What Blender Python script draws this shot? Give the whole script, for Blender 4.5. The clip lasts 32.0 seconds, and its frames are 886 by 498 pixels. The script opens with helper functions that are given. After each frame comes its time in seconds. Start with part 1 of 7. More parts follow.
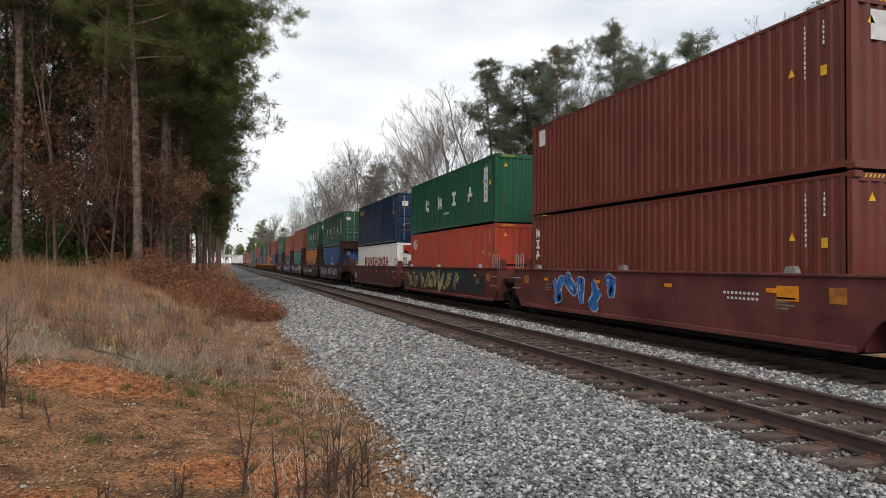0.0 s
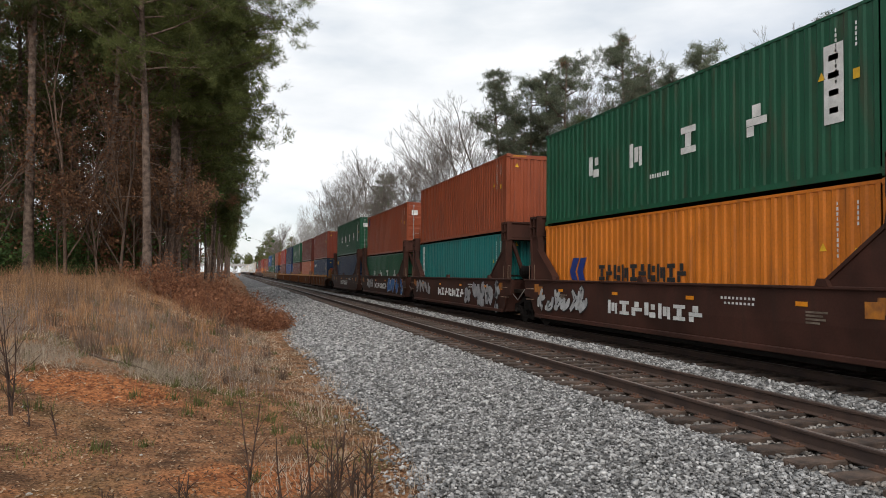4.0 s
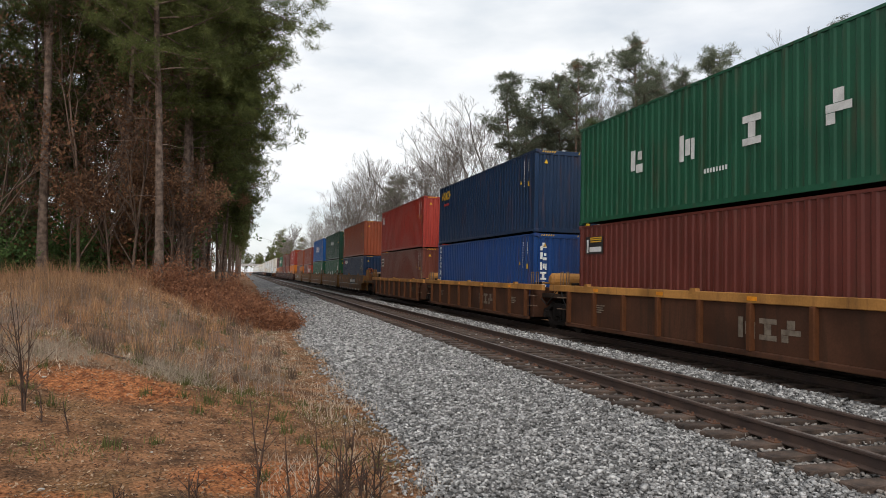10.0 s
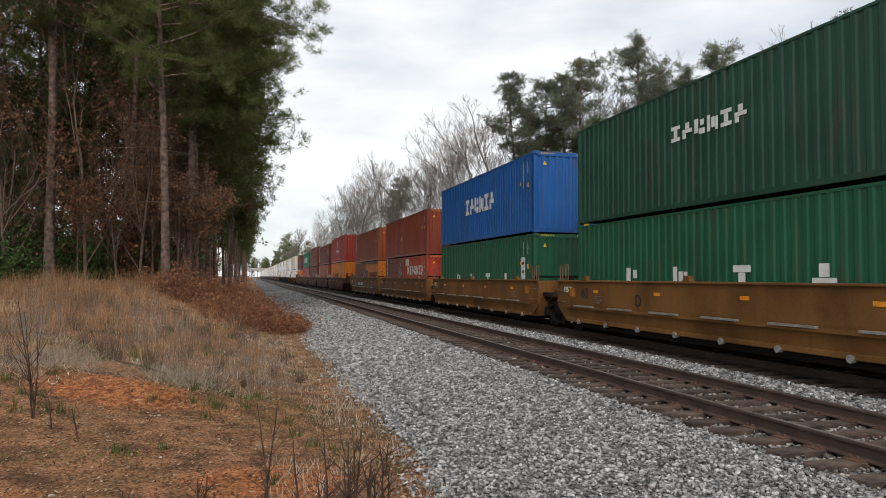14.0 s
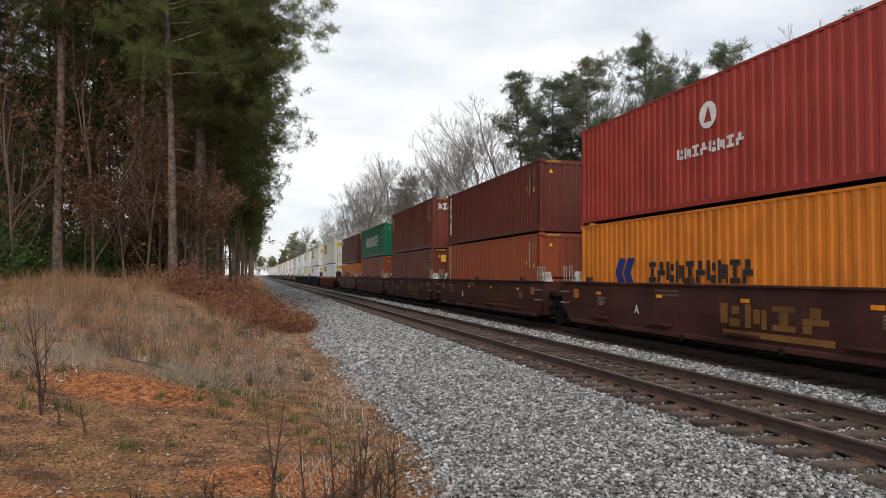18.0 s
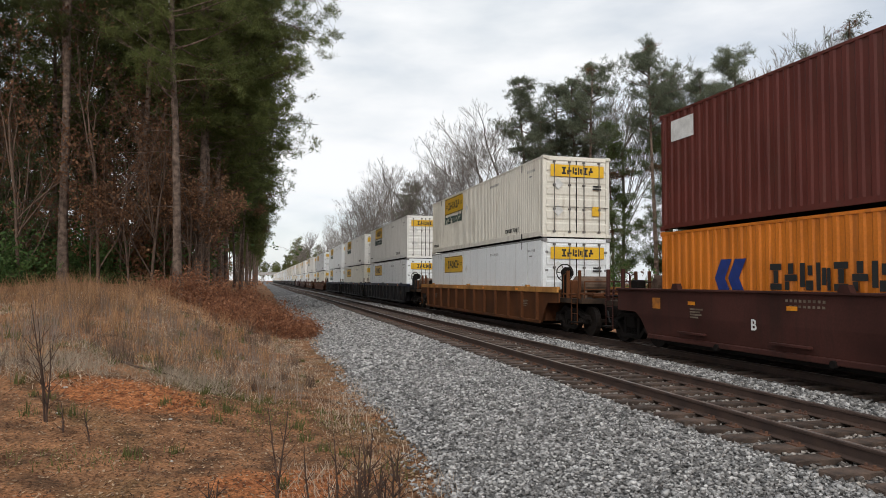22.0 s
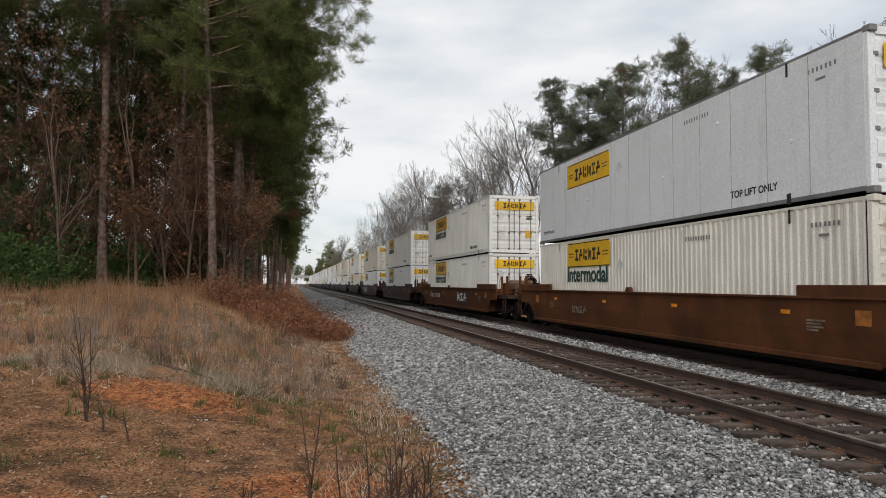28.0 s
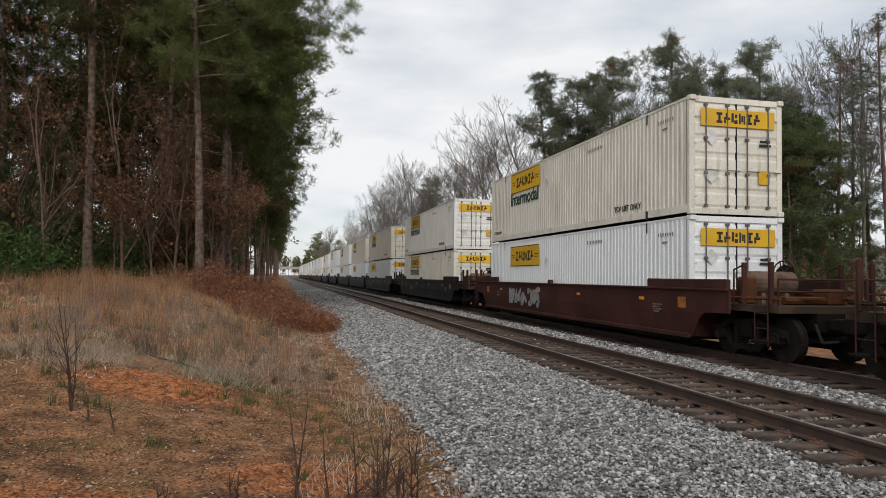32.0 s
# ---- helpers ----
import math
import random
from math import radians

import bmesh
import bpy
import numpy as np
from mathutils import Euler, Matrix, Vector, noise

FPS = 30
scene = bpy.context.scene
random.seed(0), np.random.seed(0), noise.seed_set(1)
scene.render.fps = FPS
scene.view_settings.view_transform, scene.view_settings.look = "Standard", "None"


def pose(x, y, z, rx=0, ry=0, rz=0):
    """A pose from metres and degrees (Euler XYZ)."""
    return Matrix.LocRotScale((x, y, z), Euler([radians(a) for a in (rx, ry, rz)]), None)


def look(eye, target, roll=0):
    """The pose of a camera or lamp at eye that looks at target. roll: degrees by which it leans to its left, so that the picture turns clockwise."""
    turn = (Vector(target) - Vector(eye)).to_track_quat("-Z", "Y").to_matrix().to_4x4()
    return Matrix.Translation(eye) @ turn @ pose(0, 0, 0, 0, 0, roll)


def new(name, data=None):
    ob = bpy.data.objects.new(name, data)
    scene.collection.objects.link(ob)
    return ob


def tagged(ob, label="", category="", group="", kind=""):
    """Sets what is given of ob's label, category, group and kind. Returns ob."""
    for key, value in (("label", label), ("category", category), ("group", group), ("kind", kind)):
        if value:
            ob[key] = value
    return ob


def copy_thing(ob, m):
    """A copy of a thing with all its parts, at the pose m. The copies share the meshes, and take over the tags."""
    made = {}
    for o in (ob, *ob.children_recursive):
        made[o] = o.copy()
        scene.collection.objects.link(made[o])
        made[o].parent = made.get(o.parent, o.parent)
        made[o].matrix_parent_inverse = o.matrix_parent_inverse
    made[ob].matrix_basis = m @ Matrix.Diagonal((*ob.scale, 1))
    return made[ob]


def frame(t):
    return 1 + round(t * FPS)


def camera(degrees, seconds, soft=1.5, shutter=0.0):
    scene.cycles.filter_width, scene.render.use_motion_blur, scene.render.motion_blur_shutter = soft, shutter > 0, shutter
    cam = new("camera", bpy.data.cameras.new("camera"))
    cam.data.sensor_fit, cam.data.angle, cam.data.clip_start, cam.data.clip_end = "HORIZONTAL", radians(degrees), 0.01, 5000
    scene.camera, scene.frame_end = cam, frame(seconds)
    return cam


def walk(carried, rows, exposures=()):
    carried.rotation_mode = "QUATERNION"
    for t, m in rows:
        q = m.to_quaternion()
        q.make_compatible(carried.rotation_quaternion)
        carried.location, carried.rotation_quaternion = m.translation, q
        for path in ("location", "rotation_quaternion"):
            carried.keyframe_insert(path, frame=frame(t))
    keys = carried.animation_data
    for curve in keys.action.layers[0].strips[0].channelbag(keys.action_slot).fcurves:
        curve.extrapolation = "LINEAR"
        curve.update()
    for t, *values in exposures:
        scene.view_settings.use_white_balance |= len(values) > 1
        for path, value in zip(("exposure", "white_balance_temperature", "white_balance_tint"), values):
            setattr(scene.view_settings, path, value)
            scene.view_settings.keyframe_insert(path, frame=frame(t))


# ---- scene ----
# the camera: hand-held on one spot beside the tracks; rail tops lie at z = 0, the tracks run along y
EYE = 1.662
cam = camera(65.0, 32.0, soft=0.8)
ROWS = [
    (0, -0.028, 0.032, 0.004, -17.502, 1.268, -0.382),
    (0.5, -0.016, 0.028, 0.007, -17.444, 0.989, -0.212),
    (1, -0.01, 0.028, 0.009, -17.513, 1.384, -0.24),
    (1.5, -0.014, 0.024, 0.004, -17.444, 1.567, -0.483),
    (2, -0.036, -0.032, 0.007, -17.019, 1.829, -0.939),
    (2.5, -0.024, -0.017, 0.01, -16.746, 2.033, -1.035),
    (4.5, -0.002, 0.017, 0.003, -16.706, 2.048, -0.357),
    (5, -0.003, 0.039, 0.009, -15.78, 1.485, -0.242),
    (5.5, 0.02, 0.071, -0.01, -14.993, 1.226, -0.281),
    (6, 0.011, 0.049, -0.003, -15.279, 0.95, -0.29),
    (6.5, 0.012, 0.056, -0.002, -15.543, 1.192, -0.646),
    (7, 0.001, 0.025, 0.001, -16.113, 2.005, -0.73),
    (7.5, 0.021, 0.083, -0.004, -15.897, 1.343, -0.507),
    (8, 0.005, 0.047, 0.003, -15.256, 0.987, -0.165),
    (8.5, 0.009, 0.036, -0.005, -14.996, 1.163, -0.46),
    (9, -0.003, 0.017, -0.001, -15.778, 1.653, -0.327),
    (9.5, -0.011, -0.008, 0.004, -16.227, 2.103, -0.851),
    (10, -0.011, -0, 0.002, -16.031, 2.226, -1.218),
    (10.5, -0.006, 0.007, -0.002, -15.663, 1.839, -1.126),
    (11, -0.002, -0, -0.001, -15.64, 2.208, -0.937),
    (11.5, 0.009, 0.009, 0, -16.027, 2.191, -0.696),
    (12, 0.005, 0.012, -0.006, -16.158, 1.99, -0.205),
    (12.5, 0.003, 0.005, -0.001, -16.166, 2.054, -0.073),
    (13, -0, -0.006, 0.002, -15.787, 2.346, -0.081),
    (13.5, -0.001, -0.019, 0.001, -15.538, 2.281, -0.289),
    (15.5, 0.008, 0.029, -0.004, -15.402, 2.556, -0.066),
    (16, 0.004, -0.004, -0.002, -15.375, 2.494, 0.108),
    (16.5, 0.003, 0.005, -0.005, -15.166, 2.528, 0.051),
    (17, -0.001, -0.002, 0.002, -15.093, 2.506, -0.165),
    (17.5, 0.002, -0.008, -0.001, -15.089, 2.402, -0.257),
    (18, -0.003, -0.01, -0.005, -15.018, 2.25, -0.444),
    (18.5, -0.002, -0.007, 0.002, -14.945, 2.118, -0.429),
    (19, -0.003, -0.018, 0.002, -15.251, 2.294, -0.373),
    (19.5, 0.003, -0.002, -0.002, -15.258, 2.297, -0.219),
    (20, 0.001, -0.007, 0.003, -15.212, 2.253, 0.056),
    (20.5, 0.002, -0, 0.003, -15.293, 2.203, -0.122),
    (21, -0.013, -0.047, -0.002, -15.038, 2.286, -0.485),
    (21.5, 0.001, 0.016, 0.003, -15.168, 2.526, -0.483),
    (22, -0.005, 0.009, 0.003, -14.703, 2.693, -0.397),
    (22.5, -0.015, -0.044, -0.007, -13.994, 2.776, -0.682),
    (23, -0.005, -0.032, 0.004, -13.535, 3.004, -0.739),
    (23.5, -0.005, -0.02, -0.002, -13.207, 3.129, -0.725),
    (24, -0.002, -0.022, 0, -13.056, 3.031, -0.646),
    (24.5, 0.005, -0.002, -0.007, -13.013, 3.28, -0.669),
    (26.5, -0.003, -0.008, -0.003, -12.526, 3.314, -0.561),
    (27, 0.002, -0.015, -0.002, -12.516, 3.035, -0.371),
    (27.5, -0.002, -0.026, -0.002, -12.259, 3.112, -0.428),
    (28, -0.001, -0.012, 0, -12.123, 2.91, -0.313),
    (28.5, 0.001, -0, -0.004, -12.411, 2.668, -0.367),
    (29, 0.005, 0, -0.003, -12.898, 2.619, -0.627),
    (29.5, 0.008, 0.008, -0.002, -12.96, 2.516, -0.564),
    (30, 0.014, 0.023, -0.008, -12.749, 2.465, -0.365),
    (30.5, 0.005, -0.015, -0.004, -13.005, 2.402, -0.764),
    (31, 0.007, 0.028, -0.007, -13.215, 2.192, -0.674),
    (31.5, 0.003, 0.028, 0, -13.189, 2.148, -0.803),
    (32, -0.007, -0.009, -0.009, -13.111, 2.302, -0.79),
]
walk(cam, [(t, pose(x, y, EYE + z, 90 + pitch, roll, yaw)) for t, x, y, z, yaw, pitch, roll in ROWS],
     exposures=[(0.0, 0.0), (20.8, 0.0), (22.0, -0.06), (23.2, -0.15), (32.0, -0.20)])

# ---- world and light: a bright overcast sky, a soft sun behind the camera, towards the wood ----
SUN_EL, SUN_AZ = 32.0, 196.0
world = bpy.data.worlds.new("sky")
scene.world = world
world.use_nodes = True
wn, wl = world.node_tree.nodes, world.node_tree.links
wn.clear()
w_out, w_bg = wn.new("ShaderNodeOutputWorld"), wn.new("ShaderNodeBackground")
w_sky = wn.new("ShaderNodeTexSky")
w_sky.sky_type, w_sky.sun_disc = "NISHITA", False
w_sky.sun_elevation, w_sky.sun_rotation = radians(SUN_EL), radians(SUN_AZ)
w_co, w_map, w_noise, w_fine = (wn.new(k) for k in ("ShaderNodeTexCoord", "ShaderNodeMapping", "ShaderNodeTexNoise", "ShaderNodeTexNoise"))
w_map.inputs["Scale"].default_value = (1.0, 1.0, 3.2)
w_noise.inputs["Scale"].default_value, w_noise.inputs["Detail"].default_value = 2.2, 7.0
w_fine.inputs["Scale"].default_value, w_fine.inputs["Detail"].default_value = 4.5, 6.0
w_ramp, w_tone = wn.new("ShaderNodeValToRGB"), wn.new("ShaderNodeValToRGB")
w_ramp.color_ramp.elements[0].position, w_ramp.color_ramp.elements[0].color = 0.30, (0.62, 0.62, 0.62, 1)
w_ramp.color_ramp.elements[1].position, w_ramp.color_ramp.elements[1].color = 0.52, (1, 1, 1, 1)
w_tone.color_ramp.elements[0].position, w_tone.color_ramp.elements[0].color = 0.32, (0.72, 0.77, 0.82, 1)
w_tone.color_ramp.elements[1].position, w_tone.color_ramp.elements[1].color = 0.62, (0.95, 0.965, 0.985, 1)
w_gain, w_mix = wn.new("ShaderNodeVectorMath"), wn.new("ShaderNodeMix")
w_gain.operation = "SCALE"
w_gain.inputs["Scale"].default_value = 0.10
w_mix.data_type = "RGBA"
wl.new(w_co.outputs["Generated"], w_map.inputs["Vector"])
wl.new(w_map.outputs["Vector"], w_noise.inputs["Vector"])
wl.new(w_map.outputs["Vector"], w_fine.inputs["Vector"])
wl.new(w_noise.outputs["Fac"], w_ramp.inputs["Fac"])
wl.new(w_fine.outputs["Fac"], w_tone.inputs["Fac"])
wl.new(w_sky.outputs["Color"], w_gain.inputs[0])
wl.new(w_ramp.outputs["Color"], w_mix.inputs["Factor"])
wl.new(w_gain.outputs["Vector"], w_mix.inputs["A"])
wl.new(w_tone.outputs["Color"], w_mix.inputs["B"])
wl.new(w_mix.outputs["Result"], w_bg.inputs["Color"])
w_bg.inputs["Strength"].default_value = 1.08
wl.new(w_bg.outputs["Background"], w_out.inputs["Surface"])
sun = new("sun", bpy.data.lights.new("sun", "SUN"))
sun.data.energy, sun.data.angle, sun.data.color = 1.55, radians(25), (1.0, 0.95, 0.88)
_a, _e = radians(SUN_AZ), radians(SUN_EL)
sun.matrix_world = look((60 * math.sin(_a) * math.cos(_e), 60 * math.cos(_a) * math.cos(_e), 60 * math.sin(_e)), (0, 0, 0))
scene.view_settings.exposure = 0.0


# ---- materials ----
def nodes_of(name):
    m = bpy.data.materials.new(name)
    m.use_nodes = True
    n, l = m.node_tree.nodes, m.node_tree.links
    return m, n, l, n["Principled BSDF"]


def rgb(c):
    return (c[0], c[1], c[2], 1.0)


def surface(name, base, other=None, rough=0.7, metal=0.0, scale=6.0, fine=60.0, bump=0.15, streak=0.0, stain=(0.10, 0.05, 0.03), vary=0.12, island=False, depth=0.02, spec=0.4):
    """Grain at two scales, optional stains that run down, a little change from piece to piece."""
    m, n, l, b = nodes_of(name)
    other = other or tuple(c * 0.72 for c in base)
    co = n.new("ShaderNodeTexCoord")
    big, small = n.new("ShaderNodeTexNoise"), n.new("ShaderNodeTexNoise")
    big.inputs["Scale"].default_value, big.inputs["Detail"].default_value = scale, 5
    small.inputs["Scale"].default_value, small.inputs["Detail"].default_value = fine, 3
    for t in (big, small):
        l.new(co.outputs["Object"], t.inputs["Vector"])
    ramp = n.new("ShaderNodeValToRGB")
    ramp.color_ramp.elements[0].position, ramp.color_ramp.elements[0].color = 0.35, rgb(other)
    ramp.color_ramp.elements[1].position, ramp.color_ramp.elements[1].color = 0.62, rgb(base)
    l.new(big.outputs["Fac"], ramp.inputs["Fac"])
    colour = ramp.outputs["Color"]
    if streak:
        mp, sn, sr, mx = (n.new(k) for k in ("ShaderNodeMapping", "ShaderNodeTexNoise", "ShaderNodeValToRGB", "ShaderNodeMix"))
        mp.inputs["Scale"].default_value = (5.0, 5.0, 0.55)
        sn.inputs["Scale"].default_value, sn.inputs["Detail"].default_value = 1.0, 8
        l.new(co.outputs["Object"], mp.inputs["Vector"])
        l.new(mp.outputs["Vector"], sn.inputs["Vector"])
        l.new(sn.outputs["Fac"], sr.inputs["Fac"])
        sr.color_ramp.elements[0].position, sr.color_ramp.elements[0].color = 0.54, (0, 0, 0, 1)
        sr.color_ramp.elements[1].position, sr.color_ramp.elements[1].color = 0.74, (streak, streak, streak, 1)
        mx.data_type = "RGBA"
        l.new(sr.outputs["Color"], mx.inputs["Factor"])
        l.new(colour, mx.inputs["A"])
        mx.inputs["B"].default_value = rgb(stain)
        colour = mx.outputs["Result"]
    hsv = n.new("ShaderNodeHueSaturation")
    info = n.new("ShaderNodeNewGeometry" if island else "ShaderNodeObjectInfo")
    mr = n.new("ShaderNodeMapRange")
    mr.inputs["To Min"].default_value, mr.inputs["To Max"].default_value = 1 - vary, 1 + vary
    l.new(info.outputs["Random Per Island" if island else "Random"], mr.inputs["Value"])
    l.new(mr.outputs["Result"], hsv.inputs["Value"])
    l.new(colour, hsv.inputs["Color"])
    dust, dr = n.new("ShaderNodeMix"), n.new("ShaderNodeMapRange")
    dust.data_type, dust.blend_type = "RGBA", "MULTIPLY"
    dr.inputs["To Min"].default_value, dr.inputs["To Max"].default_value = 0.72, 1.2
    l.new(small.outputs["Fac"], dr.inputs["Value"])
    dust.inputs["Factor"].default_value = 1.0
    l.new(hsv.outputs["Color"], dust.inputs["A"])
    l.new(dr.outputs["Result"], dust.inputs["B"])
    l.new(dust.outputs["Result"], b.inputs["Base Color"])
    rr = n.new("ShaderNodeMapRange")
    rr.inputs["To Min"].default_value, rr.inputs["To Max"].default_value = max(0.05, rough - 0.12), min(1, rough + 0.12)
    l.new(big.outputs["Fac"], rr.inputs["Value"])
    l.new(rr.outputs["Result"], b.inputs["Roughness"])
    b.inputs["Metallic"].default_value = metal
    b.inputs["Specular IOR Level"].default_value = spec
    if bump:
        bp = n.new("ShaderNodeBump")
        bp.inputs["Strength"].default_value, bp.inputs["Distance"].default_value = bump, depth
        l.new(small.outputs["Fac"], bp.inputs["Height"])
        l.new(bp.outputs["Normal"], b.inputs["Normal"])
    return m


def leaf_material(name, base, other, vary=0.35, through_light=0.35):
    """Thin leaves: a different tone for each one, and some light through them."""
    m, n, l, b = nodes_of(name)
    geo, ramp = n.new("ShaderNodeNewGeometry"), n.new("ShaderNodeValToRGB")
    ramp.color_ramp.elements[0].color, ramp.color_ramp.elements[1].color = rgb(other), rgb(base)
    l.new(geo.outputs["Random Per Island"], ramp.inputs["Fac"])
    info, mr, hsv = n.new("ShaderNodeObjectInfo"), n.new("ShaderNodeMapRange"), n.new("ShaderNodeHueSaturation")
    mr.inputs["To Min"].default_value, mr.inputs["To Max"].default_value = 1 - vary, 1 + vary
    l.new(info.outputs["Random"], mr.inputs["Value"])
    l.new(mr.outputs["Result"], hsv.inputs["Value"])
    l.new(ramp.outputs["Color"], hsv.inputs["Color"])
    l.new(hsv.outputs["Color"], b.inputs["Base Color"])
    b.inputs["Roughness"].default_value = 0.75
    b.inputs["Specular IOR Level"].default_value = 0.2
    tr, mx = n.new("ShaderNodeBsdfTranslucent"), n.new("ShaderNodeMixShader")
    l.new(hsv.outputs["Color"], tr.inputs["Color"])
    mx.inputs["Fac"].default_value = through_light
    l.new(b.outputs["BSDF"], mx.inputs[1])
    l.new(tr.outputs["BSDF"], mx.inputs[2])
    l.new(mx.outputs["Shader"], n["Material Output"].inputs["Surface"])
    return m


def paint(name, base, rough=0.42, streak=0.45, fade=0.8, stain=(0.09, 0.04, 0.025), spec=0.32, **k):
    return surface(name, base, tuple(c * fade for c in base), rough=rough, scale=0.9, fine=25, bump=0.05, streak=streak, stain=stain, vary=0.08, spec=spec, **k)


PAINT = {
    "maroon": paint("maroon_paint", (0.150, 0.036, 0.023)),
    "darkmaroon": paint("dark_maroon_paint", (0.122, 0.027, 0.019)),
    "rustred": paint("rust_red_paint", (0.235, 0.050, 0.026)),
    "orangebrown": paint("orange_brown_paint", (0.290, 0.066, 0.026)),
    "salmon": paint("salmon_paint", (0.400, 0.112, 0.050)),
    "brown": paint("brown_paint", (0.155, 0.045, 0.030)),
    "red": paint("red_paint", (0.340, 0.042, 0.030)),
    "scarlet": paint("scarlet_paint", (0.420, 0.060, 0.032)),
    "orange": paint("orange_paint", (0.620, 0.180, 0.018)),
    "green": paint("green_paint", (0.012, 0.090, 0.045)),
    "darkgreen": paint("dark_green_paint", (0.014, 0.062, 0.040)),
    "evergreen": paint("bright_green_paint", (0.006, 0.165, 0.085)),
    "teal": paint("teal_paint", (0.008, 0.150, 0.140)),
    "navy": paint("navy_paint", (0.007, 0.027, 0.072)),
    "blue": paint("blue_paint", (0.008, 0.048, 0.185)),
    "azure": paint("azure_paint", (0.012, 0.100, 0.330)),
    "white": paint("white_paint", (0.83, 0.82, 0.785), fade=0.93, streak=0.25, stain=(0.30, 0.25, 0.19)),
    "cream": paint("dirty_white_paint", (0.77, 0.735, 0.645), fade=0.9, streak=0.45, stain=(0.28, 0.22, 0.15)),
    "cleanwhite": paint("clean_white_paint", (0.82, 0.845, 0.855), fade=0.95, streak=0.18, stain=(0.35, 0.32, 0.28)),
    "greyrail": paint("grey_rail_paint", (0.22, 0.22, 0.22), streak=0.4),
}
CAR = {
    "maroon": paint("car_maroon", (0.150, 0.046, 0.040), fade=0.52, spec=0.18, rough=0.6, streak=0.5, stain=(0.05, 0.03, 0.025)),
    "brown": paint("car_brown", (0.066, 0.026, 0.018), fade=0.52, spec=0.18, rough=0.65, streak=0.5, stain=(0.03, 0.02, 0.015)),
    "dirtyyellow": paint("car_dirty_yellow", (0.088, 0.037, 0.020), fade=0.52, spec=0.18, rough=0.7, streak=0.85, stain=(0.035, 0.02, 0.012)),
    "yellow": paint("car_ochre", (0.196, 0.090, 0.026), fade=0.52, spec=0.18, rough=0.6, streak=0.5, stain=(0.09, 0.045, 0.02)),
    "smooth": paint("car_dark_brown", (0.066, 0.023, 0.018), fade=0.52, spec=0.18, rough=0.65, streak=0.5, stain=(0.02, 0.015, 0.012)),
    "rust": paint("car_rust", (0.115, 0.041, 0.015), fade=0.52, spec=0.18, rough=0.75, streak=0.7, stain=(0.06, 0.03, 0.015)),
    "chord": paint("car_worn_yellow", (0.480, 0.225, 0.062), fade=0.52, spec=0.18, rough=0.65, streak=0.6, stain=(0.10, 0.05, 0.025)),
    "black": paint("car_black", (0.010, 0.010, 0.012), fade=0.52, spec=0.18, rough=0.6, streak=0.5, stain=(0.05, 0.04, 0.03)),
    "darkblue": paint("car_dark_blue", (0.016, 0.024, 0.048), fade=0.52, spec=0.18, rough=0.6, streak=0.5, stain=(0.02, 0.02, 0.02)),
}
CAR["orange_gear"] = paint("orange_gear_paint", (0.27, 0.075, 0.038), spec=0.18, rough=0.65, streak=0.6)
M_PATCH = surface("faded_orange_plate", (0.42, 0.15, 0.015), (0.20, 0.075, 0.02), rough=0.6, scale=5)
M_GUIDE = surface("pale_guide_paint", (0.50, 0.48, 0.44), (0.30, 0.27, 0.23), rough=0.7, scale=6)
M_UNDER = surface("running_gear_steel", (0.014, 0.011, 0.010), (0.007, 0.006, 0.005), rough=0.9, scale=3, fine=40, spec=0.12)
M_DECK = surface("grimy_deck_steel", (0.060, 0.038, 0.026), (0.022, 0.016, 0.013), rough=0.9, scale=2.5, spec=0.15)
M_DUSTY = surface("dusty_tank_paint", (0.20, 0.135, 0.095), (0.09, 0.055, 0.040), rough=0.85, scale=2.5, spec=0.2)
M_WHEEL = surface("wheel_steel", (0.022, 0.016, 0.013), (0.011, 0.009, 0.008), rough=0.75, metal=0.2, spec=0.2)
M_FADED = surface("faded_lettering", (0.20, 0.16, 0.12), (0.09, 0.065, 0.045), rough=0.7, scale=5)
# seams greyer than the wall: the shadow along them is put into the colour
M_SEAM = surface("shaded_seam", (0.50, 0.50, 0.49), (0.36, 0.35, 0.34), rough=0.6, scale=4)
M_ROD = surface("dull_steel_rod", (0.17, 0.16, 0.15), (0.09, 0.075, 0.065), rough=0.6, metal=0.2)
M_GALV = surface("worn_zinc", (0.35, 0.34, 0.32), rough=0.5, metal=0.5)
M_DARK = surface("dark_rubber", (0.012, 0.012, 0.012), rough=0.8)
M_WMARK = surface("white_lettering", (0.72, 0.72, 0.70), (0.55, 0.55, 0.53), rough=0.6, scale=4)
M_YMARK = surface("yellow_lettering", (0.72, 0.42, 0.02), (0.6, 0.34, 0.02), rough=0.6)
M_YPANEL = surface("yellow_panel", (0.80, 0.48, 0.02), (0.70, 0.40, 0.02), rough=0.5, scale=2)
M_BMARK = surface("black_lettering", (0.02, 0.02, 0.02), rough=0.6)
M_GMARK = surface("green_lettering", (0.016, 0.060, 0.050), rough=0.6)
M_RMARK = surface("red_lettering", (0.45, 0.025, 0.02), rough=0.6)
M_UMARK = surface("blue_lettering", (0.012, 0.035, 0.20), rough=0.6)
M_REFL = surface("orange_reflector", (0.75, 0.27, 0.01), (0.6, 0.2, 0.01), rough=0.4)
M_RAIL = surface("rusty_rail", (0.070, 0.042, 0.031), (0.042, 0.026, 0.021), rough=0.7, scale=3)
M_RAILTOP = surface("worn_rail_head", (0.34, 0.30, 0.28), (0.20, 0.15, 0.13), rough=0.34, metal=0.6, scale=2, bump=0.03)
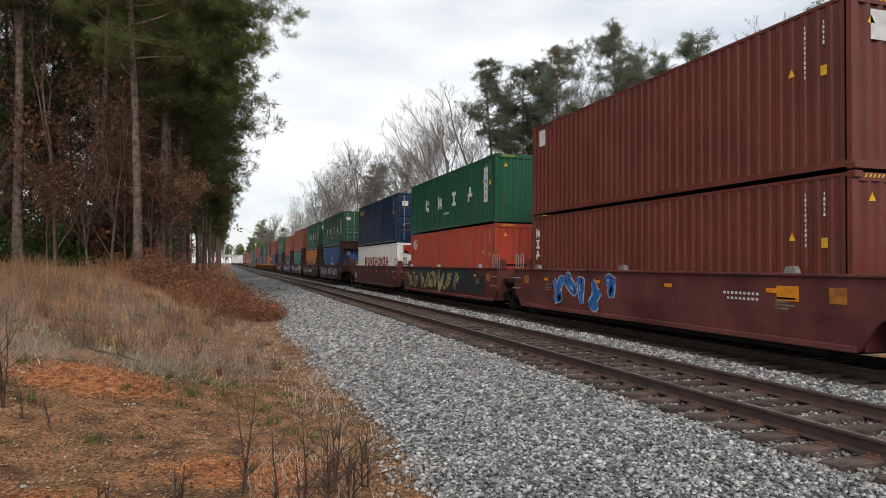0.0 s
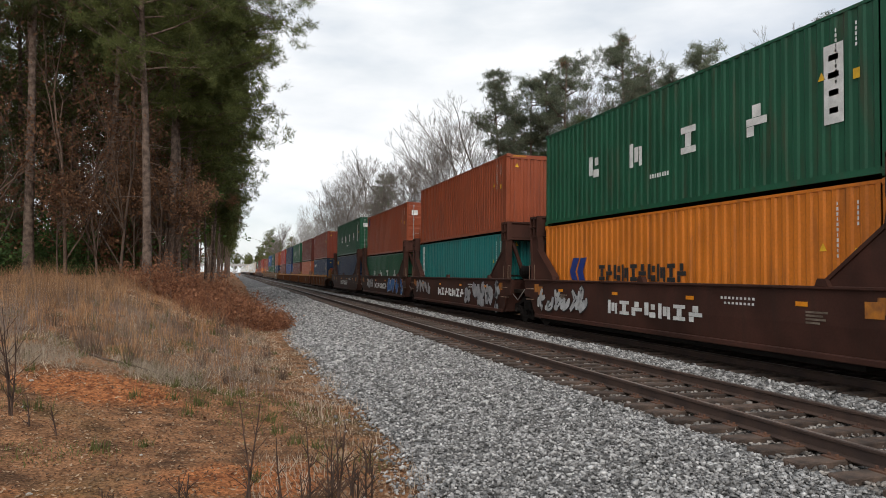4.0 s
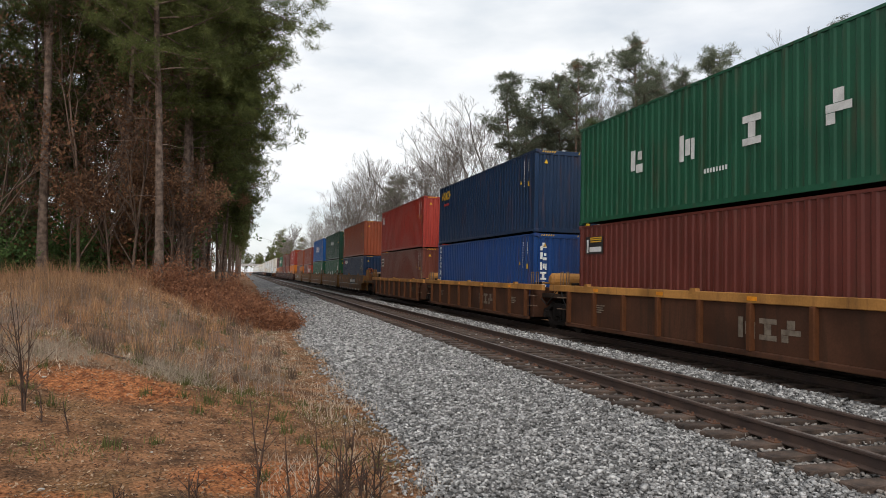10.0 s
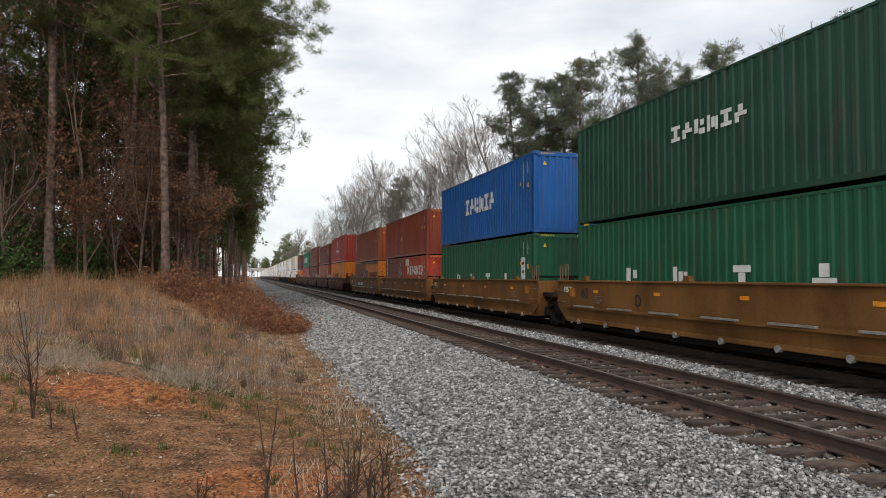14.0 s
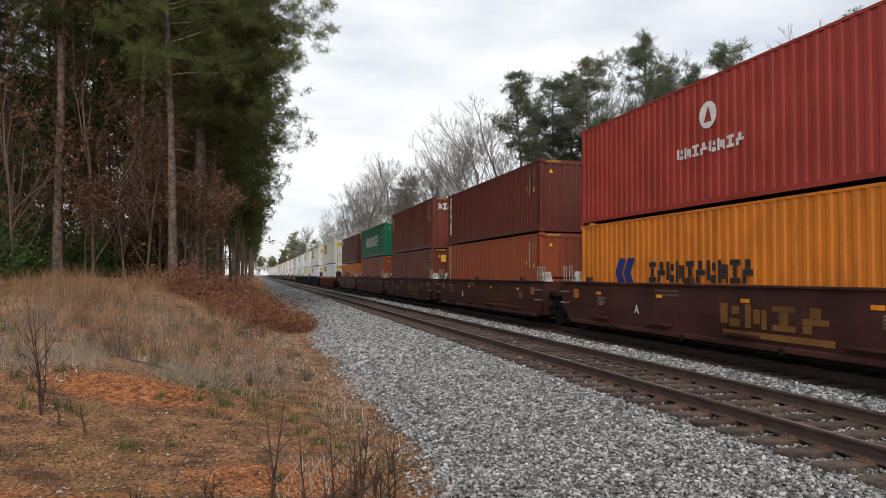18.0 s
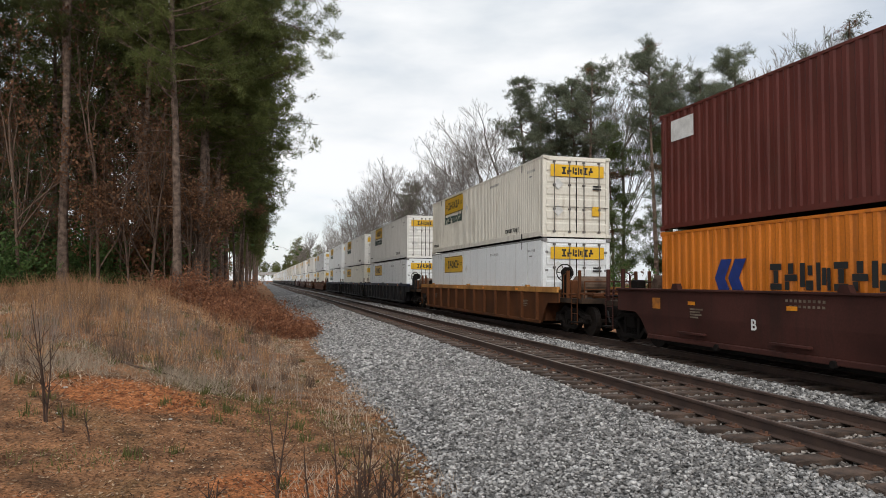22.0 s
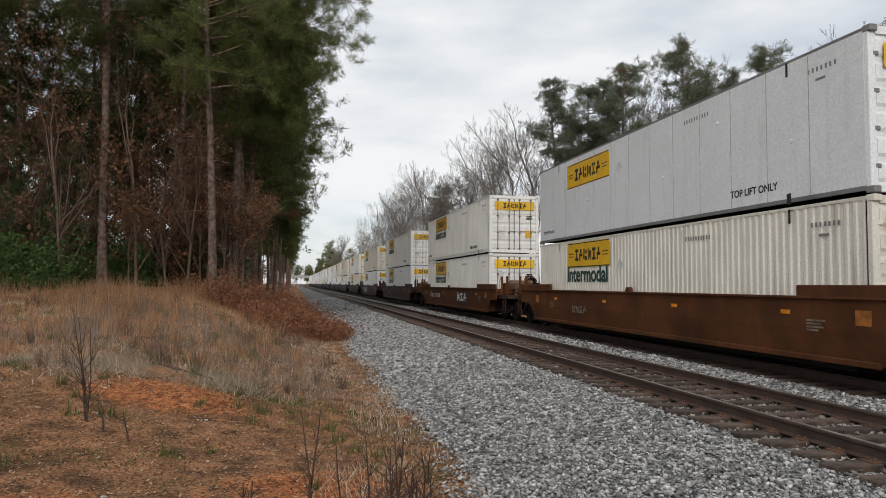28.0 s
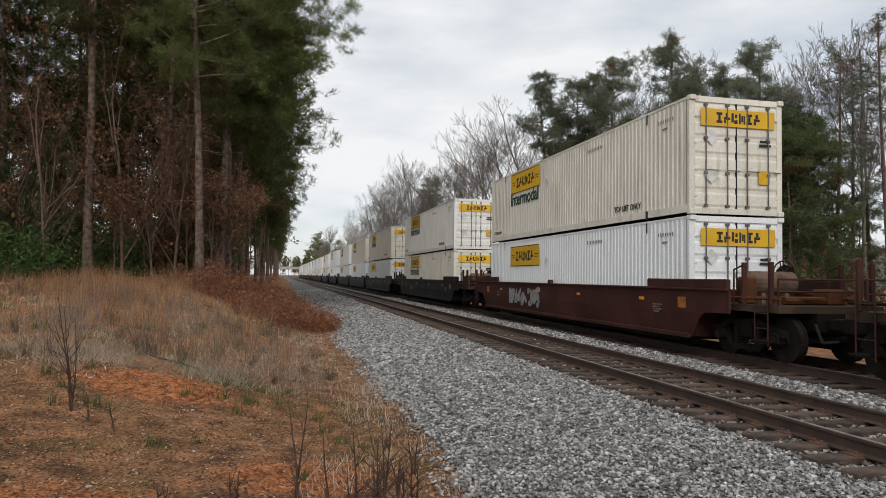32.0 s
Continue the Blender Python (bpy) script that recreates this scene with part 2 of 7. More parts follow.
M_TIE = surface("weathered_tie", (0.112, 0.076, 0.058), (0.042, 0.030, 0.024), rough=0.9, scale=5, fine=45, bump=0.5, vary=0.3)
M_PLATE = surface("rusty_plate", (0.13, 0.062, 0.036), (0.08, 0.04, 0.028), rough=0.8)
M_STONE_BROWN = surface("fouled_granite", (0.36, 0.325, 0.295), (0.115, 0.098, 0.086), rough=0.9, scale=9, fine=70, bump=0.25, vary=0.5, island=True)
M_STONE = surface("crushed_granite", (0.45, 0.437, 0.427), (0.125, 0.121, 0.117), rough=0.85, scale=9, fine=70, bump=0.25, vary=0.62, island=True)
M_BARK = surface("pine_bark", (0.235, 0.168, 0.130), (0.085, 0.058, 0.045), rough=0.95, scale=5, fine=18, bump=1.0, depth=0.08, vary=0.3)
M_GREYBARK = surface("grey_bark", (0.265, 0.238, 0.215), (0.165, 0.146, 0.130), rough=0.95, scale=3, fine=20, bump=0.6, vary=0.2)
M_TWIG = surface("dry_twig", (0.140, 0.092, 0.066), (0.075, 0.050, 0.038), rough=0.9, vary=0.2)
M_SHOOT = surface("brown_shoots", (0.100, 0.058, 0.040), (0.050, 0.030, 0.022), rough=0.9, vary=0.2)
M_NEEDLE = leaf_material("pine_needles", (0.165, 0.185, 0.058), (0.055, 0.070, 0.026))
# paler and greyer than the near needles: distance haze put into the colour
M_NEEDLE_FAR = leaf_material("hazy_far_needles", (0.215, 0.235, 0.160), (0.110, 0.130, 0.090))
M_NEEDLE_YOUNG = leaf_material("young_pine_needles", (0.150, 0.185, 0.075), (0.065, 0.085, 0.040))
M_BROWNLEAF = leaf_material("dead_brown_leaves", (0.285, 0.150, 0.080), (0.105, 0.056, 0.034))
M_BRAMBLE = leaf_material("red_brown_bramble", (0.370, 0.172, 0.094), (0.150, 0.066, 0.038))
M_LAUREL = leaf_material("evergreen_leaves", (0.105, 0.165, 0.050), (0.040, 0.080, 0.025))
M_STRAW = leaf_material("dry_grass", (0.540, 0.325, 0.175), (0.21, 0.118, 0.064))
M_PALESTRAW = leaf_material("pale_straw", (0.72, 0.60, 0.46), (0.36, 0.28, 0.21))
M_GREYSTRAW = leaf_material("grey_dry_grass", (0.62, 0.50, 0.385), (0.31, 0.24, 0.18))
M_WEED = leaf_material("grey_brown_weeds", (0.42, 0.33, 0.275), (0.19, 0.140, 0.115))
M_GREENGRASS = leaf_material("short_green_grass", (0.225, 0.230, 0.080), (0.12, 0.130, 0.045))
M_DARKWEED = leaf_material("dark_brown_weeds", (0.28, 0.195, 0.145), (0.125, 0.084, 0.062))
M_CRUMB = leaf_material("dark_clods", (0.15, 0.062, 0.030), (0.045, 0.022, 0.013), through_light=0.0)
M_LITTER = leaf_material("leaf_litter", (0.50, 0.34, 0.215), (0.100, 0.050, 0.026), through_light=0.05)



# ---- mesh helpers ----
class Shape:
    """Collects vertices and faces of one part."""

    def __init__(self):
        self.v, self.f = [], []

    def add(self, verts, faces):
        k = len(self.v)
        self.v += verts
        self.f += [tuple(k + i for i in f) for f in faces]
        return self

    def box(self, x0, x1, y0, y1, z0, z1):
        return self.add([(x0, y0, z0), (x1, y0, z0), (x1, y1, z0), (x0, y1, z0), (x0, y0, z1), (x1, y0, z1), (x1, y1, z1), (x0, y1, z1)],
                        [(0, 3, 2, 1), (4, 5, 6, 7), (0, 1, 5, 4), (1, 2, 6, 5), (2, 3, 7, 6), (3, 0, 4, 7)])

    def soft(self, x0, x1, y0, y1, z0, z1, c=0.015):
        """A box with chamfered edges."""
        xs, ys, zs, v = (x0, x1), (y0, y1), (z0, z1), []
        for i in (0, 1):
            for j in (0, 1):
                for k in (0, 1):
                    sx, sy, sz = (c if i == 0 else -c), (c if j == 0 else -c), (c if k == 0 else -c)
                    v += [(xs[i], ys[j] + sy, zs[k] + sz), (xs[i] + sx, ys[j], zs[k] + sz), (xs[i] + sx, ys[j] + sy, zs[k])]
        bm = bmesh.new()
        for p in v:
            bm.verts.new(p)
        bmesh.ops.convex_hull(bm, input=bm.verts)
        bm.verts.index_update()
        self.add([tuple(q.co) for q in bm.verts], [tuple(q.index for q in f.verts) for f in bm.faces])
        bm.free()
        return self

    def prism(self, pts, lo, hi, axis="x"):
        """A polygon drawn out along an axis; pts run over the two other axes in order."""
        n = len(pts)
        put = {"x": lambda a, b, t: (t, a, b), "y": lambda a, b, t: (a, t, b), "z": lambda a, b, t: (a, b, t)}[axis]
        v = [put(a, b, lo) for a, b in pts] + [put(a, b, hi) for a, b in pts]
        f = [tuple(range(n))[::-1], tuple(range(n, 2 * n))] + [(i, (i + 1) % n, n + (i + 1) % n, n + i) for i in range(n)]
        return self.add(v, f)

    def tube(self, p, q, r0, r1=None, n=6, caps=True):
        p, q = Vector(p), Vector(q)
        r1 = r0 if r1 is None else r1
        d = (q - p).normalized()
        a = d.orthogonal().normalized()
        b = d.cross(a)
        v = [tuple(c + r * (math.cos(6.2832 * i / n) * a + math.sin(6.2832 * i / n) * b)) for c, r in ((p, r0), (q, r1)) for i in range(n)]
        f = [(i, (i + 1) % n, n + (i + 1) % n, n + i) for i in range(n)]
        if caps:
            f += [tuple(range(n))[::-1], tuple(range(n, 2 * n))]
        return self.add(v, f)

    def path(self, pts, r, n=6):
        for p, q in zip(pts, pts[1:]):
            self.tube(p, q, r, r, n)
        return self

    def mesh(self, name="part"):
        me = bpy.data.meshes.new(name)
        me.from_pydata(self.v, [], self.f)
        bm = bmesh.new()
        bm.from_mesh(me)
        bmesh.ops.recalc_face_normals(bm, faces=bm.faces)
        bm.to_mesh(me)
        bm.free()
        return me


def raw_mesh(name, verts, faces):
    """Large meshes from arrays: all faces have the same number of corners."""
    verts, faces = np.asarray(verts, dtype=np.float32), np.asarray(faces, dtype=np.int32)
    me = bpy.data.meshes.new(name)
    n = faces.shape[1]
    me.vertices.add(len(verts))
    me.vertices.foreach_set("co", verts.ravel())
    me.loops.add(faces.size)
    me.loops.foreach_set("vertex_index", faces.ravel())
    me.polygons.add(len(faces))
    me.polygons.foreach_set("loop_start", np.arange(0, faces.size, n, dtype=np.int32))
    me.update(calc_edges=True)
    return me


MESHES = {}


def shared(key, make):
    if key not in MESHES:
        MESHES[key] = make()
    return MESHES[key]


def dress(ob, material):
    if not ob.data.materials:
        ob.data.materials.append(None)
    ob.material_slots[0].link = "OBJECT"
    ob.material_slots[0].material = material
    return ob


def part(name, shape, material, parent, label="", at=None):
    """One mesh object under a thing or under a part."""
    ob = new(name, shape.mesh(name) if isinstance(shape, Shape) else shape)
    dress(ob, material)
    ob.parent = parent
    if at is not None:
        ob.matrix_basis = at
    return tagged(ob, label) if label else ob


def thing(name, label, category, group="", at=None, kind=""):
    ob = tagged(new(name), label, category, group, kind)
    ob.empty_display_size = 0.3
    if at is not None:
        ob.matrix_basis = at
    return ob


def whole(name, mesh, material, label, category, kind="", group=""):
    return tagged(dress(new(name, mesh), material), label, category, group, kind)


def ease(a, b, x):
    t = min(1.0, max(0.0, (x - a) / (b - a)))
    return t * t * (3 - 2 * t)


# ---- ground, trackbed and tracks ----
NEAR_TRACK, FAR_TRACK = 6.80, 10.83
BED = [(1.60, -0.85), (2.10, -0.47), (3.0, -0.36), (4.7, -0.255), (5.3, -0.235), (8.25, -0.235), (8.5, -0.21), (9.1, -0.20), (9.45, -0.235), (12.25, -0.235), (14.2, -0.55), (14.6, -0.75)]


def bed_height(x):
    return float(np.interp(x, [p[0] for p in BED], [p[1] for p in BED]))


def ground_height(x, y):
    """The bank rises from the ballast's foot to the wood on one side; level ground past the tracks."""
    if x > 16:
        return -0.6 + 0.5 * ease(18, 40, x) + 0.15 * noise.noise((x * 0.1, y * 0.1, 3))
    if x > 1.7:
        return -0.47 - 0.25 * ease(1.75, 2.7, x) + 0.03 * noise.noise((x * 1.6, y * 1.6, 5))
    rise = 0.22 * ease(0, 7, y) + 0.42 * ease(5, 13, y) + 0.75 * ease(11, 24, y) + 0.5 * ease(22, 34, y)
    across = ease(1.8, -5.0, x)
    h = -0.47 + rise * across
    h += 0.10 * noise.noise((x * 0.35, y * 0.35, 0)) * ease(1.8, 0, x) + 0.035 * noise.noise((x * 1.6, y * 1.6, 5))
    # tussocks on the bank, clods on the clay
    h += (0.11 * noise.noise((x * 0.95, y * 0.7, 11)) + 0.05 * noise.noise((x * 2.3, y * 1.9, 12))) * ease(1.5, -0.5, x) * ease(11.5, 14.5, y)
    h += 0.018 * noise.noise((x * 4.5, y * 4.5, 13)) * ease(1.9, 1.2, x)
    # the small red bank: a steep scarp in front of the grass
    h += 0.20 * math.exp(-((x + 2.0) / 1.7) ** 2) * ease(10.6, 12.0, y + 0.42 * (x + 2.0)) * ease(16.0, 12.6, y)
    return h


def ground_sheet():
    xs = np.concatenate([[-900, -400, -200, -120, -80, -60, -45, -35, -28], np.arange(-24, -8, 1.0), np.arange(-8, 3.0, 0.125), [3.0, 4, 7, 10, 13, 15, 16, 18, 22, 28, 36, 50, 80, 140, 300, 900]])
    ys = np.concatenate([[-900, -300, -100, -50, -25, -12, -5], np.arange(-2, 4, 0.5), np.arange(4, 22, 0.125), np.arange(22, 60, 1.0), [60, 66, 74, 84, 96, 110, 130, 160, 200, 260, 340, 450, 600, 800, 1200, 2000, 3500]])
    v = [(x, y, ground_height(x, y)) for y in ys for x in xs]
    n = len(xs)
    f = [(j * n + i, j * n + i + 1, (j + 1) * n + i + 1, (j + 1) * n + i) for j in range(len(ys) - 1) for i in range(n - 1)]
    me = raw_mesh("ground", v, f)
    me.polygons.foreach_set("use_smooth", [True] * len(me.polygons))
    return me


def ground_material():
    m, n, l, b = nodes_of("clay_and_litter_ground")
    co = n.new("ShaderNodeTexCoord")
    tex = []
    for scale, detail in ((0.55, 6), (2.6, 7), (30, 4), (9, 6)):
        t = n.new("ShaderNodeTexNoise")
        t.inputs["Scale"].default_value, t.inputs["Detail"].default_value = scale, detail
        l.new(co.outputs["Object"], t.inputs["Vector"])
        tex.append(t)
    litter = n.new("ShaderNodeValToRGB")
    litter.color_ramp.elements[0].position, litter.color_ramp.elements[0].color = 0.33, (0.125, 0.066, 0.036, 1)
    litter.color_ramp.elements[1].position, litter.color_ramp.elements[1].color = 0.64, (0.37, 0.182, 0.090, 1)
    l.new(tex[1].outputs["Fac"], litter.inputs["Fac"])
    clay = n.new("ShaderNodeValToRGB")
    clay.color_ramp.elements[0].position, clay.color_ramp.elements[0].color = 0.34, (0.21, 0.070, 0.028, 1)
    clay.color_ramp.elements[1].position, clay.color_ramp.elements[1].color = 0.62, (0.50, 0.195, 0.078, 1)
    l.new(tex[3].outputs["Fac"], clay.inputs["Fac"])
    # bare clay where the bank is scraped and on the trodden ground before it
    def patch(cx, cy, sx, sy, turn):
        mp, ln, inv = n.new("ShaderNodeMapping"), n.new("ShaderNodeVectorMath"), n.new("ShaderNodeMapRange")
        mp.vector_type = "TEXTURE"
        mp.inputs["Location"].default_value, mp.inputs["Scale"].default_value = (cx, cy, 0), (sx, sy, 1e6)
        mp.inputs["Rotation"].default_value = (0, 0, radians(turn))
        ln.operation = "LENGTH"
        l.new(co.outputs["Object"], mp.inputs["Vector"])
        l.new(mp.outputs["Vector"], ln.inputs[0])
        inv.inputs["From Min"].default_value, inv.inputs["From Max"].default_value = 0.35, 1.3
        inv.inputs["To Min"].default_value, inv.inputs["To Max"].default_value = 0.62, 0.0
        l.new(ln.outputs["Value"], inv.inputs["Value"])
        return inv.outputs["Result"]
    total = None
    for p in ((-1.85, 11.25, 1.6, 0.72, -24), (-2.6, 6.2, 2.2, 1.1, 5), (0.3, 7.3, 1.0, 0.7, 0), (-5.5, 8.0, 2.5, 1.2, 0)):
        out = patch(*p)
        if total is None:
            total = out
        else:
            mx = n.new("ShaderNodeMath")
            mx.operation = "MAXIMUM"
            l.new(total, mx.inputs[0])
            l.new(out, mx.inputs[1])
            total = mx.outputs[0]
    add, edge, mix = n.new("ShaderNodeMath"), n.new("ShaderNodeMapRange"), n.new("ShaderNodeMix")
    l.new(total, add.inputs[0])
    l.new(tex[1].outputs["Fac"], add.inputs[1])
    edge.inputs["From Min"].default_value, edge.inputs["From Max"].default_value = 0.66, 0.98
    l.new(add.outputs[0], edge.inputs["Value"])
    mix.data_type = "RGBA"
    l.new(edge.outputs["Result"], mix.inputs["Factor"])
    l.new(litter.outputs["Color"], mix.inputs["A"])
    l.new(clay.outputs["Color"], mix.inputs["B"])
    moss, mr2 = n.new("ShaderNodeMix"), n.new("ShaderNodeMapRange")
    moss.data_type = "RGBA"
    mr2.inputs["From Min"].default_value, mr2.inputs["From Max"].default_value, mr2.inputs["To Max"].default_value = 0.53, 0.70, 0.55
    l.new(tex[0].outputs["Fac"], mr2.inputs["Value"])
    l.new(mr2.outputs["Result"], moss.inputs["Factor"])
    l.new(mix.outputs["Result"], moss.inputs["A"])
    moss.inputs["B"].default_value = (0.105, 0.090, 0.038, 1)
    speck = n.new("ShaderNodeMix")
    speck.data_type, speck.blend_type = "RGBA", "MULTIPLY"
    sr = n.new("ShaderNodeMapRange")
    sr.inputs["From Min"].default_value, sr.inputs["From Max"].default_value = 0.3, 0.7
    sr.inputs["To Min"].default_value, sr.inputs["To Max"].default_value = 0.45, 1.5
    l.new(tex[2].outputs["Fac"], sr.inputs["Value"])
    speck.inputs["Factor"].default_value = 1
    l.new(moss.outputs["Result"], speck.inputs["A"])
    l.new(sr.outputs["Result"], speck.inputs["B"])
    l.new(speck.outputs["Result"], b.inputs["Base Color"])
    b.inputs["Roughness"].default_value, b.inputs["Specular IOR Level"].default_value = 0.95, 0.15
    bp = n.new("ShaderNodeBump")
    bp.inputs["Strength"].default_value, bp.inputs["Distance"].default_value = 1.0, 0.05
    l.new(tex[2].outputs["Fac"], bp.inputs["Height"])
    l.new(bp.outputs["Normal"], b.inputs["Normal"])
    return m


whole("ground", ground_sheet(), ground_material(), "red clay ground with leaf litter rising to a bank", "ground", "structure")


def bed_sheet():
    ys = np.concatenate([np.arange(-40, 60, 0.5), np.arange(60, 200, 4), np.arange(200, 1500, 40)])
    v, n = [], len(BED)
    for y in ys:
        for k, (x, z) in enumerate(BED):
            w = 0.25 * noise.noise((y * 0.45, k, 0)) + 0.12 * noise.noise((y * 2, k, 7)) if k < 2 else 0
            v.append((x + w, y, z + (0.012 * noise.noise((x * 2, y * 1.3, 1)) if 0 < k < n - 1 else 0)))
    return raw_mesh("ballast_bed", v, [(j * n + i, j * n + i + 1, (j + 1) * n + i + 1, (j + 1) * n + i) for j in range(len(ys) - 1) for i in range(n - 1)])


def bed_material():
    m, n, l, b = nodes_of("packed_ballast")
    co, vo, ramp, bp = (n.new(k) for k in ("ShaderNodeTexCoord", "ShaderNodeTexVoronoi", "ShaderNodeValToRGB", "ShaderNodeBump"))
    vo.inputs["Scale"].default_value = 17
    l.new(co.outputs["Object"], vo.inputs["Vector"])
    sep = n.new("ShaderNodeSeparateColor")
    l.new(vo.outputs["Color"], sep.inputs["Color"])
    # bed kept dark: shade in the gaps between loose stones is in its colour
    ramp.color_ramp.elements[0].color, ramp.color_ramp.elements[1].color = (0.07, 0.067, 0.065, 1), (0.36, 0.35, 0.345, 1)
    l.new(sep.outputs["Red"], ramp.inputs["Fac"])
    # each cell darkens to its edge: shade between stones painted in
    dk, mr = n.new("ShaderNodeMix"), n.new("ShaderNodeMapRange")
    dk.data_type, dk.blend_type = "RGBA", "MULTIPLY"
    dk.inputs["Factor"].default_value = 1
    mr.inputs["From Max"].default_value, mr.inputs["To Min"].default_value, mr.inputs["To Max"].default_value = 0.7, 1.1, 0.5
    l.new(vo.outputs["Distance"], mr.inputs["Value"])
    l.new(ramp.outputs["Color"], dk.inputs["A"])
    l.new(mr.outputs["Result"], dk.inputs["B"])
    # fouled brown by brake dust and oil; under the train, shade is painted in
    xyz, reach, foul_and_shade = n.new("ShaderNodeSeparateXYZ"), n.new("ShaderNodeMapRange"), n.new("ShaderNodeMix")
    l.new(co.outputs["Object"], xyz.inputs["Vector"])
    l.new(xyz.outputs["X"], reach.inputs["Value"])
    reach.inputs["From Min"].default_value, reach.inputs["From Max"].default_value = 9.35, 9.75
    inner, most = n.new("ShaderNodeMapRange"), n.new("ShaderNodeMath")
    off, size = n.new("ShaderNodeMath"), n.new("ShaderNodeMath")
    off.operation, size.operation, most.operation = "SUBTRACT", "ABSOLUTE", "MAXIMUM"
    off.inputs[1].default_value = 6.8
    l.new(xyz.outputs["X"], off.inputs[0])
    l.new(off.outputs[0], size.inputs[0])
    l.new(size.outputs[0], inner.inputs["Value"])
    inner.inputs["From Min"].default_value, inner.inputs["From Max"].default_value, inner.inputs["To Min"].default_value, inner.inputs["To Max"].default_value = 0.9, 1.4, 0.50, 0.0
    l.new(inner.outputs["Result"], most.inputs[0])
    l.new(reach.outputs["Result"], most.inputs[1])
    foul_and_shade.data_type, foul_and_shade.blend_type = "RGBA", "MULTIPLY"
    l.new(most.outputs[0], foul_and_shade.inputs["Factor"])
    l.new(dk.outputs["Result"], foul_and_shade.inputs["A"])
    foul_and_shade.inputs["B"].default_value = (0.20, 0.145, 0.11, 1)
    l.new(foul_and_shade.outputs["Result"], b.inputs["Base Color"])
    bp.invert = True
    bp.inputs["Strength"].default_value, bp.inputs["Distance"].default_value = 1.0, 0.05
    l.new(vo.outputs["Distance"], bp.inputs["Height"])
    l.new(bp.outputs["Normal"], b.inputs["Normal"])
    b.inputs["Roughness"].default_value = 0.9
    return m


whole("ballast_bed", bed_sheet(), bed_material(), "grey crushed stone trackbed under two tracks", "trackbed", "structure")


def stones(regions, seed, name):
    """Loose crushed stones: (x0, x1, y0, y1, per square metre, size)."""
    rng = np.random.default_rng(seed)
    cube = np.array([(-1, -1, -1), (1, -1, -1), (1, 1, -1), (-1, 1, -1), (-1, -1, 1), (1, -1, 1), (1, 1, 1), (-1, 1, 1)]) * 0.72
    tri = np.array([(0, 2, 1), (0, 3, 2), (4, 5, 6), (4, 6, 7), (0, 1, 5), (0, 5, 4), (1, 2, 6), (1, 6, 5), (2, 3, 7), (2, 7, 6), (3, 0, 4), (3, 4, 7)])
    V, F, k = [], [], 0
    for x0, x1, y0, y1, per, size in regions:
        n = int((x1 - x0) * (y1 - y0) * per)
        x, y = rng.uniform(x0, x1, n), rng.uniform(y0, y1, n)
        keep = (x > 2.05 + 0.16 * np.sin(y * 0.8) + 0.10 * np.sin(y * 2.3 + 1) - rng.exponential(0.16, n))
        x, y = x[keep], y[keep]
        n = len(x)
        z = np.maximum(np.interp(x, [p[0] for p in BED], [p[1] for p in BED]), np.where(x < 2.3, -0.47, -1.0)) + rng.uniform(-0.020, 0.028, n)
        s = size * rng.uniform(0.55, 1.25, n)
        p = cube[None] * rng.uniform(0.35, 1.35, (n, 8, 3)) * (rng.uniform(0.6, 1.5, (n, 1, 3)) * s[:, None, None])
        a, c = rng.uniform(0, 6.283, n), rng.uniform(-0.7, 0.7, n)
        ca, sa, cc, sc = np.cos(a)[:, None], np.sin(a)[:, None], np.cos(c)[:, None], np.sin(c)[:, None]
        px, py, pz = p[..., 0], p[..., 1], p[..., 2] * 0.62
        py, pz = py * cc - pz * sc, py * sc + pz * cc
        px, py = px * ca - py * sa, px * sa + py * ca
        V.append(np.stack([px + x[:, None], py + y[:, None], pz + z[:, None]], -1).reshape(-1, 3))
        F.append((tri[None] + (8 * np.arange(n))[:, None, None]).reshape(-1, 3) + k)
        k += 8 * n
    return raw_mesh(name, np.concatenate(V), np.concatenate(F))


STONES = [(1.2, 5.45, 3.5, 9, 900, 0.0255), (1.2, 5.45, 9, 16, 660, 0.029), (1.6, 5.45, 16, 30, 230, 0.048),
          (7.75, 8.2, 2.5, 24, 200, 0.036), (8.2, 9.6, 3, 16, 330, 0.040), (8.2, 9.6, 16, 34, 150, 0.05), (1.6, 5.45, 30, 52, 90, 0.065), (1.6, 5.45, 52, 95, 34, 0.10), (8.2, 9.6, 34, 60, 70, 0.07)]
whole("fouled_ballast", stones([(5.45, 7.75, 2.5, 12, 270, 0.032), (5.45, 7.75, 12, 24, 140, 0.040)], 9, "fouled_ballast"), M_STONE_BROWN, "brown-stained ballast stones between the ties", "ballast", "stuff")
whole("ballast", stones(STONES, 4, "ballast"), M_STONE, "loose pale grey crushed granite ballast stones", "ballast", "stuff")

TIE_STEP, TIE_PHASE = 0.523, 5.20


def tie_mesh(seed):
    r = random.Random(seed)
    s = Shape().soft(-1.37 + r.uniform(-0.03, 0.03), 1.37 + r.uniform(-0.03, 0.03), -0.115, 0.115, -0.345, -0.165, 0.012)
    return s.mesh("tie")


def plate_mesh(side):
    s = Shape().box(side * 0.7525 - 0.17, side * 0.7525 + 0.17, -0.09, 0.09, -0.166, -0.15)
    for dx in (-0.105, 0.105):
        for dy in (-0.05, 0.05):
            s.soft(side * 0.7525 + dx - 0.016, side * 0.7525 + dx + 0.016, dy - 0.014, dy + 0.014, -0.155, -0.118, 0.006)
    return s.mesh("tie_plate")


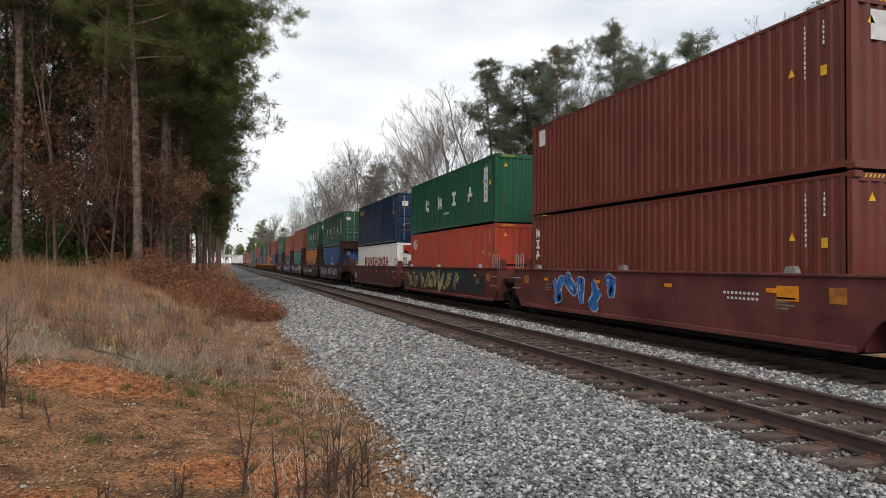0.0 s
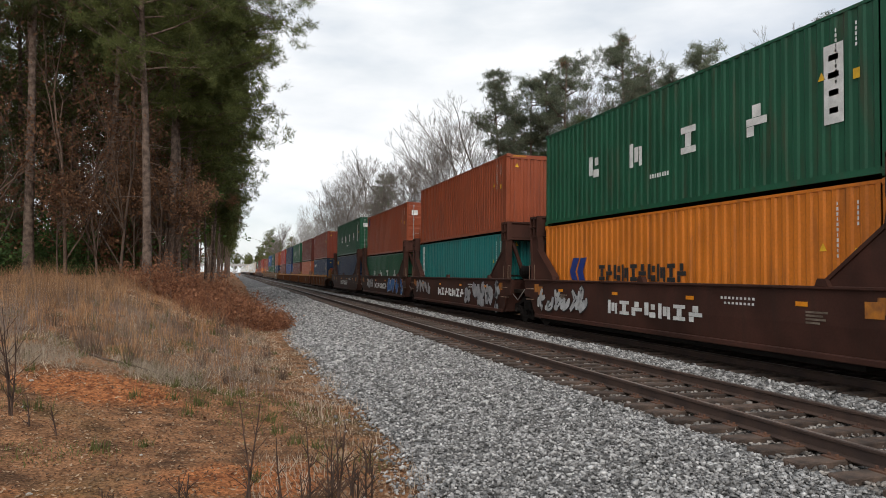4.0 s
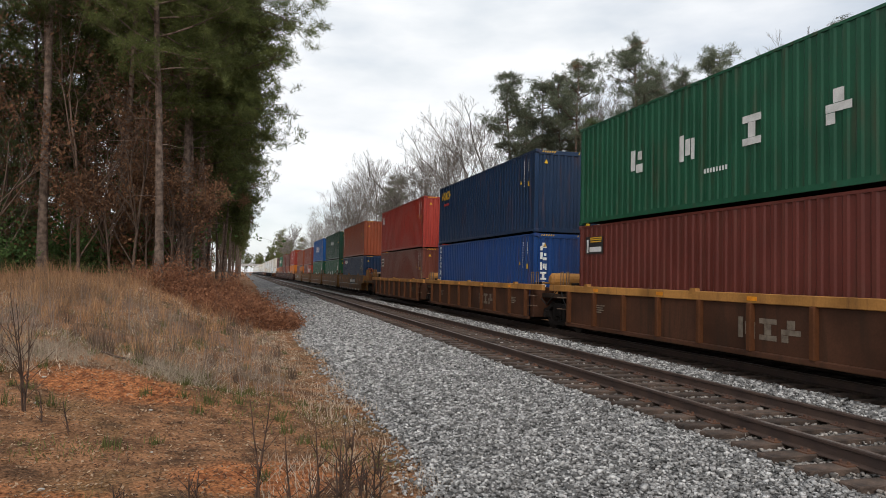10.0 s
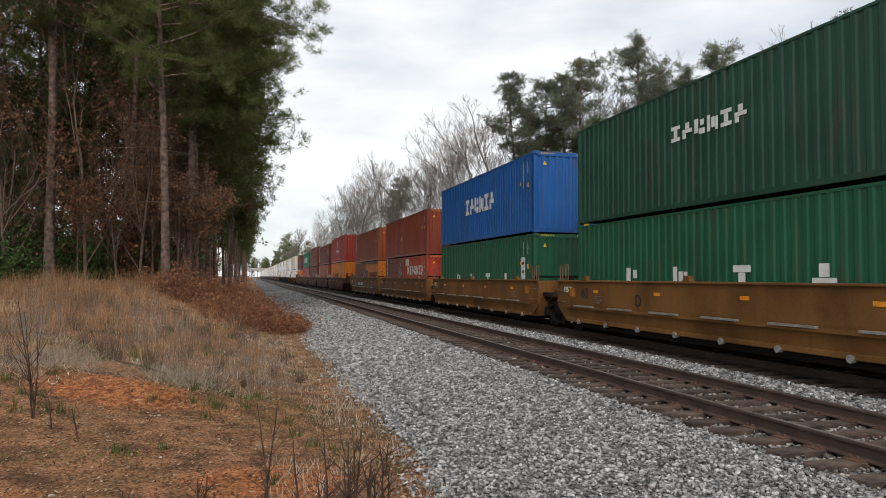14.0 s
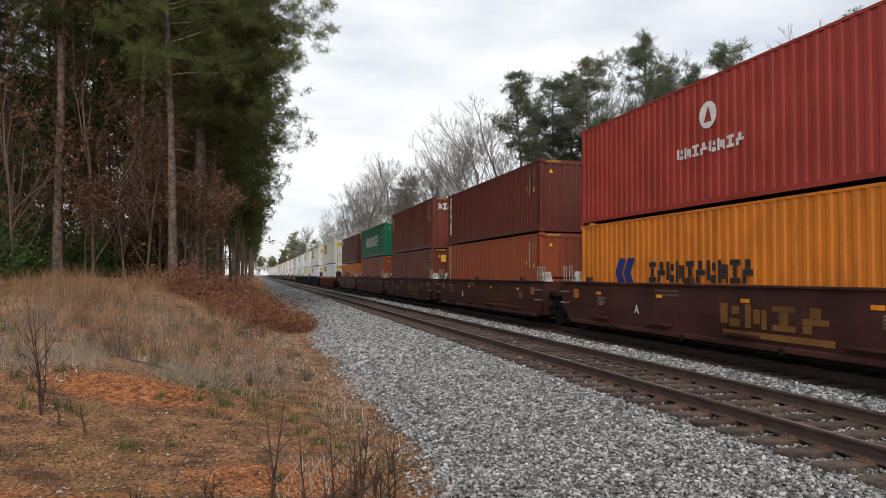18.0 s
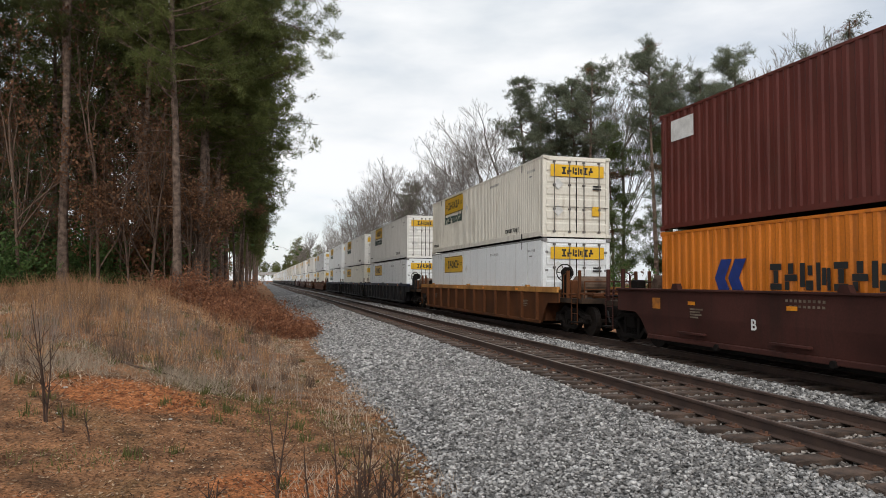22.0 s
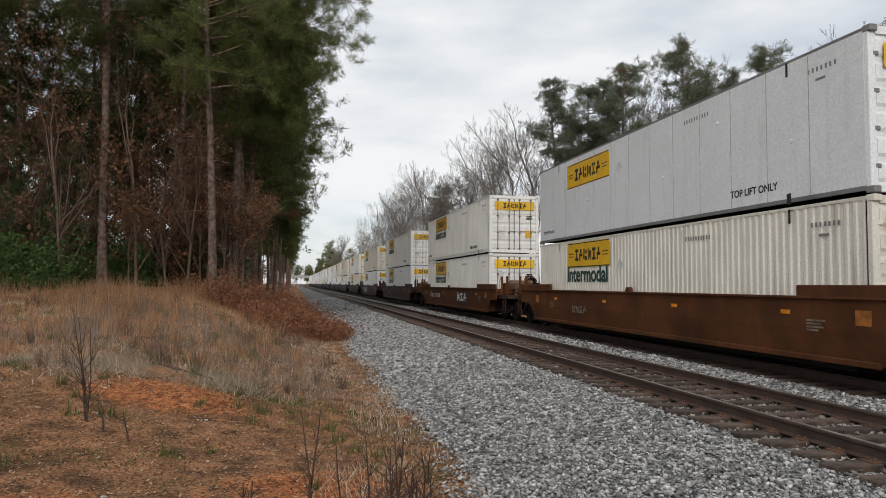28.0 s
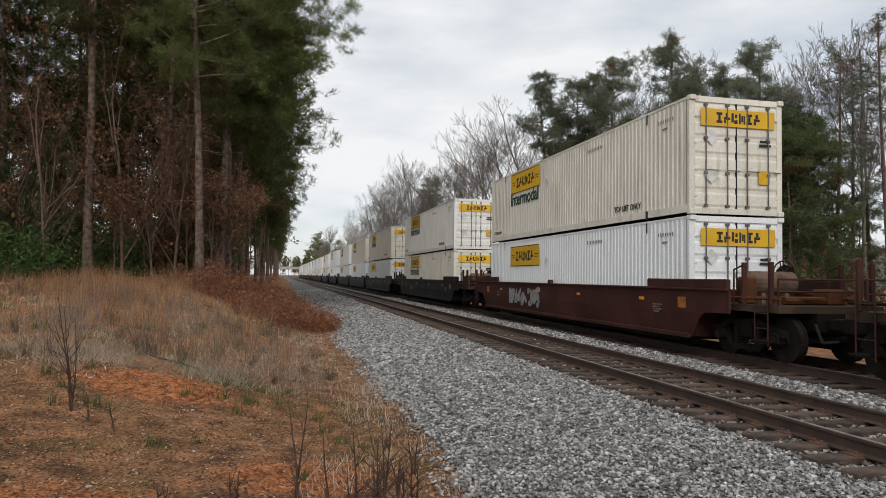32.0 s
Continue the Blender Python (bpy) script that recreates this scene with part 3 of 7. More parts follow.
def rail_shape(x, y0, y1):
    prof = [(-0.076, -0.17), (0.076, -0.17), (0.076, -0.158), (0.012, -0.140), (0.010, -0.045), (0.036, -0.034), (0.036, -0.008), (0.028, 0.0), (-0.028, 0.0), (-0.036, -0.008), (-0.036, -0.034), (-0.010, -0.045), (-0.012, -0.140), (-0.076, -0.158)]
    return Shape().prism([(x + a, z) for a, z in prof], y0, y1, "y")


def railway(name, x, label, tie_from, tie_to):
    t = thing(name, label, "railway track", "tracks", pose(x, 0, 0))
    for side in (-1, 1):
        rail = part("rail", rail_shape(side * 0.7525, -60, 1200), M_RAIL, t, "rust-brown steel rail")
        part("running_surface", Shape().box(side * 0.7525 - 0.026, side * 0.7525 + 0.026, -60, 1200, -0.001, 0.003), M_RAILTOP, rail, "worn grey rail head")
    kinds = [shared(("tie", k), lambda k=k: tie_mesh(k)) for k in range(5)]
    plates = [shared(("plate", s), lambda s=s: plate_mesh(s)) for s in (-1, 1)]
    r = random.Random(7 + int(x))
    first = int((tie_from - TIE_PHASE) // TIE_STEP)
    last = int((tie_to - TIE_PHASE) // TIE_STEP)
    for k in range(first, last):
        y = TIE_PHASE + k * TIE_STEP + r.uniform(-0.02, 0.02)
        tie = part("tie", kinds[r.randrange(5)], M_TIE, t, at=pose(r.uniform(-0.03, 0.03), y, r.uniform(-0.008, 0.004), 0, 0, r.uniform(-1.0, 1.0)))
        if x < 9 and 2 < y < 36:
            for m in plates:
                part("tie_plate", m, M_PLATE, tie)
    far = Shape()
    y = TIE_PHASE + last * TIE_STEP
    while y < (420 if x < 9 else 300):
        far.box(-1.37, 1.37, y - 0.115, y + 0.115, -0.345, -0.165)
        y += TIE_STEP
    tagged(part("far_tie_bed", far, M_TIE, t), kind="stuff")
    return t


railway("near_track", NEAR_TRACK, "empty rusty railway track on weathered timber ties", -3, 105)
railway("far_track", FAR_TRACK, "railway track under the passing freight train", -3, 60)



# ---- the freight train ----
SPEED = 16.55
MOVERS, WHEELSETS = [], []   # (thing, distance ahead at the start, side offset, height), (wheelset, distance of its axle)
SIDE = Matrix(((0, 0, -1, 0), (-1, 0, 0, 0), (0, 1, 0, 0), (0, 0, 0, 1)))     # marks on a flank, read from the camera's side
END = Matrix(((1, 0, 0, 0), (0, 0, -1, 0), (0, 1, 0, 0), (0, 0, 0, 1)))       # marks on a near end


def words(text, size):
    """A line of built-in lettering as a thin mesh, centred."""
    def make():
        cu = bpy.data.curves.new("lettering", "FONT")
        cu.body, cu.size, cu.align_x, cu.align_y, cu.extrude, cu.offset = text, size, "CENTER", "CENTER", 0.002, size * 0.022
        ob = bpy.data.objects.new("lettering", cu)
        scene.collection.objects.link(ob)
        me = bpy.data.meshes.new_from_object(ob)
        bpy.data.objects.remove(ob)
        me.materials.clear()
        return me
    return shared(("words", text, size), make)


def bars(rects):
    """Thin plates: (x, y, width, height), centred, lying on a surface."""
    def make():
        s = Shape()
        for x, y, w, h in rects:
            s.box(x - w / 2, x + w / 2, y - h / 2, y + h / 2, 0.0, 0.004)
        return s.mesh("marking")
    return shared(("bars", tuple(rects)), make)


BLOCKS = (((-0.30, 0.06, 0.36, 0.88), (0.22, -0.32, 0.52, 0.36), (0.26, 0.22, 0.34, 0.36)),
          ((0.0, 0.30, 0.40, 0.40), (0.0, -0.04, 0.96, 0.24), (-0.30, -0.34, 0.34, 0.32)),
          ((0.0, 0.38, 0.92, 0.24), (0.0, 0.0, 0.36, 0.5), (0.0, -0.38, 0.92, 0.24)),
          ((-0.34, 0.0, 0.28, 1.0), (0.06, 0.0, 0.3, 0.62), (0.38, -0.1, 0.22, 0.8)))


def name_bars(n, width, height):
    """A maker's name as a row of plain notched blocks."""
    step, out = width / n, []
    for k in range(n):
        x, w = (k - n / 2 + 0.5) * step, min(step * 0.84, (0.95 if width > 2.2 * n * height else 1.35) * height)
        out += [(x + w * a, height * b, w * c, height * d) for a, b, c, d in BLOCKS[(k * 3 + n) % 4]]
    return out


def code_column(n, size, gap=1.5):
    return [(0, (n / 2 - k) * size * gap, size * (0.62 if k % 3 else 0.4), size) for k in range(n)]


def triangle_mesh():
    return shared("triangle", lambda: Shape().prism([(-0.08, -0.065), (0.08, -0.065), (0, 0.08)], 0, 0.004, "z").mesh("warning"))


def diamond_mesh():
    return shared("diamond", lambda: Shape().prism([(-0.2, 0), (0, -0.2), (0.2, 0), (0, 0.2)], 0, 0.006, "z").mesh("placard"))


def disc_mesh(r=0.34):
    return shared(("disc", r), lambda: Shape().prism([(r * math.cos(0.2618 * k), r * math.sin(0.2618 * k)) for k in range(24)], 0, 0.005, "z").mesh("round_sign"))


def flute_mesh(length, height, pitch, deep, thick=0.012):
    """A pressed steel sheet with trapezoidal flutes; it stands along y, its outside faces -x at 0."""
    def make():
        pts, y = [], 0.0
        n = max(1, round(length / pitch))
        p = length / n
        for k in range(n):
            y = k * p
            pts += [(0, y), (0, y + p * 0.30), (deep, y + p * 0.46), (deep, y + p * 0.84)]
        pts += [(0, length)]
        s = Shape()
        m = len(pts)
        v = [(x, y, z) for z in (0, height) for x, y in pts] + [(x + thick, y, z) for z in (0, height) for x, y in pts]
        f = [(i, i + 1, m + i + 1, m + i) for i in range(m - 1)] + [(2 * m + i, 3 * m + i, 3 * m + i + 1, 2 * m + i + 1) for i in range(m - 1)]
        f += [(m + i, m + i + 1, 3 * m + i + 1, 3 * m + i) for i in range(m - 1)]
        return s.add(v, f).mesh("fluted_sheet")
    return shared(("flute", round(length, 2), round(height, 2), pitch, deep), make)


def box_mesh(*d, soft=0.0):
    key = ("box", soft) + tuple(round(v, 3) for v in d)
    return shared(key, lambda: (Shape().soft(*d, soft) if soft else Shape().box(*d)).mesh("panel"))


def door_leaf(w, h, rows):
    def make():
        step, prof = h / rows, [(0.05, 0.0), (0.0, 0.0)]
        for k in range(rows):
            z0, z1 = k * step + 0.04, (k + 1) * step - 0.04
            prof += [(0.0, z0), (-0.024, z0 + 0.06), (-0.024, z1 - 0.06), (0.0, z1)]
        return Shape().prism(prof + [(0.0, h), (0.05, h)], 0, w, "x").mesh("door_leaf")
    return shared(("leaf", round(w, 2), round(h, 2), rows), make)


def rod_mesh(h):
    def make():
        s = Shape().tube((0, -0.05, 0.03), (0, -0.05, h - 0.03), 0.018, n=6)
        for z in (0.06, h * 0.33, h * 0.66, h - 0.06):
            s.soft(-0.045, 0.045, -0.075, 0.0, z - 0.035, z + 0.035, 0.008)
        s.tube((0.0, -0.06, h * 0.36), (0.34, -0.06, h * 0.36), 0.012, n=5)
        return s.mesh("locking_rod")
    return shared(("rod", round(h, 2)), make)


def container(u, z, L, H, W, colour, label, end="plain", marks=(), style="iso", rail=None, y_shift=0.0, detail=True):
    """A shipping container whose near end lies u metres ahead at the start."""
    m = PAINT[colour]
    mr = PAINT[rail] if rail else m
    c = thing("shipping_container", label, "shipping container", "containers on the train")
    MOVERS.append((c, u + y_shift, FAR_TRACK, z))
    hw = W / 2
    if style == "plate":
        n = round((L - 0.4) / 1.22)
        for side in (-1, 1):
            body = part("side_wall", box_mesh(side * hw * 0.994 - 0.012, side * hw * 0.994 + 0.012, 0.1, L - 0.1, 0.13, H - 0.08), m, c)
            if side < 0 and detail:
                for k in range(1, n):
                    y = 0.2 + k * (L - 0.4) / n
                    if k % 2:
                        part("rivet_pad", shared("pad", lambda: Shape().tube((-0.02, 0, 0), (0, 0, 0), 0.035, 0.06, n=10).mesh("rivet_pad")), m, body, at=pose(-hw, y + 0.5, 0.8 + 0.45 * (k % 4)))
                    part("seam", box_mesh(-hw - 0.010, -hw + 0.012, -0.010, 0.010, 0.14, H - 0.1), M_SEAM, body, at=pose(0, y, 0))
    else:
        pitch, deep = (0.278, 0.021) if style == "iso" else (0.205, 0.018)
        sheet = flute_mesh(L - 0.3, H - 0.2, pitch, deep)
        part("side_wall", sheet, m, c, at=pose(-hw + 0.004, 0.15, 0.14))
        part("side_wall", sheet, m, c, at=pose(hw - 0.008, L - 0.15, 0.14, 0, 0, 180))
    part("roof", box_mesh(-hw + 0.03, hw - 0.03, 0.05, L - 0.05, H - 0.035, H - 0.012), m, c)
    part("floor", box_mesh(-hw + 0.03, hw - 0.03, 0.05, L - 0.05, 0.06, 0.15), M_UNDER, c)
    for side in (-1, 1):
        part("top_rail", box_mesh(side * (hw - 0.028) - 0.03, side * (hw - 0.028) + 0.03, 0.1, L - 0.1, H - 0.075, H - 0.02), mr, c)
        part("bottom_rail", box_mesh(side * (hw - 0.028) - 0.03, side * (hw - 0.028) + 0.03, 0.1, L - 0.1, 0.05 if detail else -SEAM, 0.16 if style == "iso" else 0.24), mr, c)
    posts = [(-hw + 0.075, 0.06), (hw - 0.075, 0.06), (-hw + 0.075, L - 0.06), (hw - 0.075, L - 0.06)]
    for x, y in posts:
        part("corner_post", box_mesh(-0.075, 0.075, -0.06, 0.06, 0.1, H - 0.1, soft=0.012), m, c, at=pose(x, y, 0))
    if detail:
        for x, y in posts:
            for zz in (0.0, H - 0.118):
                part("corner_casting", shared("casting", lambda: Shape().soft(-0.081, 0.081, -0.089, 0.089, 0, 0.118, 0.012).mesh("corner_casting")), mr, c,
                     at=pose(x + (0.004 if x > 0 else -0.004), y + (-0.03 if y < 1 else 0.03), zz))
    # far end: fluted, near end: fluted or a pair of doors
    wall = flute_mesh(W - 0.3, H - 0.3, 0.265, 0.048)
    part("end_wall", wall, m, c, at=pose(hw - 0.15, L - 0.03, 0.15, 0, 0, 90) @ pose(0, 0, 0, 0, 0, 180) @ pose(0, -(W - 0.3), 0))
    if end == "plain":
        part("end_wall", wall, m, c, at=pose(-hw + 0.15, 0.02, 0.15, 0, 0, 90) @ pose(0, -(W - 0.3), 0))
        part("end_header", box_mesh(-hw + 0.15, hw - 0.15, 0.01, 0.1, H - 0.16, H - 0.02), m, c)
        part("end_sill", box_mesh(-hw + 0.15, hw - 0.15, 0.01, 0.1, 0.02, 0.16), m, c)
    else:
        w, h = hw - 0.16, H - 0.3
        for side in (-1, 1):
            leaf = part("door", door_leaf(w, h, 4 if style == "iso" else 6), m, c, at=pose(-w - 0.004 if side < 0 else 0.004, 0.035, 0.15))
            for fx in (0.24, 0.76) if detail else ():
                part("locking_rod", rod_mesh(h), M_GALV if style == "iso" else M_ROD, leaf, "grey steel locking rod", at=pose(w * fx, -0.022, 0))
            if detail:
                for k in range(4):
                    part("hinge", box_mesh(-0.06, 0.06, -0.02, 0.02, -0.04, 0.04, soft=0.01), mr, leaf, at=pose(w if side > 0 else 0, -0.02, h * (0.12 + 0.25 * k)))
        part("door_seal", box_mesh(-0.02, 0.02, 0.008, 0.03, 0.15, H - 0.15), M_DARK, c, "black rubber door seal")
        part("end_header", box_mesh(-hw + 0.15, hw - 0.15, 0.0, 0.1, H - 0.15, H - 0.01), m, c)
        part("end_sill", box_mesh(-hw + 0.15, hw - 0.15, 0.0, 0.1, 0.02, 0.15), m, c)
    for where, mesh, mat, a, b, lab in marks:
        if where == "side":      # a: distance from the near end, b: height
            o = part("marking", mesh, mat, c, lab, at=Matrix.Translation((-hw - 0.004 - (0.007 if "on a black sign" in lab or "in the red sign" in lab else 0.002 if mat in (M_BMARK, M_GMARK) else 0), a, b)) @ SIDE)
        else:                    # a: distance to the right of the middle
            o = part("marking", mesh, mat, c, lab, at=Matrix.Translation((a, -0.032 if end == "door" else 0.012, b)) @ END)
        if len(mesh.polygons) > 6:
            o["kind"] = "stuff"
    return c


def hazard_stripes():
    s = Shape()
    for x in [-0.92 + 0.09 * k for k in range(6)] + [0.92 - 0.09 * k for k in range(6)]:
        s.prism([(x - 0.04, -0.03), (x, -0.03), (x + 0.035, 0.03), (x - 0.005, 0.03)], 0, 0.004, "z")
    return s


def iso_marks(L, H, end="plain", tri=True):
    """Code columns and warning signs that these boxes carry near their ends."""
    out = [("side", bars(code_column(11, 0.058)), M_WMARK, 0.95, H - 0.80, ""), ("side", bars(code_column(5, 0.058)), M_WMARK, 0.55, H - 0.55, "")]
    if tri:
        out.append(("side", triangle_mesh(), M_YMARK, 1.25, H * 0.64, "yellow warning triangle"))
        out.append(("side", bars([(0, 0, 0.13, 0.17)]), M_YMARK, 0.55, H * 0.60, "yellow height sticker"))
    if end == "plain":
        out.append(("end", bars(code_column(11, 0.075, 1.6)), M_WMARK, 0.78, H - 0.98, ""))
        out.append(("end", triangle_mesh(), M_YMARK, -0.80, H - 0.42, "yellow warning triangle"))
        out.append(("end", bars([(0, 0, 0.20, 0.30)]), M_YMARK, 0.82, 0.42, "yellow notice near the end's foot"))
        out.append(("end", shared("hazard", lambda: hazard_stripes().mesh("marking")), M_YMARK, 0.0, H - 0.07, "yellow hazard stripes"))
    else:
        out.append(("end", bars([(0, 0, 0.42, 0.07), (0, -0.12, 0.36, 0.06), (0, -0.24, 0.4, 0.05), (0, -0.5, 0.3, 0.05), (0, -0.6, 0.34, 0.05), (0, -0.7, 0.3, 0.05)]), M_WMARK, 0.55, H - 0.55, ""))
        out.append(("end", bars([(0, 0, 0.36, 0.28)]), M_WMARK, -0.75, H - 0.62, "white data plate"))
    return out


def big_name(n, width, height, mat, y, z):
    return ("side", bars(name_bars(n, width, height)), mat, y, z, "maker's mark in plain block shapes")


def green_line_marks(L, H):
    """The green boxes: four large white blocks, a white panel, a small line below."""
    return [big_name(4, 8.4, 0.60, M_WMARK, 5.95, H * 0.50), ("side", bars([(0, 0, 0.40, 1.35)]), M_WMARK, 1.0, H * 0.58, "white vertical panel"),
            ("side", bars([(0, 0.45, 0.2, 0.1), (0, 0.15, 0.22, 0.1), (0, -0.15, 0.2, 0.1), (0, -0.45, 0.18, 0.1)]), PAINT["greyrail"], 1.0, H * 0.58, ""),
            ("side", bars([(k * 0.1 - 0.35, 0, 0.06, 0.1) for k in range(8)]), M_WMARK, 6.0, H * 0.28, "")]


LJ, WJ = 16.154, 2.59
I_WORD = words("Intermodal", 0.74)


def panel_marks(L, H, full=True, end=True):
    out, drop = [], 0.54 if full else 0.68
    y = L - 4.5
    panel = [("side", shared("hpanel", lambda: Shape().prism([(-1.7, -0.42), (1.7, -0.42), (1.7, 0.30), (1.5, 0.42), (-1.7, 0.42)], 0, 0.004, "z").mesh("yellow_panel")), M_YPANEL, y, H - drop, "yellow company panel")]
    out += panel
    out.append(("side", bars([(0, 0.395, 3.3, 0.03), (0, -0.395, 3.36, 0.03)] + name_bars(6, 2.1, 0.40) + [(-1.35, 0.05, 0.42, 0.03), (-1.35, -0.05, 0.36, 0.03), (1.35, 0.05, 0.42, 0.03), (1.35, -0.05, 0.36, 0.03)]), M_BMARK, y, H - drop, "company mark in plain block shapes"))
    if full:
        out.append(("side", I_WORD, M_GMARK, y + 0.1, H - 1.22, "dark green word Intermodal"))
    out.append(("side", words("TOP LIFT ONLY", 0.22), M_BMARK, 3.1, 0.42, "small black lettering"))
    out.append(("side", words("TOP LIFT ONLY", 0.16), M_BMARK, L - 1.0, 0.40, "small black lettering"))
    out.append(("side", bars([(k * 0.11 - 0.5, 0, 0.045, 0.10) for k in range(10)]), PAINT["greyrail"], 5.2, H - 0.42, ""))
    out.append(("side", bars([(k * 0.11 - 0.3, 0, 0.045, 0.09) for k in range(7)] + [(0, -0.2, 0.25, 0.05)]), PAINT["greyrail"], 1.1, H - 0.42, ""))
    out.append(("side", bars([(0, 0, 0.06, 0.28)]), M_BMARK, 2.0, H - 0.2, "dark lifting fitting"))
    out.append(("side", bars([(0, 0, 0.06, 0.28)]), M_BMARK, L - 2.0, H - 0.2, "dark lifting fitting"))
    out.append(("side", bars([(0, 0, 0.12, 0.22)]), M_BMARK, 2.0, 0.12, "dark lifting fitting"))
    out.append(("side", diamond_mesh(), M_WMARK, 9.3, H - 0.95, "white placard"))
    if end:
        out.append(("end", bars([(0, 0, 2.06, 0.42)]), M_YPANEL, 0.02, H - 0.52, "yellow company panel on the doors"))
        out.append(("end", shared("hband", lambda: Shape().add(*_stack(name_bars(6, 1.25, 0.26), 0.004)).mesh("marking")), M_BMARK, 0.02, H - 0.52, "company mark in plain block shapes"))
        out.append(("end", diamond_mesh(), M_WMARK, -0.72, H - 1.0, "white placard"))
        out.append(("end", diamond_mesh(), M_WMARK, -0.72, 0.95, "white placard"))
        out.append(("end", bars([(0, 0, 0.32, 0.34)]), M_YMARK, 0.75, 0.95, "yellow notice on the door"))
        out.append(("end", bars([(0, 0.1, 0.3, 0.06), (0, 0, 0.34, 0.06)]), M_BMARK, 0.78, H - 1.15, ""))
    return out


def _stack(rects, lift):
    s = Shape()
    for x, y, w, h in rects:
        s.box(x - w / 2, x + w / 2, y - h / 2, y + h / 2, lift, lift + 0.004)
    return s.v, s.f


# ---- well cars ----
def wheelset_mesh():
    s = Shape().tube((-1.05, 0, 0), (1.05, 0, 0), 0.075, n=8)
    for x in (-0.7525, 0.7525):
        o = 1 if x > 0 else -1
        s.tube((x - 0.065, 0, 0), (x + 0.065, 0, 0), 0.455, n=24)
        s.tube((x - o * 0.09, 0, 0), (x - o * 0.06, 0, 0), 0.482, n=24)
        s.tube((x + o * 0.065, 0, 0), (x + o * 0.10, 0, 0), 0.15, 0.12, n=12)
        for k in range(6):
            a = 1.047 * k
            s.tube((x + o * 0.06, 0.30 * math.cos(a), 0.30 * math.sin(a)), (x + o * 0.072, 0.30 * math.cos(a), 0.30 * math.sin(a)), 0.05, n=6)
    return s.mesh("wheelset")


def side_frame_mesh():
    """A cast truck frame: an arched top, a sagging bottom and two columns, open between them."""
    s = Shape()
    s.prism([(-1.14, 0.52), (-0.80, 0.60), (-0.42, 0.74), (0.42, 0.74), (0.80, 0.60), (1.14, 0.52), (1.14, 0.64), (0.82, 0.71), (0.44, 0.85), (-0.44, 0.85), (-0.82, 0.71), (-1.14, 0.64)], -0.08, 0.08, "x")
    s.prism([(-0.86, 0.60), (-0.46, 0.18), (0.46, 0.18), (0.86, 0.60), (0.72, 0.60), (0.40, 0.28), (-0.40, 0.28), (-0.72, 0.60)], -0.08, 0.08, "x")
    for y in (-0.33, 0.33):
        s.soft(-0.08, 0.08, y - 0.07, y + 0.07, 0.26, 0.78, 0.02)
    for y in (-0.89, 0.89):
        s.soft(-0.11, 0.11, y - 0.15, y + 0.15, 0.36, 0.62, 0.04)
    for y in (-0.17, 0.0, 0.17):
        for k in range(5):
            s.tube((-0.02, y, 0.29 + 0.055 * k), (-0.02, y, 0.32 + 0.055 * k), 0.07, n=8)
    return s.mesh("side_frame")


def truck(parent, y, u):
    t = part("truck", shared("bolster", lambda: Shape().soft(-1.1, 1.1, -0.2, 0.2, 0.45, 0.78, 0.03).tube((0, 0, 0.75), (0, 0, 1.0), 0.25, n=12).mesh("bolster")), M_UNDER, parent, "dark steel four-wheel truck", at=pose(0, y, 0))
    for side in (-1, 1):
        part("side_frame", shared("side_frame", side_frame_mesh), M_UNDER, t, at=pose(side * 0.99, 0, 0, 0, 0, 0 if side < 0 else 180))
    for dy in (-0.89, 0.89):
        w = part("wheelset", shared("wheelset", wheelset_mesh), M_WHEEL, t, "steel wheels on their axle", at=pose(0, dy, 0.457))
        WHEELSETS.append((w, u + y + dy, dy))
        if dy < 0:
            for side in (-1, 1):
                part("bearing_cap", shared("cap", lambda: Shape().tube((-0.05, 0, 0), (0.05, 0, 0), 0.10, 0.08, n=10).mesh("bearing_cap")), M_WHEEL, t, at=pose(side * 1.1, -0.89, 0.457))
                part("bearing_cap", shared("cap", lambda: None), M_WHEEL, t, at=pose(side * 1.1, 0.89, 0.457))


def ladder(parent, mat, x, y, z0, z1, wide=0.4):
    n = int((z1 - z0) / 0.3)
    s = Shape()
    for dy in (-wide / 2, wide / 2):
        s.tube((0, dy, 0), (0, dy, z1 - z0), 0.016, n=5)
    for k in range(n + 1):
        s.tube((0, -wide / 2, 0.05 + k * 0.3), (0, wide / 2, 0.05 + k * 0.3), 0.013, n=5)
    part("ladder", s, mat, parent, at=pose(x, y, z0))


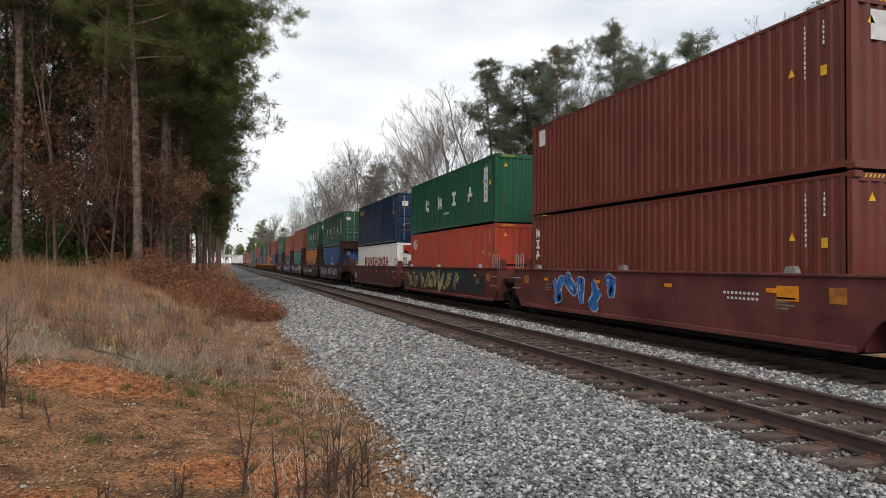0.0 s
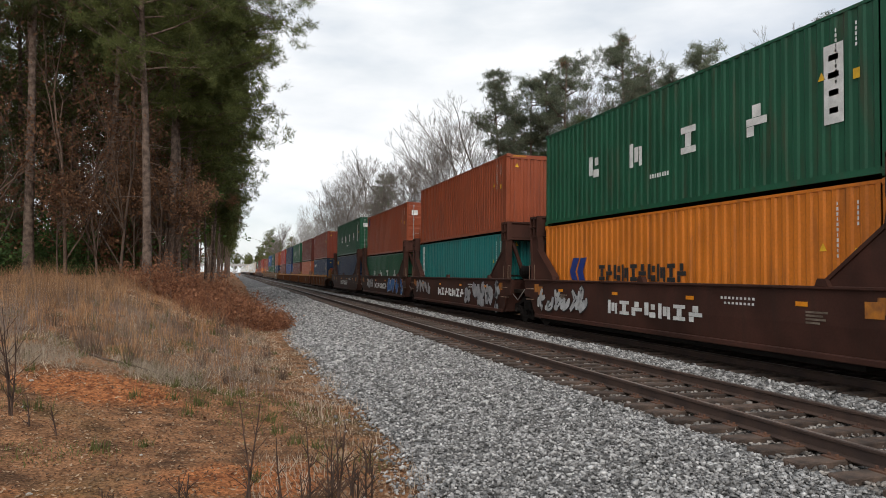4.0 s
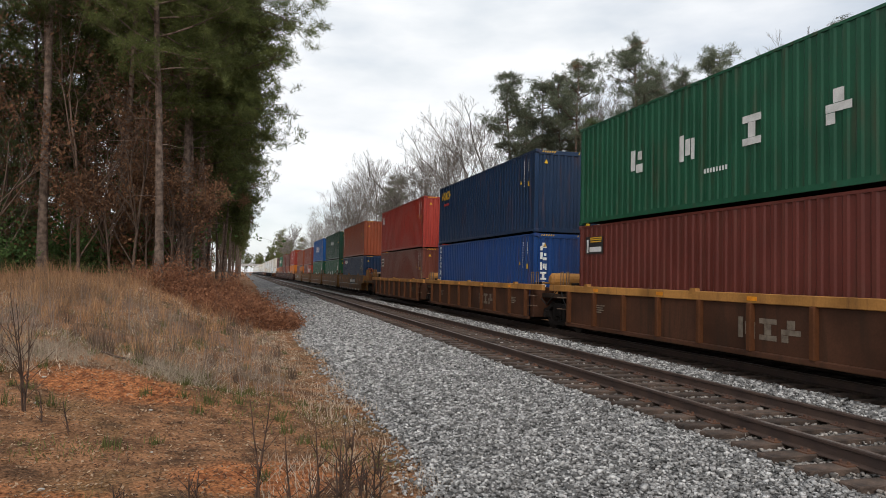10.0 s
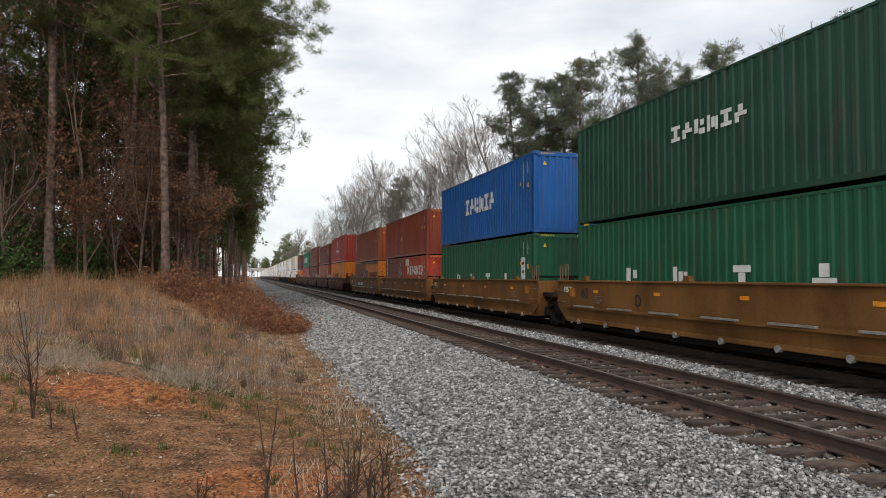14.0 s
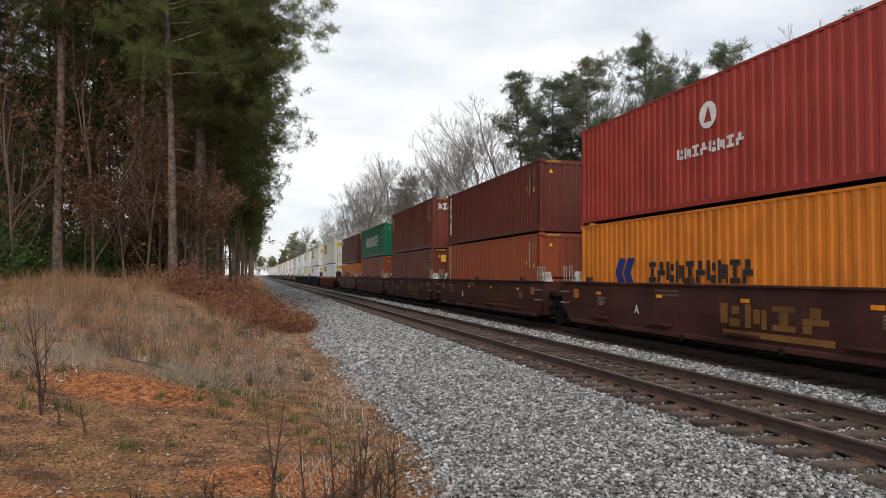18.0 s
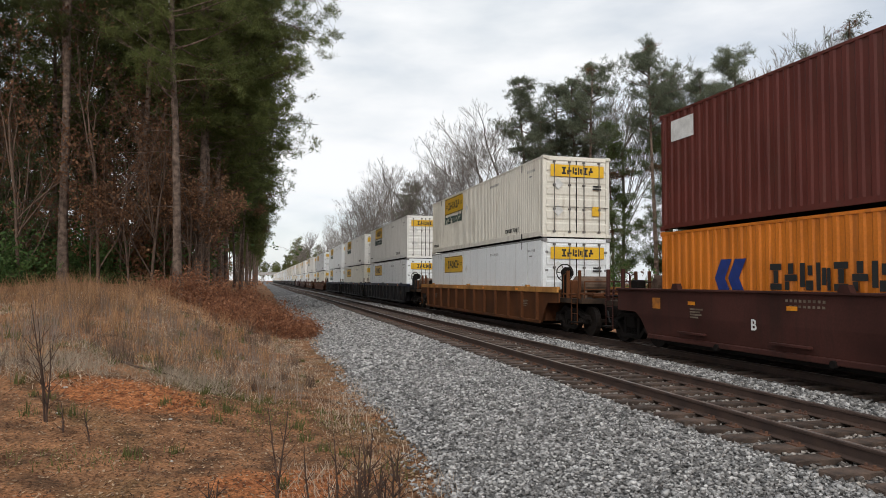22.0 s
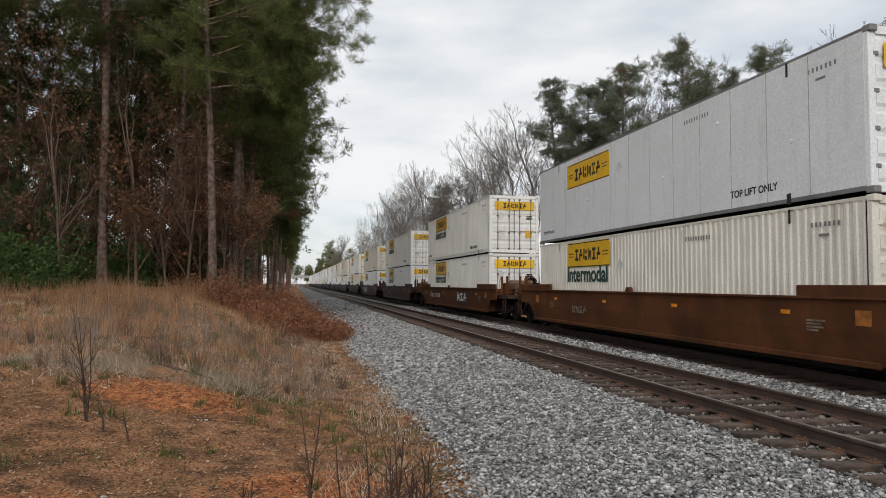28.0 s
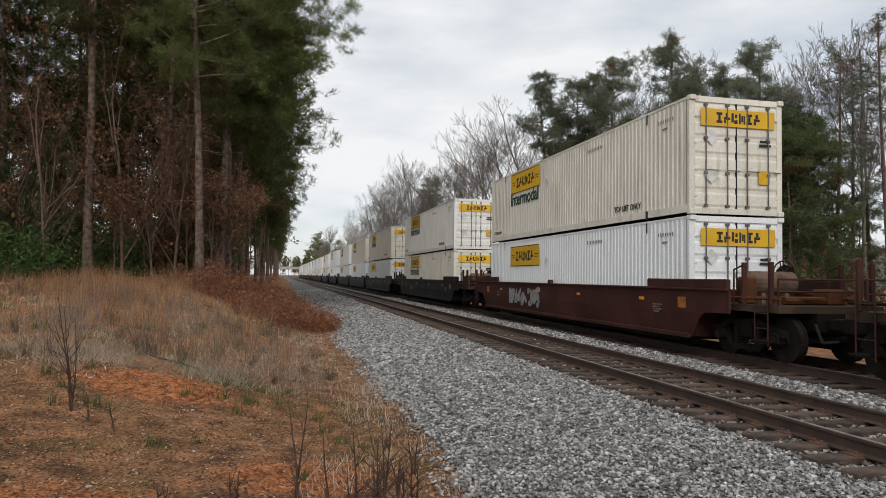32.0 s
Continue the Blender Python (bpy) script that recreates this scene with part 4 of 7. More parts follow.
def graffiti(parent, x, y, z, width, height, fill, line, seed, letters):
    """Sprayed letter-like strokes that cannot be read: swelling curved strokes over a wider outline."""
    r = random.Random(seed)
    back, front, gleam = Shape(), Shape(), Shape()
    step = width / letters
    def stroke(s, pts, w, lift):
        n = len(pts)
        left, right = [], []
        for i, p in enumerate(pts):
            d = (pts[min(i + 1, n - 1)] - pts[max(i - 1, 0)]).normalized()
            q = Vector((-d.y, d.x)) * w * (0.55 + 0.6 * math.sin(3.14159 * (i + 0.5) / n))
            left.append(p + q)
            right.append(p - q)
        for i in range(n - 1):
            quad = [left[i], left[i + 1], right[i + 1], right[i]]
            k = len(s.v)
            s.v += [(q.x, q.y, lift) for q in quad]
            s.f.append((k, k + 1, k + 2, k + 3))
    lift = 0.0
    for k in range(letters):
        cx, hw, hh = (k + 0.5) * step - width / 2, step * 0.46, height * 0.38
        tilt = r.uniform(-0.1, 0.25) * hh
        for j in range(r.choice((2, 3, 3))):
            a, b = (r.choice((-1, -0.6, 0.1)), r.choice((-1, 1))), (r.choice((1, 0.6, -0.2)), r.choice((-0.9, 0.2, 1)))
            m = (r.uniform(-0.8, 0.9), r.uniform(-1.1, 1.1))
            pts = []
            for i in range(8):
                f = i / 7
                px = (1 - f) ** 2 * a[0] + 2 * f * (1 - f) * m[0] * 1.5 + f * f * b[0]
                py = (1 - f) ** 2 * a[1] + 2 * f * (1 - f) * m[1] * 1.5 + f * f * b[1]
                pts.append(Vector((cx + px * hw + py * tilt, max(-1.15, min(1.15, py)) * hh)))
            w = min(step, height) * r.uniform(0.14, 0.21)
            lift += 0.00015
            stroke(back, pts, w + height * 0.05, 0.001 + lift)
            stroke(front, pts, w, 0.006 + lift)
            if r.random() < 0.4:
                stroke(gleam, pts[2:5], w * 0.2, 0.011 + lift)
    at = Matrix.Translation((x, y, z)) @ SIDE
    for s, m, lab in ((back, line, "sprayed outline"), (front, fill, "sprayed strokes"), (gleam, line, "sprayed highlights")):
        if s.v:
            tagged(part("graffiti", s, m, parent, lab, at=at), kind="stuff")


def sprayed_ground(parent, x, y, z, width, height, mat, seed, label):
    """An uneven sprayed field behind the strokes."""
    r = random.Random(seed)
    n = 26
    up = [(-width / 2 + width * k / n, height / 2 * (1.0 if 3 < k < n - 4 else 0.55 + 0.13 * min(k, n - k))) for k in range(n + 1)]
    lo = [(px, -height / 2 * r.uniform(0.82, 1.0)) for px, _ in reversed(up)]
    tagged(part("graffiti", Shape().prism(up + lo, 0.0, 0.0015, "z"), mat, parent, label, at=Matrix.Translation((x, y, z)) @ SIDE), kind="stuff")


G_BLUE = surface("spray_blue", (0.03, 0.16, 0.42), (0.01, 0.06, 0.22), rough=0.6, scale=3)
G_SILVER = surface("spray_silver", (0.36, 0.36, 0.37), (0.22, 0.22, 0.23), rough=0.45, scale=3, metal=0.2)
G_BLACK = surface("spray_black", (0.018, 0.018, 0.020), rough=0.6)
G_TEAL = surface("spray_teal", (0.012, 0.045, 0.048), (0.010, 0.022, 0.026), rough=0.6, scale=2)
G_SAND = surface("spray_sand", (0.42, 0.34, 0.15), (0.12, 0.10, 0.07), rough=0.6, scale=2)
G_WHITE = surface("spray_white", (0.50, 0.50, 0.50), (0.3, 0.3, 0.3), rough=0.6, scale=3)


def end_profile(style, top, bot, reach, over, whole_end):
    """Outline of one end of a side sill, from the top of its end down to the bottom: (distance past the load, height)."""
    if whole_end:
        return [(reach, top), (reach, over), (0.85, over - 0.02), (0.62, 0.78), (0.3, bot)]
    if "ribbed" in style:
        return [(0.14, top), (0.14, bot)]
    if style == "bulk":
        return [(reach, top), (reach, over + 0.02), (0.62, over - 0.02), (0.5, 0.62), (0.3, bot)]
    return [(reach, top), (reach, 0.80), (reach - 0.14, 0.66), (0.42, bot)]


def side_sill(style, L, top, bot, near_end, far_end, fold, side, hx):
    """A thick sill plate; below the fold it leans inwards."""
    outline = [(-d, z) for d, z in near_end] + [(L + d, z) for d, z in reversed(far_end)]
    x0, x1 = sorted((side * hx, side * (hx - 0.05)))
    s = Shape()
    if "ribbed" in style:
        return s.prism(outline, x0, x1, "x")
    def clip(keep):
        out = []
        for (ya, za), (yb, zb) in zip(outline, outline[1:] + outline[:1]):
            if keep(za):
                out.append((ya, za))
            if keep(za) != keep(zb):
                f = (fold - za) / (zb - za)
                out.append((ya + f * (yb - ya), fold))
        return out
    s.prism(clip(lambda z: z >= fold), x0, x1, "x")
    k = len(s.v)
    s.prism(clip(lambda z: z < fold), x0, x1, "x")
    s.v = s.v[:k] + [(x - side * 0.09 * (fold - z), y, z) for x, y, z in s.v[k:]]
    return s


def well_car(u, L, style, mat, label, first, last, near_gap, far_gap, trim=None, marks=()):
    """One well of a double-stack car. Its y = 0 is the near end of the load."""
    c = thing("well_car", label, "well car", "well cars of the train")
    MOVERS.append((c, u, FAR_TRACK, 0.0))
    hx = 1.47
    ribbed = "ribbed" in style
    top, bot = {"deep": (1.52, 0.36), "bulk": (1.50, 0.36), "ribbed": (1.36, 0.30), "ledge": (1.56, 0.40), "smooth": (1.50, 0.34), "ribbed53": (1.42, 0.30), "deep53": (1.45, 0.34)}[style]
    over = 1.0 if ribbed else 0.95
    reach = [1.75 if end else gap / 2 - (0.28 if ribbed else 0.62 if style == "bulk" else 0.78) for end, gap in ((first, near_gap), (last, far_gap))]
    ends = [end_profile(style, top, bot, r, over, e) for r, e in zip(reach, (first, last))]
    a, b = -reach[0], L + reach[1]
    close = u < 600
    for side in (-1, 1):
        wall = part("side_wall", side_sill(style, L, top, bot, ends[0], ends[1], over - 0.06, side, hx), mat, c)
        part("top_chord", box_mesh(side * hx - 0.06, side * hx + 0.06, a, b, top - (0.09 if ribbed else 0.02), top + (0.10 if ribbed else 0.035), soft=0.012), trim or mat, wall)
        part("bottom_chord", box_mesh(side * hx - (0.07 if side < 0 else 0.05) - (0 if ribbed else side * 0.045), side * hx + (0.05 if side < 0 else 0.07) - (0 if ribbed else side * 0.045), -0.25, L + 0.25, bot - 0.04, bot + 0.07, soft=0.015), mat, wall)
        if ribbed:
            n = 9 if L < 13 else 12
            for k in range(n):
                y = -0.05 + k * (L + 0.1) / (n - 1)
                part("rib", box_mesh(side * (hx + 0.045) - 0.065, side * (hx + 0.045) + 0.065, -0.06, 0.06, bot + 0.06, top - 0.08, soft=0.015), CAR["rust"] if mat is CAR["dirtyyellow"] else mat, wall, at=pose(0, y, 0))
        if style == "ledge":
            part("ledge", box_mesh(side * hx - 0.09, side * hx + 0.09, -0.2, L + 0.2, bot + 0.36, bot + 0.42), mat, wall)
            for k in range(6):
                part("step", box_mesh(side * (hx + 0.09) - 0.05, side * (hx + 0.09) + 0.05, -0.55, 0.55, bot + 0.42, bot + 0.46), M_GALV, wall, "worn bare metal step", at=pose(0, 1.2 + k * 2.0, 0))
            for k in range(8):
                part("drain", shared("drain", lambda: Shape().tube((-0.05, 0, 0), (0.05, 0, 0), 0.07, n=8).mesh("drain")), M_GALV, wall, at=pose(side * (hx + 0.02), 0.4 + 1.6 * k, bot - 0.02))
        if style == "smooth" and side < 0 and close:
            for k in range(4):
                part("step", box_mesh(-0.05, 0.05, -0.5, 0.5, -0.02, 0.03, soft=0.008), mat, wall, at=pose(-hx - 0.03, 1.6 + k * 3.0, bot + 0.20))
                part("drain", shared("drain", lambda: Shape().tube((-0.05, 0, 0), (0.05, 0, 0), 0.07, n=8).mesh("drain")), M_UNDER, wall, at=pose(-hx - 0.02, 0.4 + 3.1 * k, bot - 0.02))
        if style == "deep53":
            for y in (a, L - 1.6):
                part("raised_sill", box_mesh(side * hx - 0.05, side * hx + 0.05, y, y + 1.6 + (-a if y < 0 else b - L), top, top + 0.24, soft=0.02), mat, wall)
        if side < 0:
            for k in range(4):
                part("reflector", box_mesh(-0.004, 0.004, -0.13, 0.13, -0.04, 0.04), M_REFL, wall, "orange reflector", at=pose(-hx - (0.064 if ribbed else 0.012), L * (0.12 + 0.25 * k), top - (0.0 if ribbed else 0.28)))
            for y in (1.0, L * 0.52, L - 1.0):
                part("lifting_lug", shared("lug", lambda: Shape().prism([(-0.14, 0.03), (0.14, 0.03), (0.08, 0.16), (-0.08, 0.16)], -0.06, 0.06, "x").mesh("lifting_lug")), M_GALV if style == "deep" else trim or mat, wall, at=pose(-hx, y, top))
            if close:
                for y, plate_y in ((1.15, 0.05), (L - 1.75, L - 0.15)):
                    part("stencil", bars([(0, 0.09, 0.46, 0.035), (-0.05, 0.03, 0.36, 0.035), (-0.02, -0.03, 0.42, 0.035), (-0.08, -0.09, 0.3, 0.035)]), M_FADED, wall, "worn stencilled notes", at=Matrix.Translation((-hx - 0.006, y, top - 0.5)) @ SIDE)
                    if not ribbed:
                        part("warning_plate", bars([(0, 0, 0.34, 0.26)]), M_PATCH, wall, "faded orange plate", at=Matrix.Translation((-hx - 0.006, plate_y, top - 0.32)) @ SIDE)
    part("well_floor", box_mesh(-hx + 0.1, hx - 0.1, 0.3, L - 0.3, 0.22, LOW - 0.006), M_UNDER, c)
    # the decks over the trucks
    for near, gap, whole_end in ((True, near_gap, first), (False, far_gap, last)):
        out = 3.0 if whole_end else gap / 2 + 0.05
        y0, y1 = (-out, -0.22) if near else (L + 0.22, L + out)
        yi, yo, d = (y1, y0, -1) if near else (y0, y1, 1)
        wide = 1.35 if whole_end else 1.05
        deck = part("end_deck", Shape().prism([(-wide, yi), (wide, yi), (wide - 0.1, yo), (0.1 - wide, yo)], 1.02, 1.16, "z"), M_DECK, c)
        part("sill", box_mesh(-0.35, 0.35, y0, y1, 0.62, 1.02, soft=0.02), M_UNDER, deck)
        part("cross_beam", box_mesh(-1.36, 1.36, yi - 0.15, yi + 0.15, 0.34, top, soft=0.02), mat, deck)
        if whole_end:
            s = Shape()
            for x in (-1.22, 1.22):
                s.soft(x - 0.05, x + 0.05, yo - d * 0.25 - 0.04, yo - d * 0.25 + 0.04, 1.16, 2.05, 0.012)
                s.soft(x - 0.05, x + 0.05, yi + d * 1.7 - 0.04, yi + d * 1.7 + 0.04, 1.16, 2.05, 0.012)
                s.path([(x, yi + d * 1.35, 1.16), (x, yi + d * 1.35, 1.9), (x, yi + d * 1.6, 1.98)], 0.02, 5)
            s.path([(-1.05, yo - d * 0.25, 1.16), (-1.05, yo - d * 0.25, 1.7), (1.05, yo - d * 0.25, 1.7), (1.05, yo - d * 0.25, 1.16)], 0.022, 5)
            s.path([(-1.05, yo - d * 0.25, 1.45), (1.05, yo - d * 0.25, 1.45)], 0.018, 5)
            tagged(part("grab_rail", s, CAR["yellow"] if style in ("ledge", "ribbed") else mat, deck), kind="stuff")
            if not (near and style == "ribbed"):
                part("brake_reservoir", Shape().tube((-0.6, yi + d * 1.0, 1.62), (0.5, yi + d * 1.0, 1.62), 0.26, n=16).tube((-0.68, yi + d, 1.62), (-0.6, yi + d, 1.62), 0.16, 0.26, n=16).box(-0.4, -0.3, yi + d - 0.2, yi + d + 0.2, 1.16, 1.4).box(0.2, 0.3, yi + d - 0.2, yi + d + 0.2, 1.16, 1.4), M_DUSTY, deck, "dusty brake reservoir")
            part("brake_gear", Shape().soft(-1.05, -0.8, yi + d * 1.4 - 0.2, yi + d * 1.4 + 0.2, 1.16, 1.75, 0.04).tube((-0.9, yi + d * 1.5, 1.3), (0.2, yi + d * 2.3, 1.3), 0.04, n=6).tube((-1.2, yi + d * 0.6, 1.3), (-1.2, yo, 1.3), 0.03, n=6)
                 .tube((0.9, yi + d * 0.5, 1.42), (0.9, yo, 1.25), 0.05, n=6).soft(0.5, 0.95, yi + d * 1.9 - 0.25, yi + d * 1.9 + 0.25, 1.16, 1.5, 0.04).tube((-0.5, yi + d * 2.0, 1.25), (0.5, yi + d * 2.0, 1.25), 0.09, n=8), CAR["rust"] if near else M_UNDER, deck)
            part("step", Shape().box(-1.42, -1.12, yo - d * 0.4 - 0.2, yo - d * 0.4 + 0.2, 0.42, 0.46), M_UNDER, deck)
            ladder(deck, mat, -1.3, yo - d * 0.45, 0.35, 1.5)
            part("brake_hose", Shape().path([(-0.4, yo, 0.8), (-0.45, yo + d * 0.25, 0.45), (-0.3, yo + d * 0.5, 0.5)], 0.03, 6), M_DARK, deck)
            if near:
                gear = style in ("ledge", "bulk", "ribbed")
                side_x, wheel_z = (-0.85, 2.0) if gear or style == "ribbed53" else (0.55, 1.85)
                part("brake_wheel", brake_wheel_mesh(), M_UNDER if gear or style == "ribbed53" else mat, deck, "hand brake wheel", at=pose(side_x - 0.1, yi - 0.85, wheel_z, 0, 0, -40 if side_x < 0 else 0))
                part("brake_wheel_stand", Shape().soft(side_x - 0.09, side_x + 0.09, yi - 0.74, yi - 0.56, 1.16, wheel_z + 0.08, 0.02).tube((side_x - 0.02, yi - 0.80, wheel_z), (side_x + 0.22, yi - 0.50, wheel_z), 0.19, 0.17, n=12), CAR["orange_gear"] if gear else M_UNDER, deck, "orange hand brake gear" if gear else "")
            part("coupler", Shape().soft(-0.12, 0.12, min(yo, yo + d * 0.62), max(yo, yo + d * 0.62), 0.68, 0.92, 0.03).soft(-0.2, 0.2, yo + d * 0.585 - 0.135, yo + d * 0.585 + 0.135, 0.62, 0.98, 0.05), M_UNDER, deck)
        elif close:
            articulation_gear(deck, style, mat, top, yi, yo, d, near)
        if style == "bulk":
            bulkhead(c, mat, -0.15 if near else L + 0.15, d)
    if first:
        truck(c, -1.75, u)
    truck(c, L + (1.75 if last else far_gap / 2), u)
    for mesh, m, y, z, lab in marks:
        o = part("marking", mesh, m, c, lab, at=Matrix.Translation((-hx - 0.006, y, z)) @ SIDE)
        if len(mesh.polygons) > 6:
            o["kind"] = "stuff"
    return c


def articulation_gear(deck, style, mat, top, yi, yo, d, near):
    """What stands between two wells that share a truck: grab irons, steps, hoses, pads and brake gear."""
    ym = yi + d * 0.35
    loops = Shape()
    for y in (ym - 0.18, ym + 0.22):
        loops.path([(-1.44, y, top), (-1.44, y, top + 0.5), (-1.36, y, top + 0.5), (-1.36, y, top)], 0.018, 5)
    for z in (top - 0.28, top - 0.62):
        loops.path([(-1.40, ym - 0.2, z), (-1.56, ym - 0.2, z), (-1.56, ym + 0.2, z), (-1.40, ym + 0.2, z)], 0.016, 5)
    part("grab_iron", loops, M_GALV if style in ("smooth", "deep") else M_DUSTY, deck, "bent steel grab irons")
    part("hose", Shape().path([(-1.1, yi + d * 0.2, 0.98), (-1.15, yi + d * 0.75, 0.78), (-1.12, yi + d * 1.1, 1.05), (-1.05, yi + d * 1.35, 1.3), (-0.9, yo, 1.34)], 0.017, 5), M_GALV if style == "bulk" else M_DARK, deck)
    part("side_bearing", Shape().soft(-0.95, -0.45, yo - 0.3, yo + 0.3, 1.10, 1.36, 0.04).soft(0.45, 0.95, yo - 0.3, yo + 0.3, 1.10, 1.36, 0.04).tube((-0.3, yo, 1.16), (0.3, yo, 1.16), 0.2, n=10), M_UNDER, deck)
    part("cross_rail", Shape().tube((-1.3, yi + d * 0.1, top + 0.14), (1.3, yi + d * 0.1, top + 0.14), 0.035, n=6).box(-1.3, -1.22, yi + d * 0.1 - 0.03, yi + d * 0.1 + 0.03, top - 0.1, top + 0.14).box(-0.04, 0.04, yi + d * 0.1 - 0.03, yi + d * 0.1 + 0.03, top - 0.1, top + 0.14).box(1.22, 1.3, yi + d * 0.1 - 0.03, yi + d * 0.1 + 0.03, top - 0.1, top + 0.14), M_UNDER, deck)
    if style in ("smooth", "deep"):
        for x in (-1.12, 1.12):
            part("guide_block", shared("guide", lambda: Shape().prism([(-0.2, 0.0), (0.2, 0.0), (0.12, 0.34), (-0.12, 0.34)], -0.1, 0.1, "y").mesh("guide_block")), M_GUIDE if style == "smooth" else mat, deck, "pale guide block" if style == "smooth" else "steel guide post", at=pose(x, yi + d * 0.12, top))
    if style in ("ribbed", "bulk") and near:
        tone = CAR["chord"] if style == "ribbed" else M_UNDER
        z = 1.62 if style == "ribbed" else 1.78
        part("brake_reservoir", Shape().tube((-1.05, yi + d * 0.95, z), (-0.1, yi + d * 0.95, z), 0.22, n=14).tube((-1.13, yi + d * 0.95, z), (-1.05, yi + d * 0.95, z), 0.13, 0.22, n=14).tube((-0.1, yi + d * 0.95, z), (-0.02, yi + d * 0.95, z), 0.22, 0.13, n=14).box(-0.9, -0.8, yi + d * 0.95 - 0.16, yi + d * 0.95 + 0.16, 1.16, z - 0.15).box(-0.35, -0.25, yi + d * 0.95 - 0.16, yi + d * 0.95 + 0.16, 1.16, z - 0.15), tone, deck, "worn yellow brake reservoir" if style == "ribbed" else "dark brake reservoir")
        part("brake_valve", Shape().soft(0.2, 0.5, yi + d * 0.8 - 0.15, yi + d * 0.8 + 0.15, 1.16, 1.62, 0.04).tube((0.5, yi + d * 0.8, 1.45), (1.1, yi + d * 0.5, 1.45), 0.03, n=6).tube((-1.2, yi + d * 0.5, 1.5), (1.2, yi + d * 0.6, 1.56), 0.025, n=5).soft(0.7, 1.05, yi + d * 0.9 - 0.2, yi + d * 0.9 + 0.2, 1.2, 1.5, 0.05), tone, deck)


def brake_wheel_mesh():
    def make():
        s = Shape()
        pts = [(0.28 * math.cos(6.2832 * k / 16), 0, 0.28 * math.sin(6.2832 * k / 16)) for k in range(17)]
        s.path(pts, 0.018, 5)
        for k in range(6):
            s.tube((0, 0.03, 0), pts[int(k * 16 / 6)], 0.014, n=4)
        s.tube((0, -0.02, 0), (0, 0.12, 0), 0.05, n=8)
        return s.mesh("brake_wheel")
    return shared("brake_wheel", make)


def bulkhead(c, mat, y, d):
    """A tall frame at the end of the well, with gussets that slope down beside the load."""
    lo, hi = min(y, y + d * 0.55), max(y, y + d * 0.55)
    beam = part("bulkhead", Shape().soft(-1.30, 1.30, lo + 0.06, hi - 0.06, 2.98, 3.52, 0.03).box(-1.32, 1.32, lo, hi, 3.52, 3.58).box(-1.32, 1.32, lo, hi, 2.93, 2.99), mat, c, "tall steel bulkhead")
    for side in (-1, 1):
        x0, x1 = sorted((side * 1.44, side * 1.24))
        part("upright", Shape().prism([(y + d * 0.42, 1.5), (y + d * 0.46, 2.0), (y + d * 0.50, 2.92), (y + d * 0.02, 2.92), (y - d * 0.06, 2.45), (y - d * 1.15, 1.62), (y - d * 1.15, 1.5)], x0, x1, "x"), mat, beam)
        pocket = Shape()
        xo = side * 1.47
        for k in range(3):
            yy = y + d * (0.02 + 0.26 * k)
            pocket.box(min(xo, side * 1.28), max(xo, side * 1.28), yy - 0.022, yy + 0.022, 2.95, 3.58)
        pocket.box(min(xo, side * 1.28), max(xo, side * 1.28), lo, hi, 2.90, 2.96).box(min(xo, side * 1.28), max(xo, side * 1.28), lo, hi, 3.50, 3.56).box(min(xo, side * 1.28), max(xo, side * 1.28), lo, hi, 3.2, 3.24)
        part("socket_box", pocket, mat, beam, "ribbed steel end box")
        part("stiffener", Shape().prism([(y + d * 0.42, 1.5), (y + d * 0.50, 2.9), (y + d * 0.42, 2.9), (y + d * 0.34, 1.5)], side * 1.44 - 0.04, side * 1.44 + 0.04, "x").prism([(y - d * 0.02, 2.5), (y - d * 1.12, 1.66), (y - d * 1.12, 1.58), (y - d * 0.02, 2.42)], side * 1.44 - 0.035, side * 1.44 + 0.035, "x"), mat, beam)
        part("brace", Shape().tube((side * 1.2, y + d * 0.3, 3.0), (side * 0.55, y + d * 0.4, 1.15), 0.075, n=6), mat, beam)
    part("reflector", box_mesh(-1.475, -1.462, y - 0.15, y + 0.15, 1.12, 1.38), M_PATCH, beam, "faded orange plate")


# ---- what the train carries, from the first car to the last ----
L4, W4, HC, H8 = 12.192, 2.438, 2.896, 2.591
LOW, SEAM = 0.335, 0.026     # floor of the wells, gap between stacked boxes


def stack(u, upper, lower, u_end="plain", l_end="plain", u_marks=(), l_marks=(), u_label="", l_label="", h_up=HC, h_low=HC):
    container(u, LOW, L4, h_low, W4, lower, l_label, l_end, list(l_marks) + iso_marks(L4, h_low, l_end))
    container(u, LOW + h_low + SEAM, L4, h_up, W4, upper, u_label, u_end, list(u_marks) + iso_marks(L4, h_up, u_end))


def small_logo(mat, w=0.42, h=0.5, y=L4 - 0.75, z=HC - 0.45, lab="small square company sign"):
    return ("side", bars([(0, 0, w, h)]), mat, y, z, lab)


def column_name(mat, n, size, y, z):
    step = size * 1.25
    rects = [(size * 0.92 * a, (n / 2 - k - 0.5) * step + size * b, size * 0.92 * c, size * d) for k in range(n) for a, b, c, d in BLOCKS[(k * 3 + n) % 4]]
    return ("side", bars(rects), mat, y, z, "column of plain block shapes")


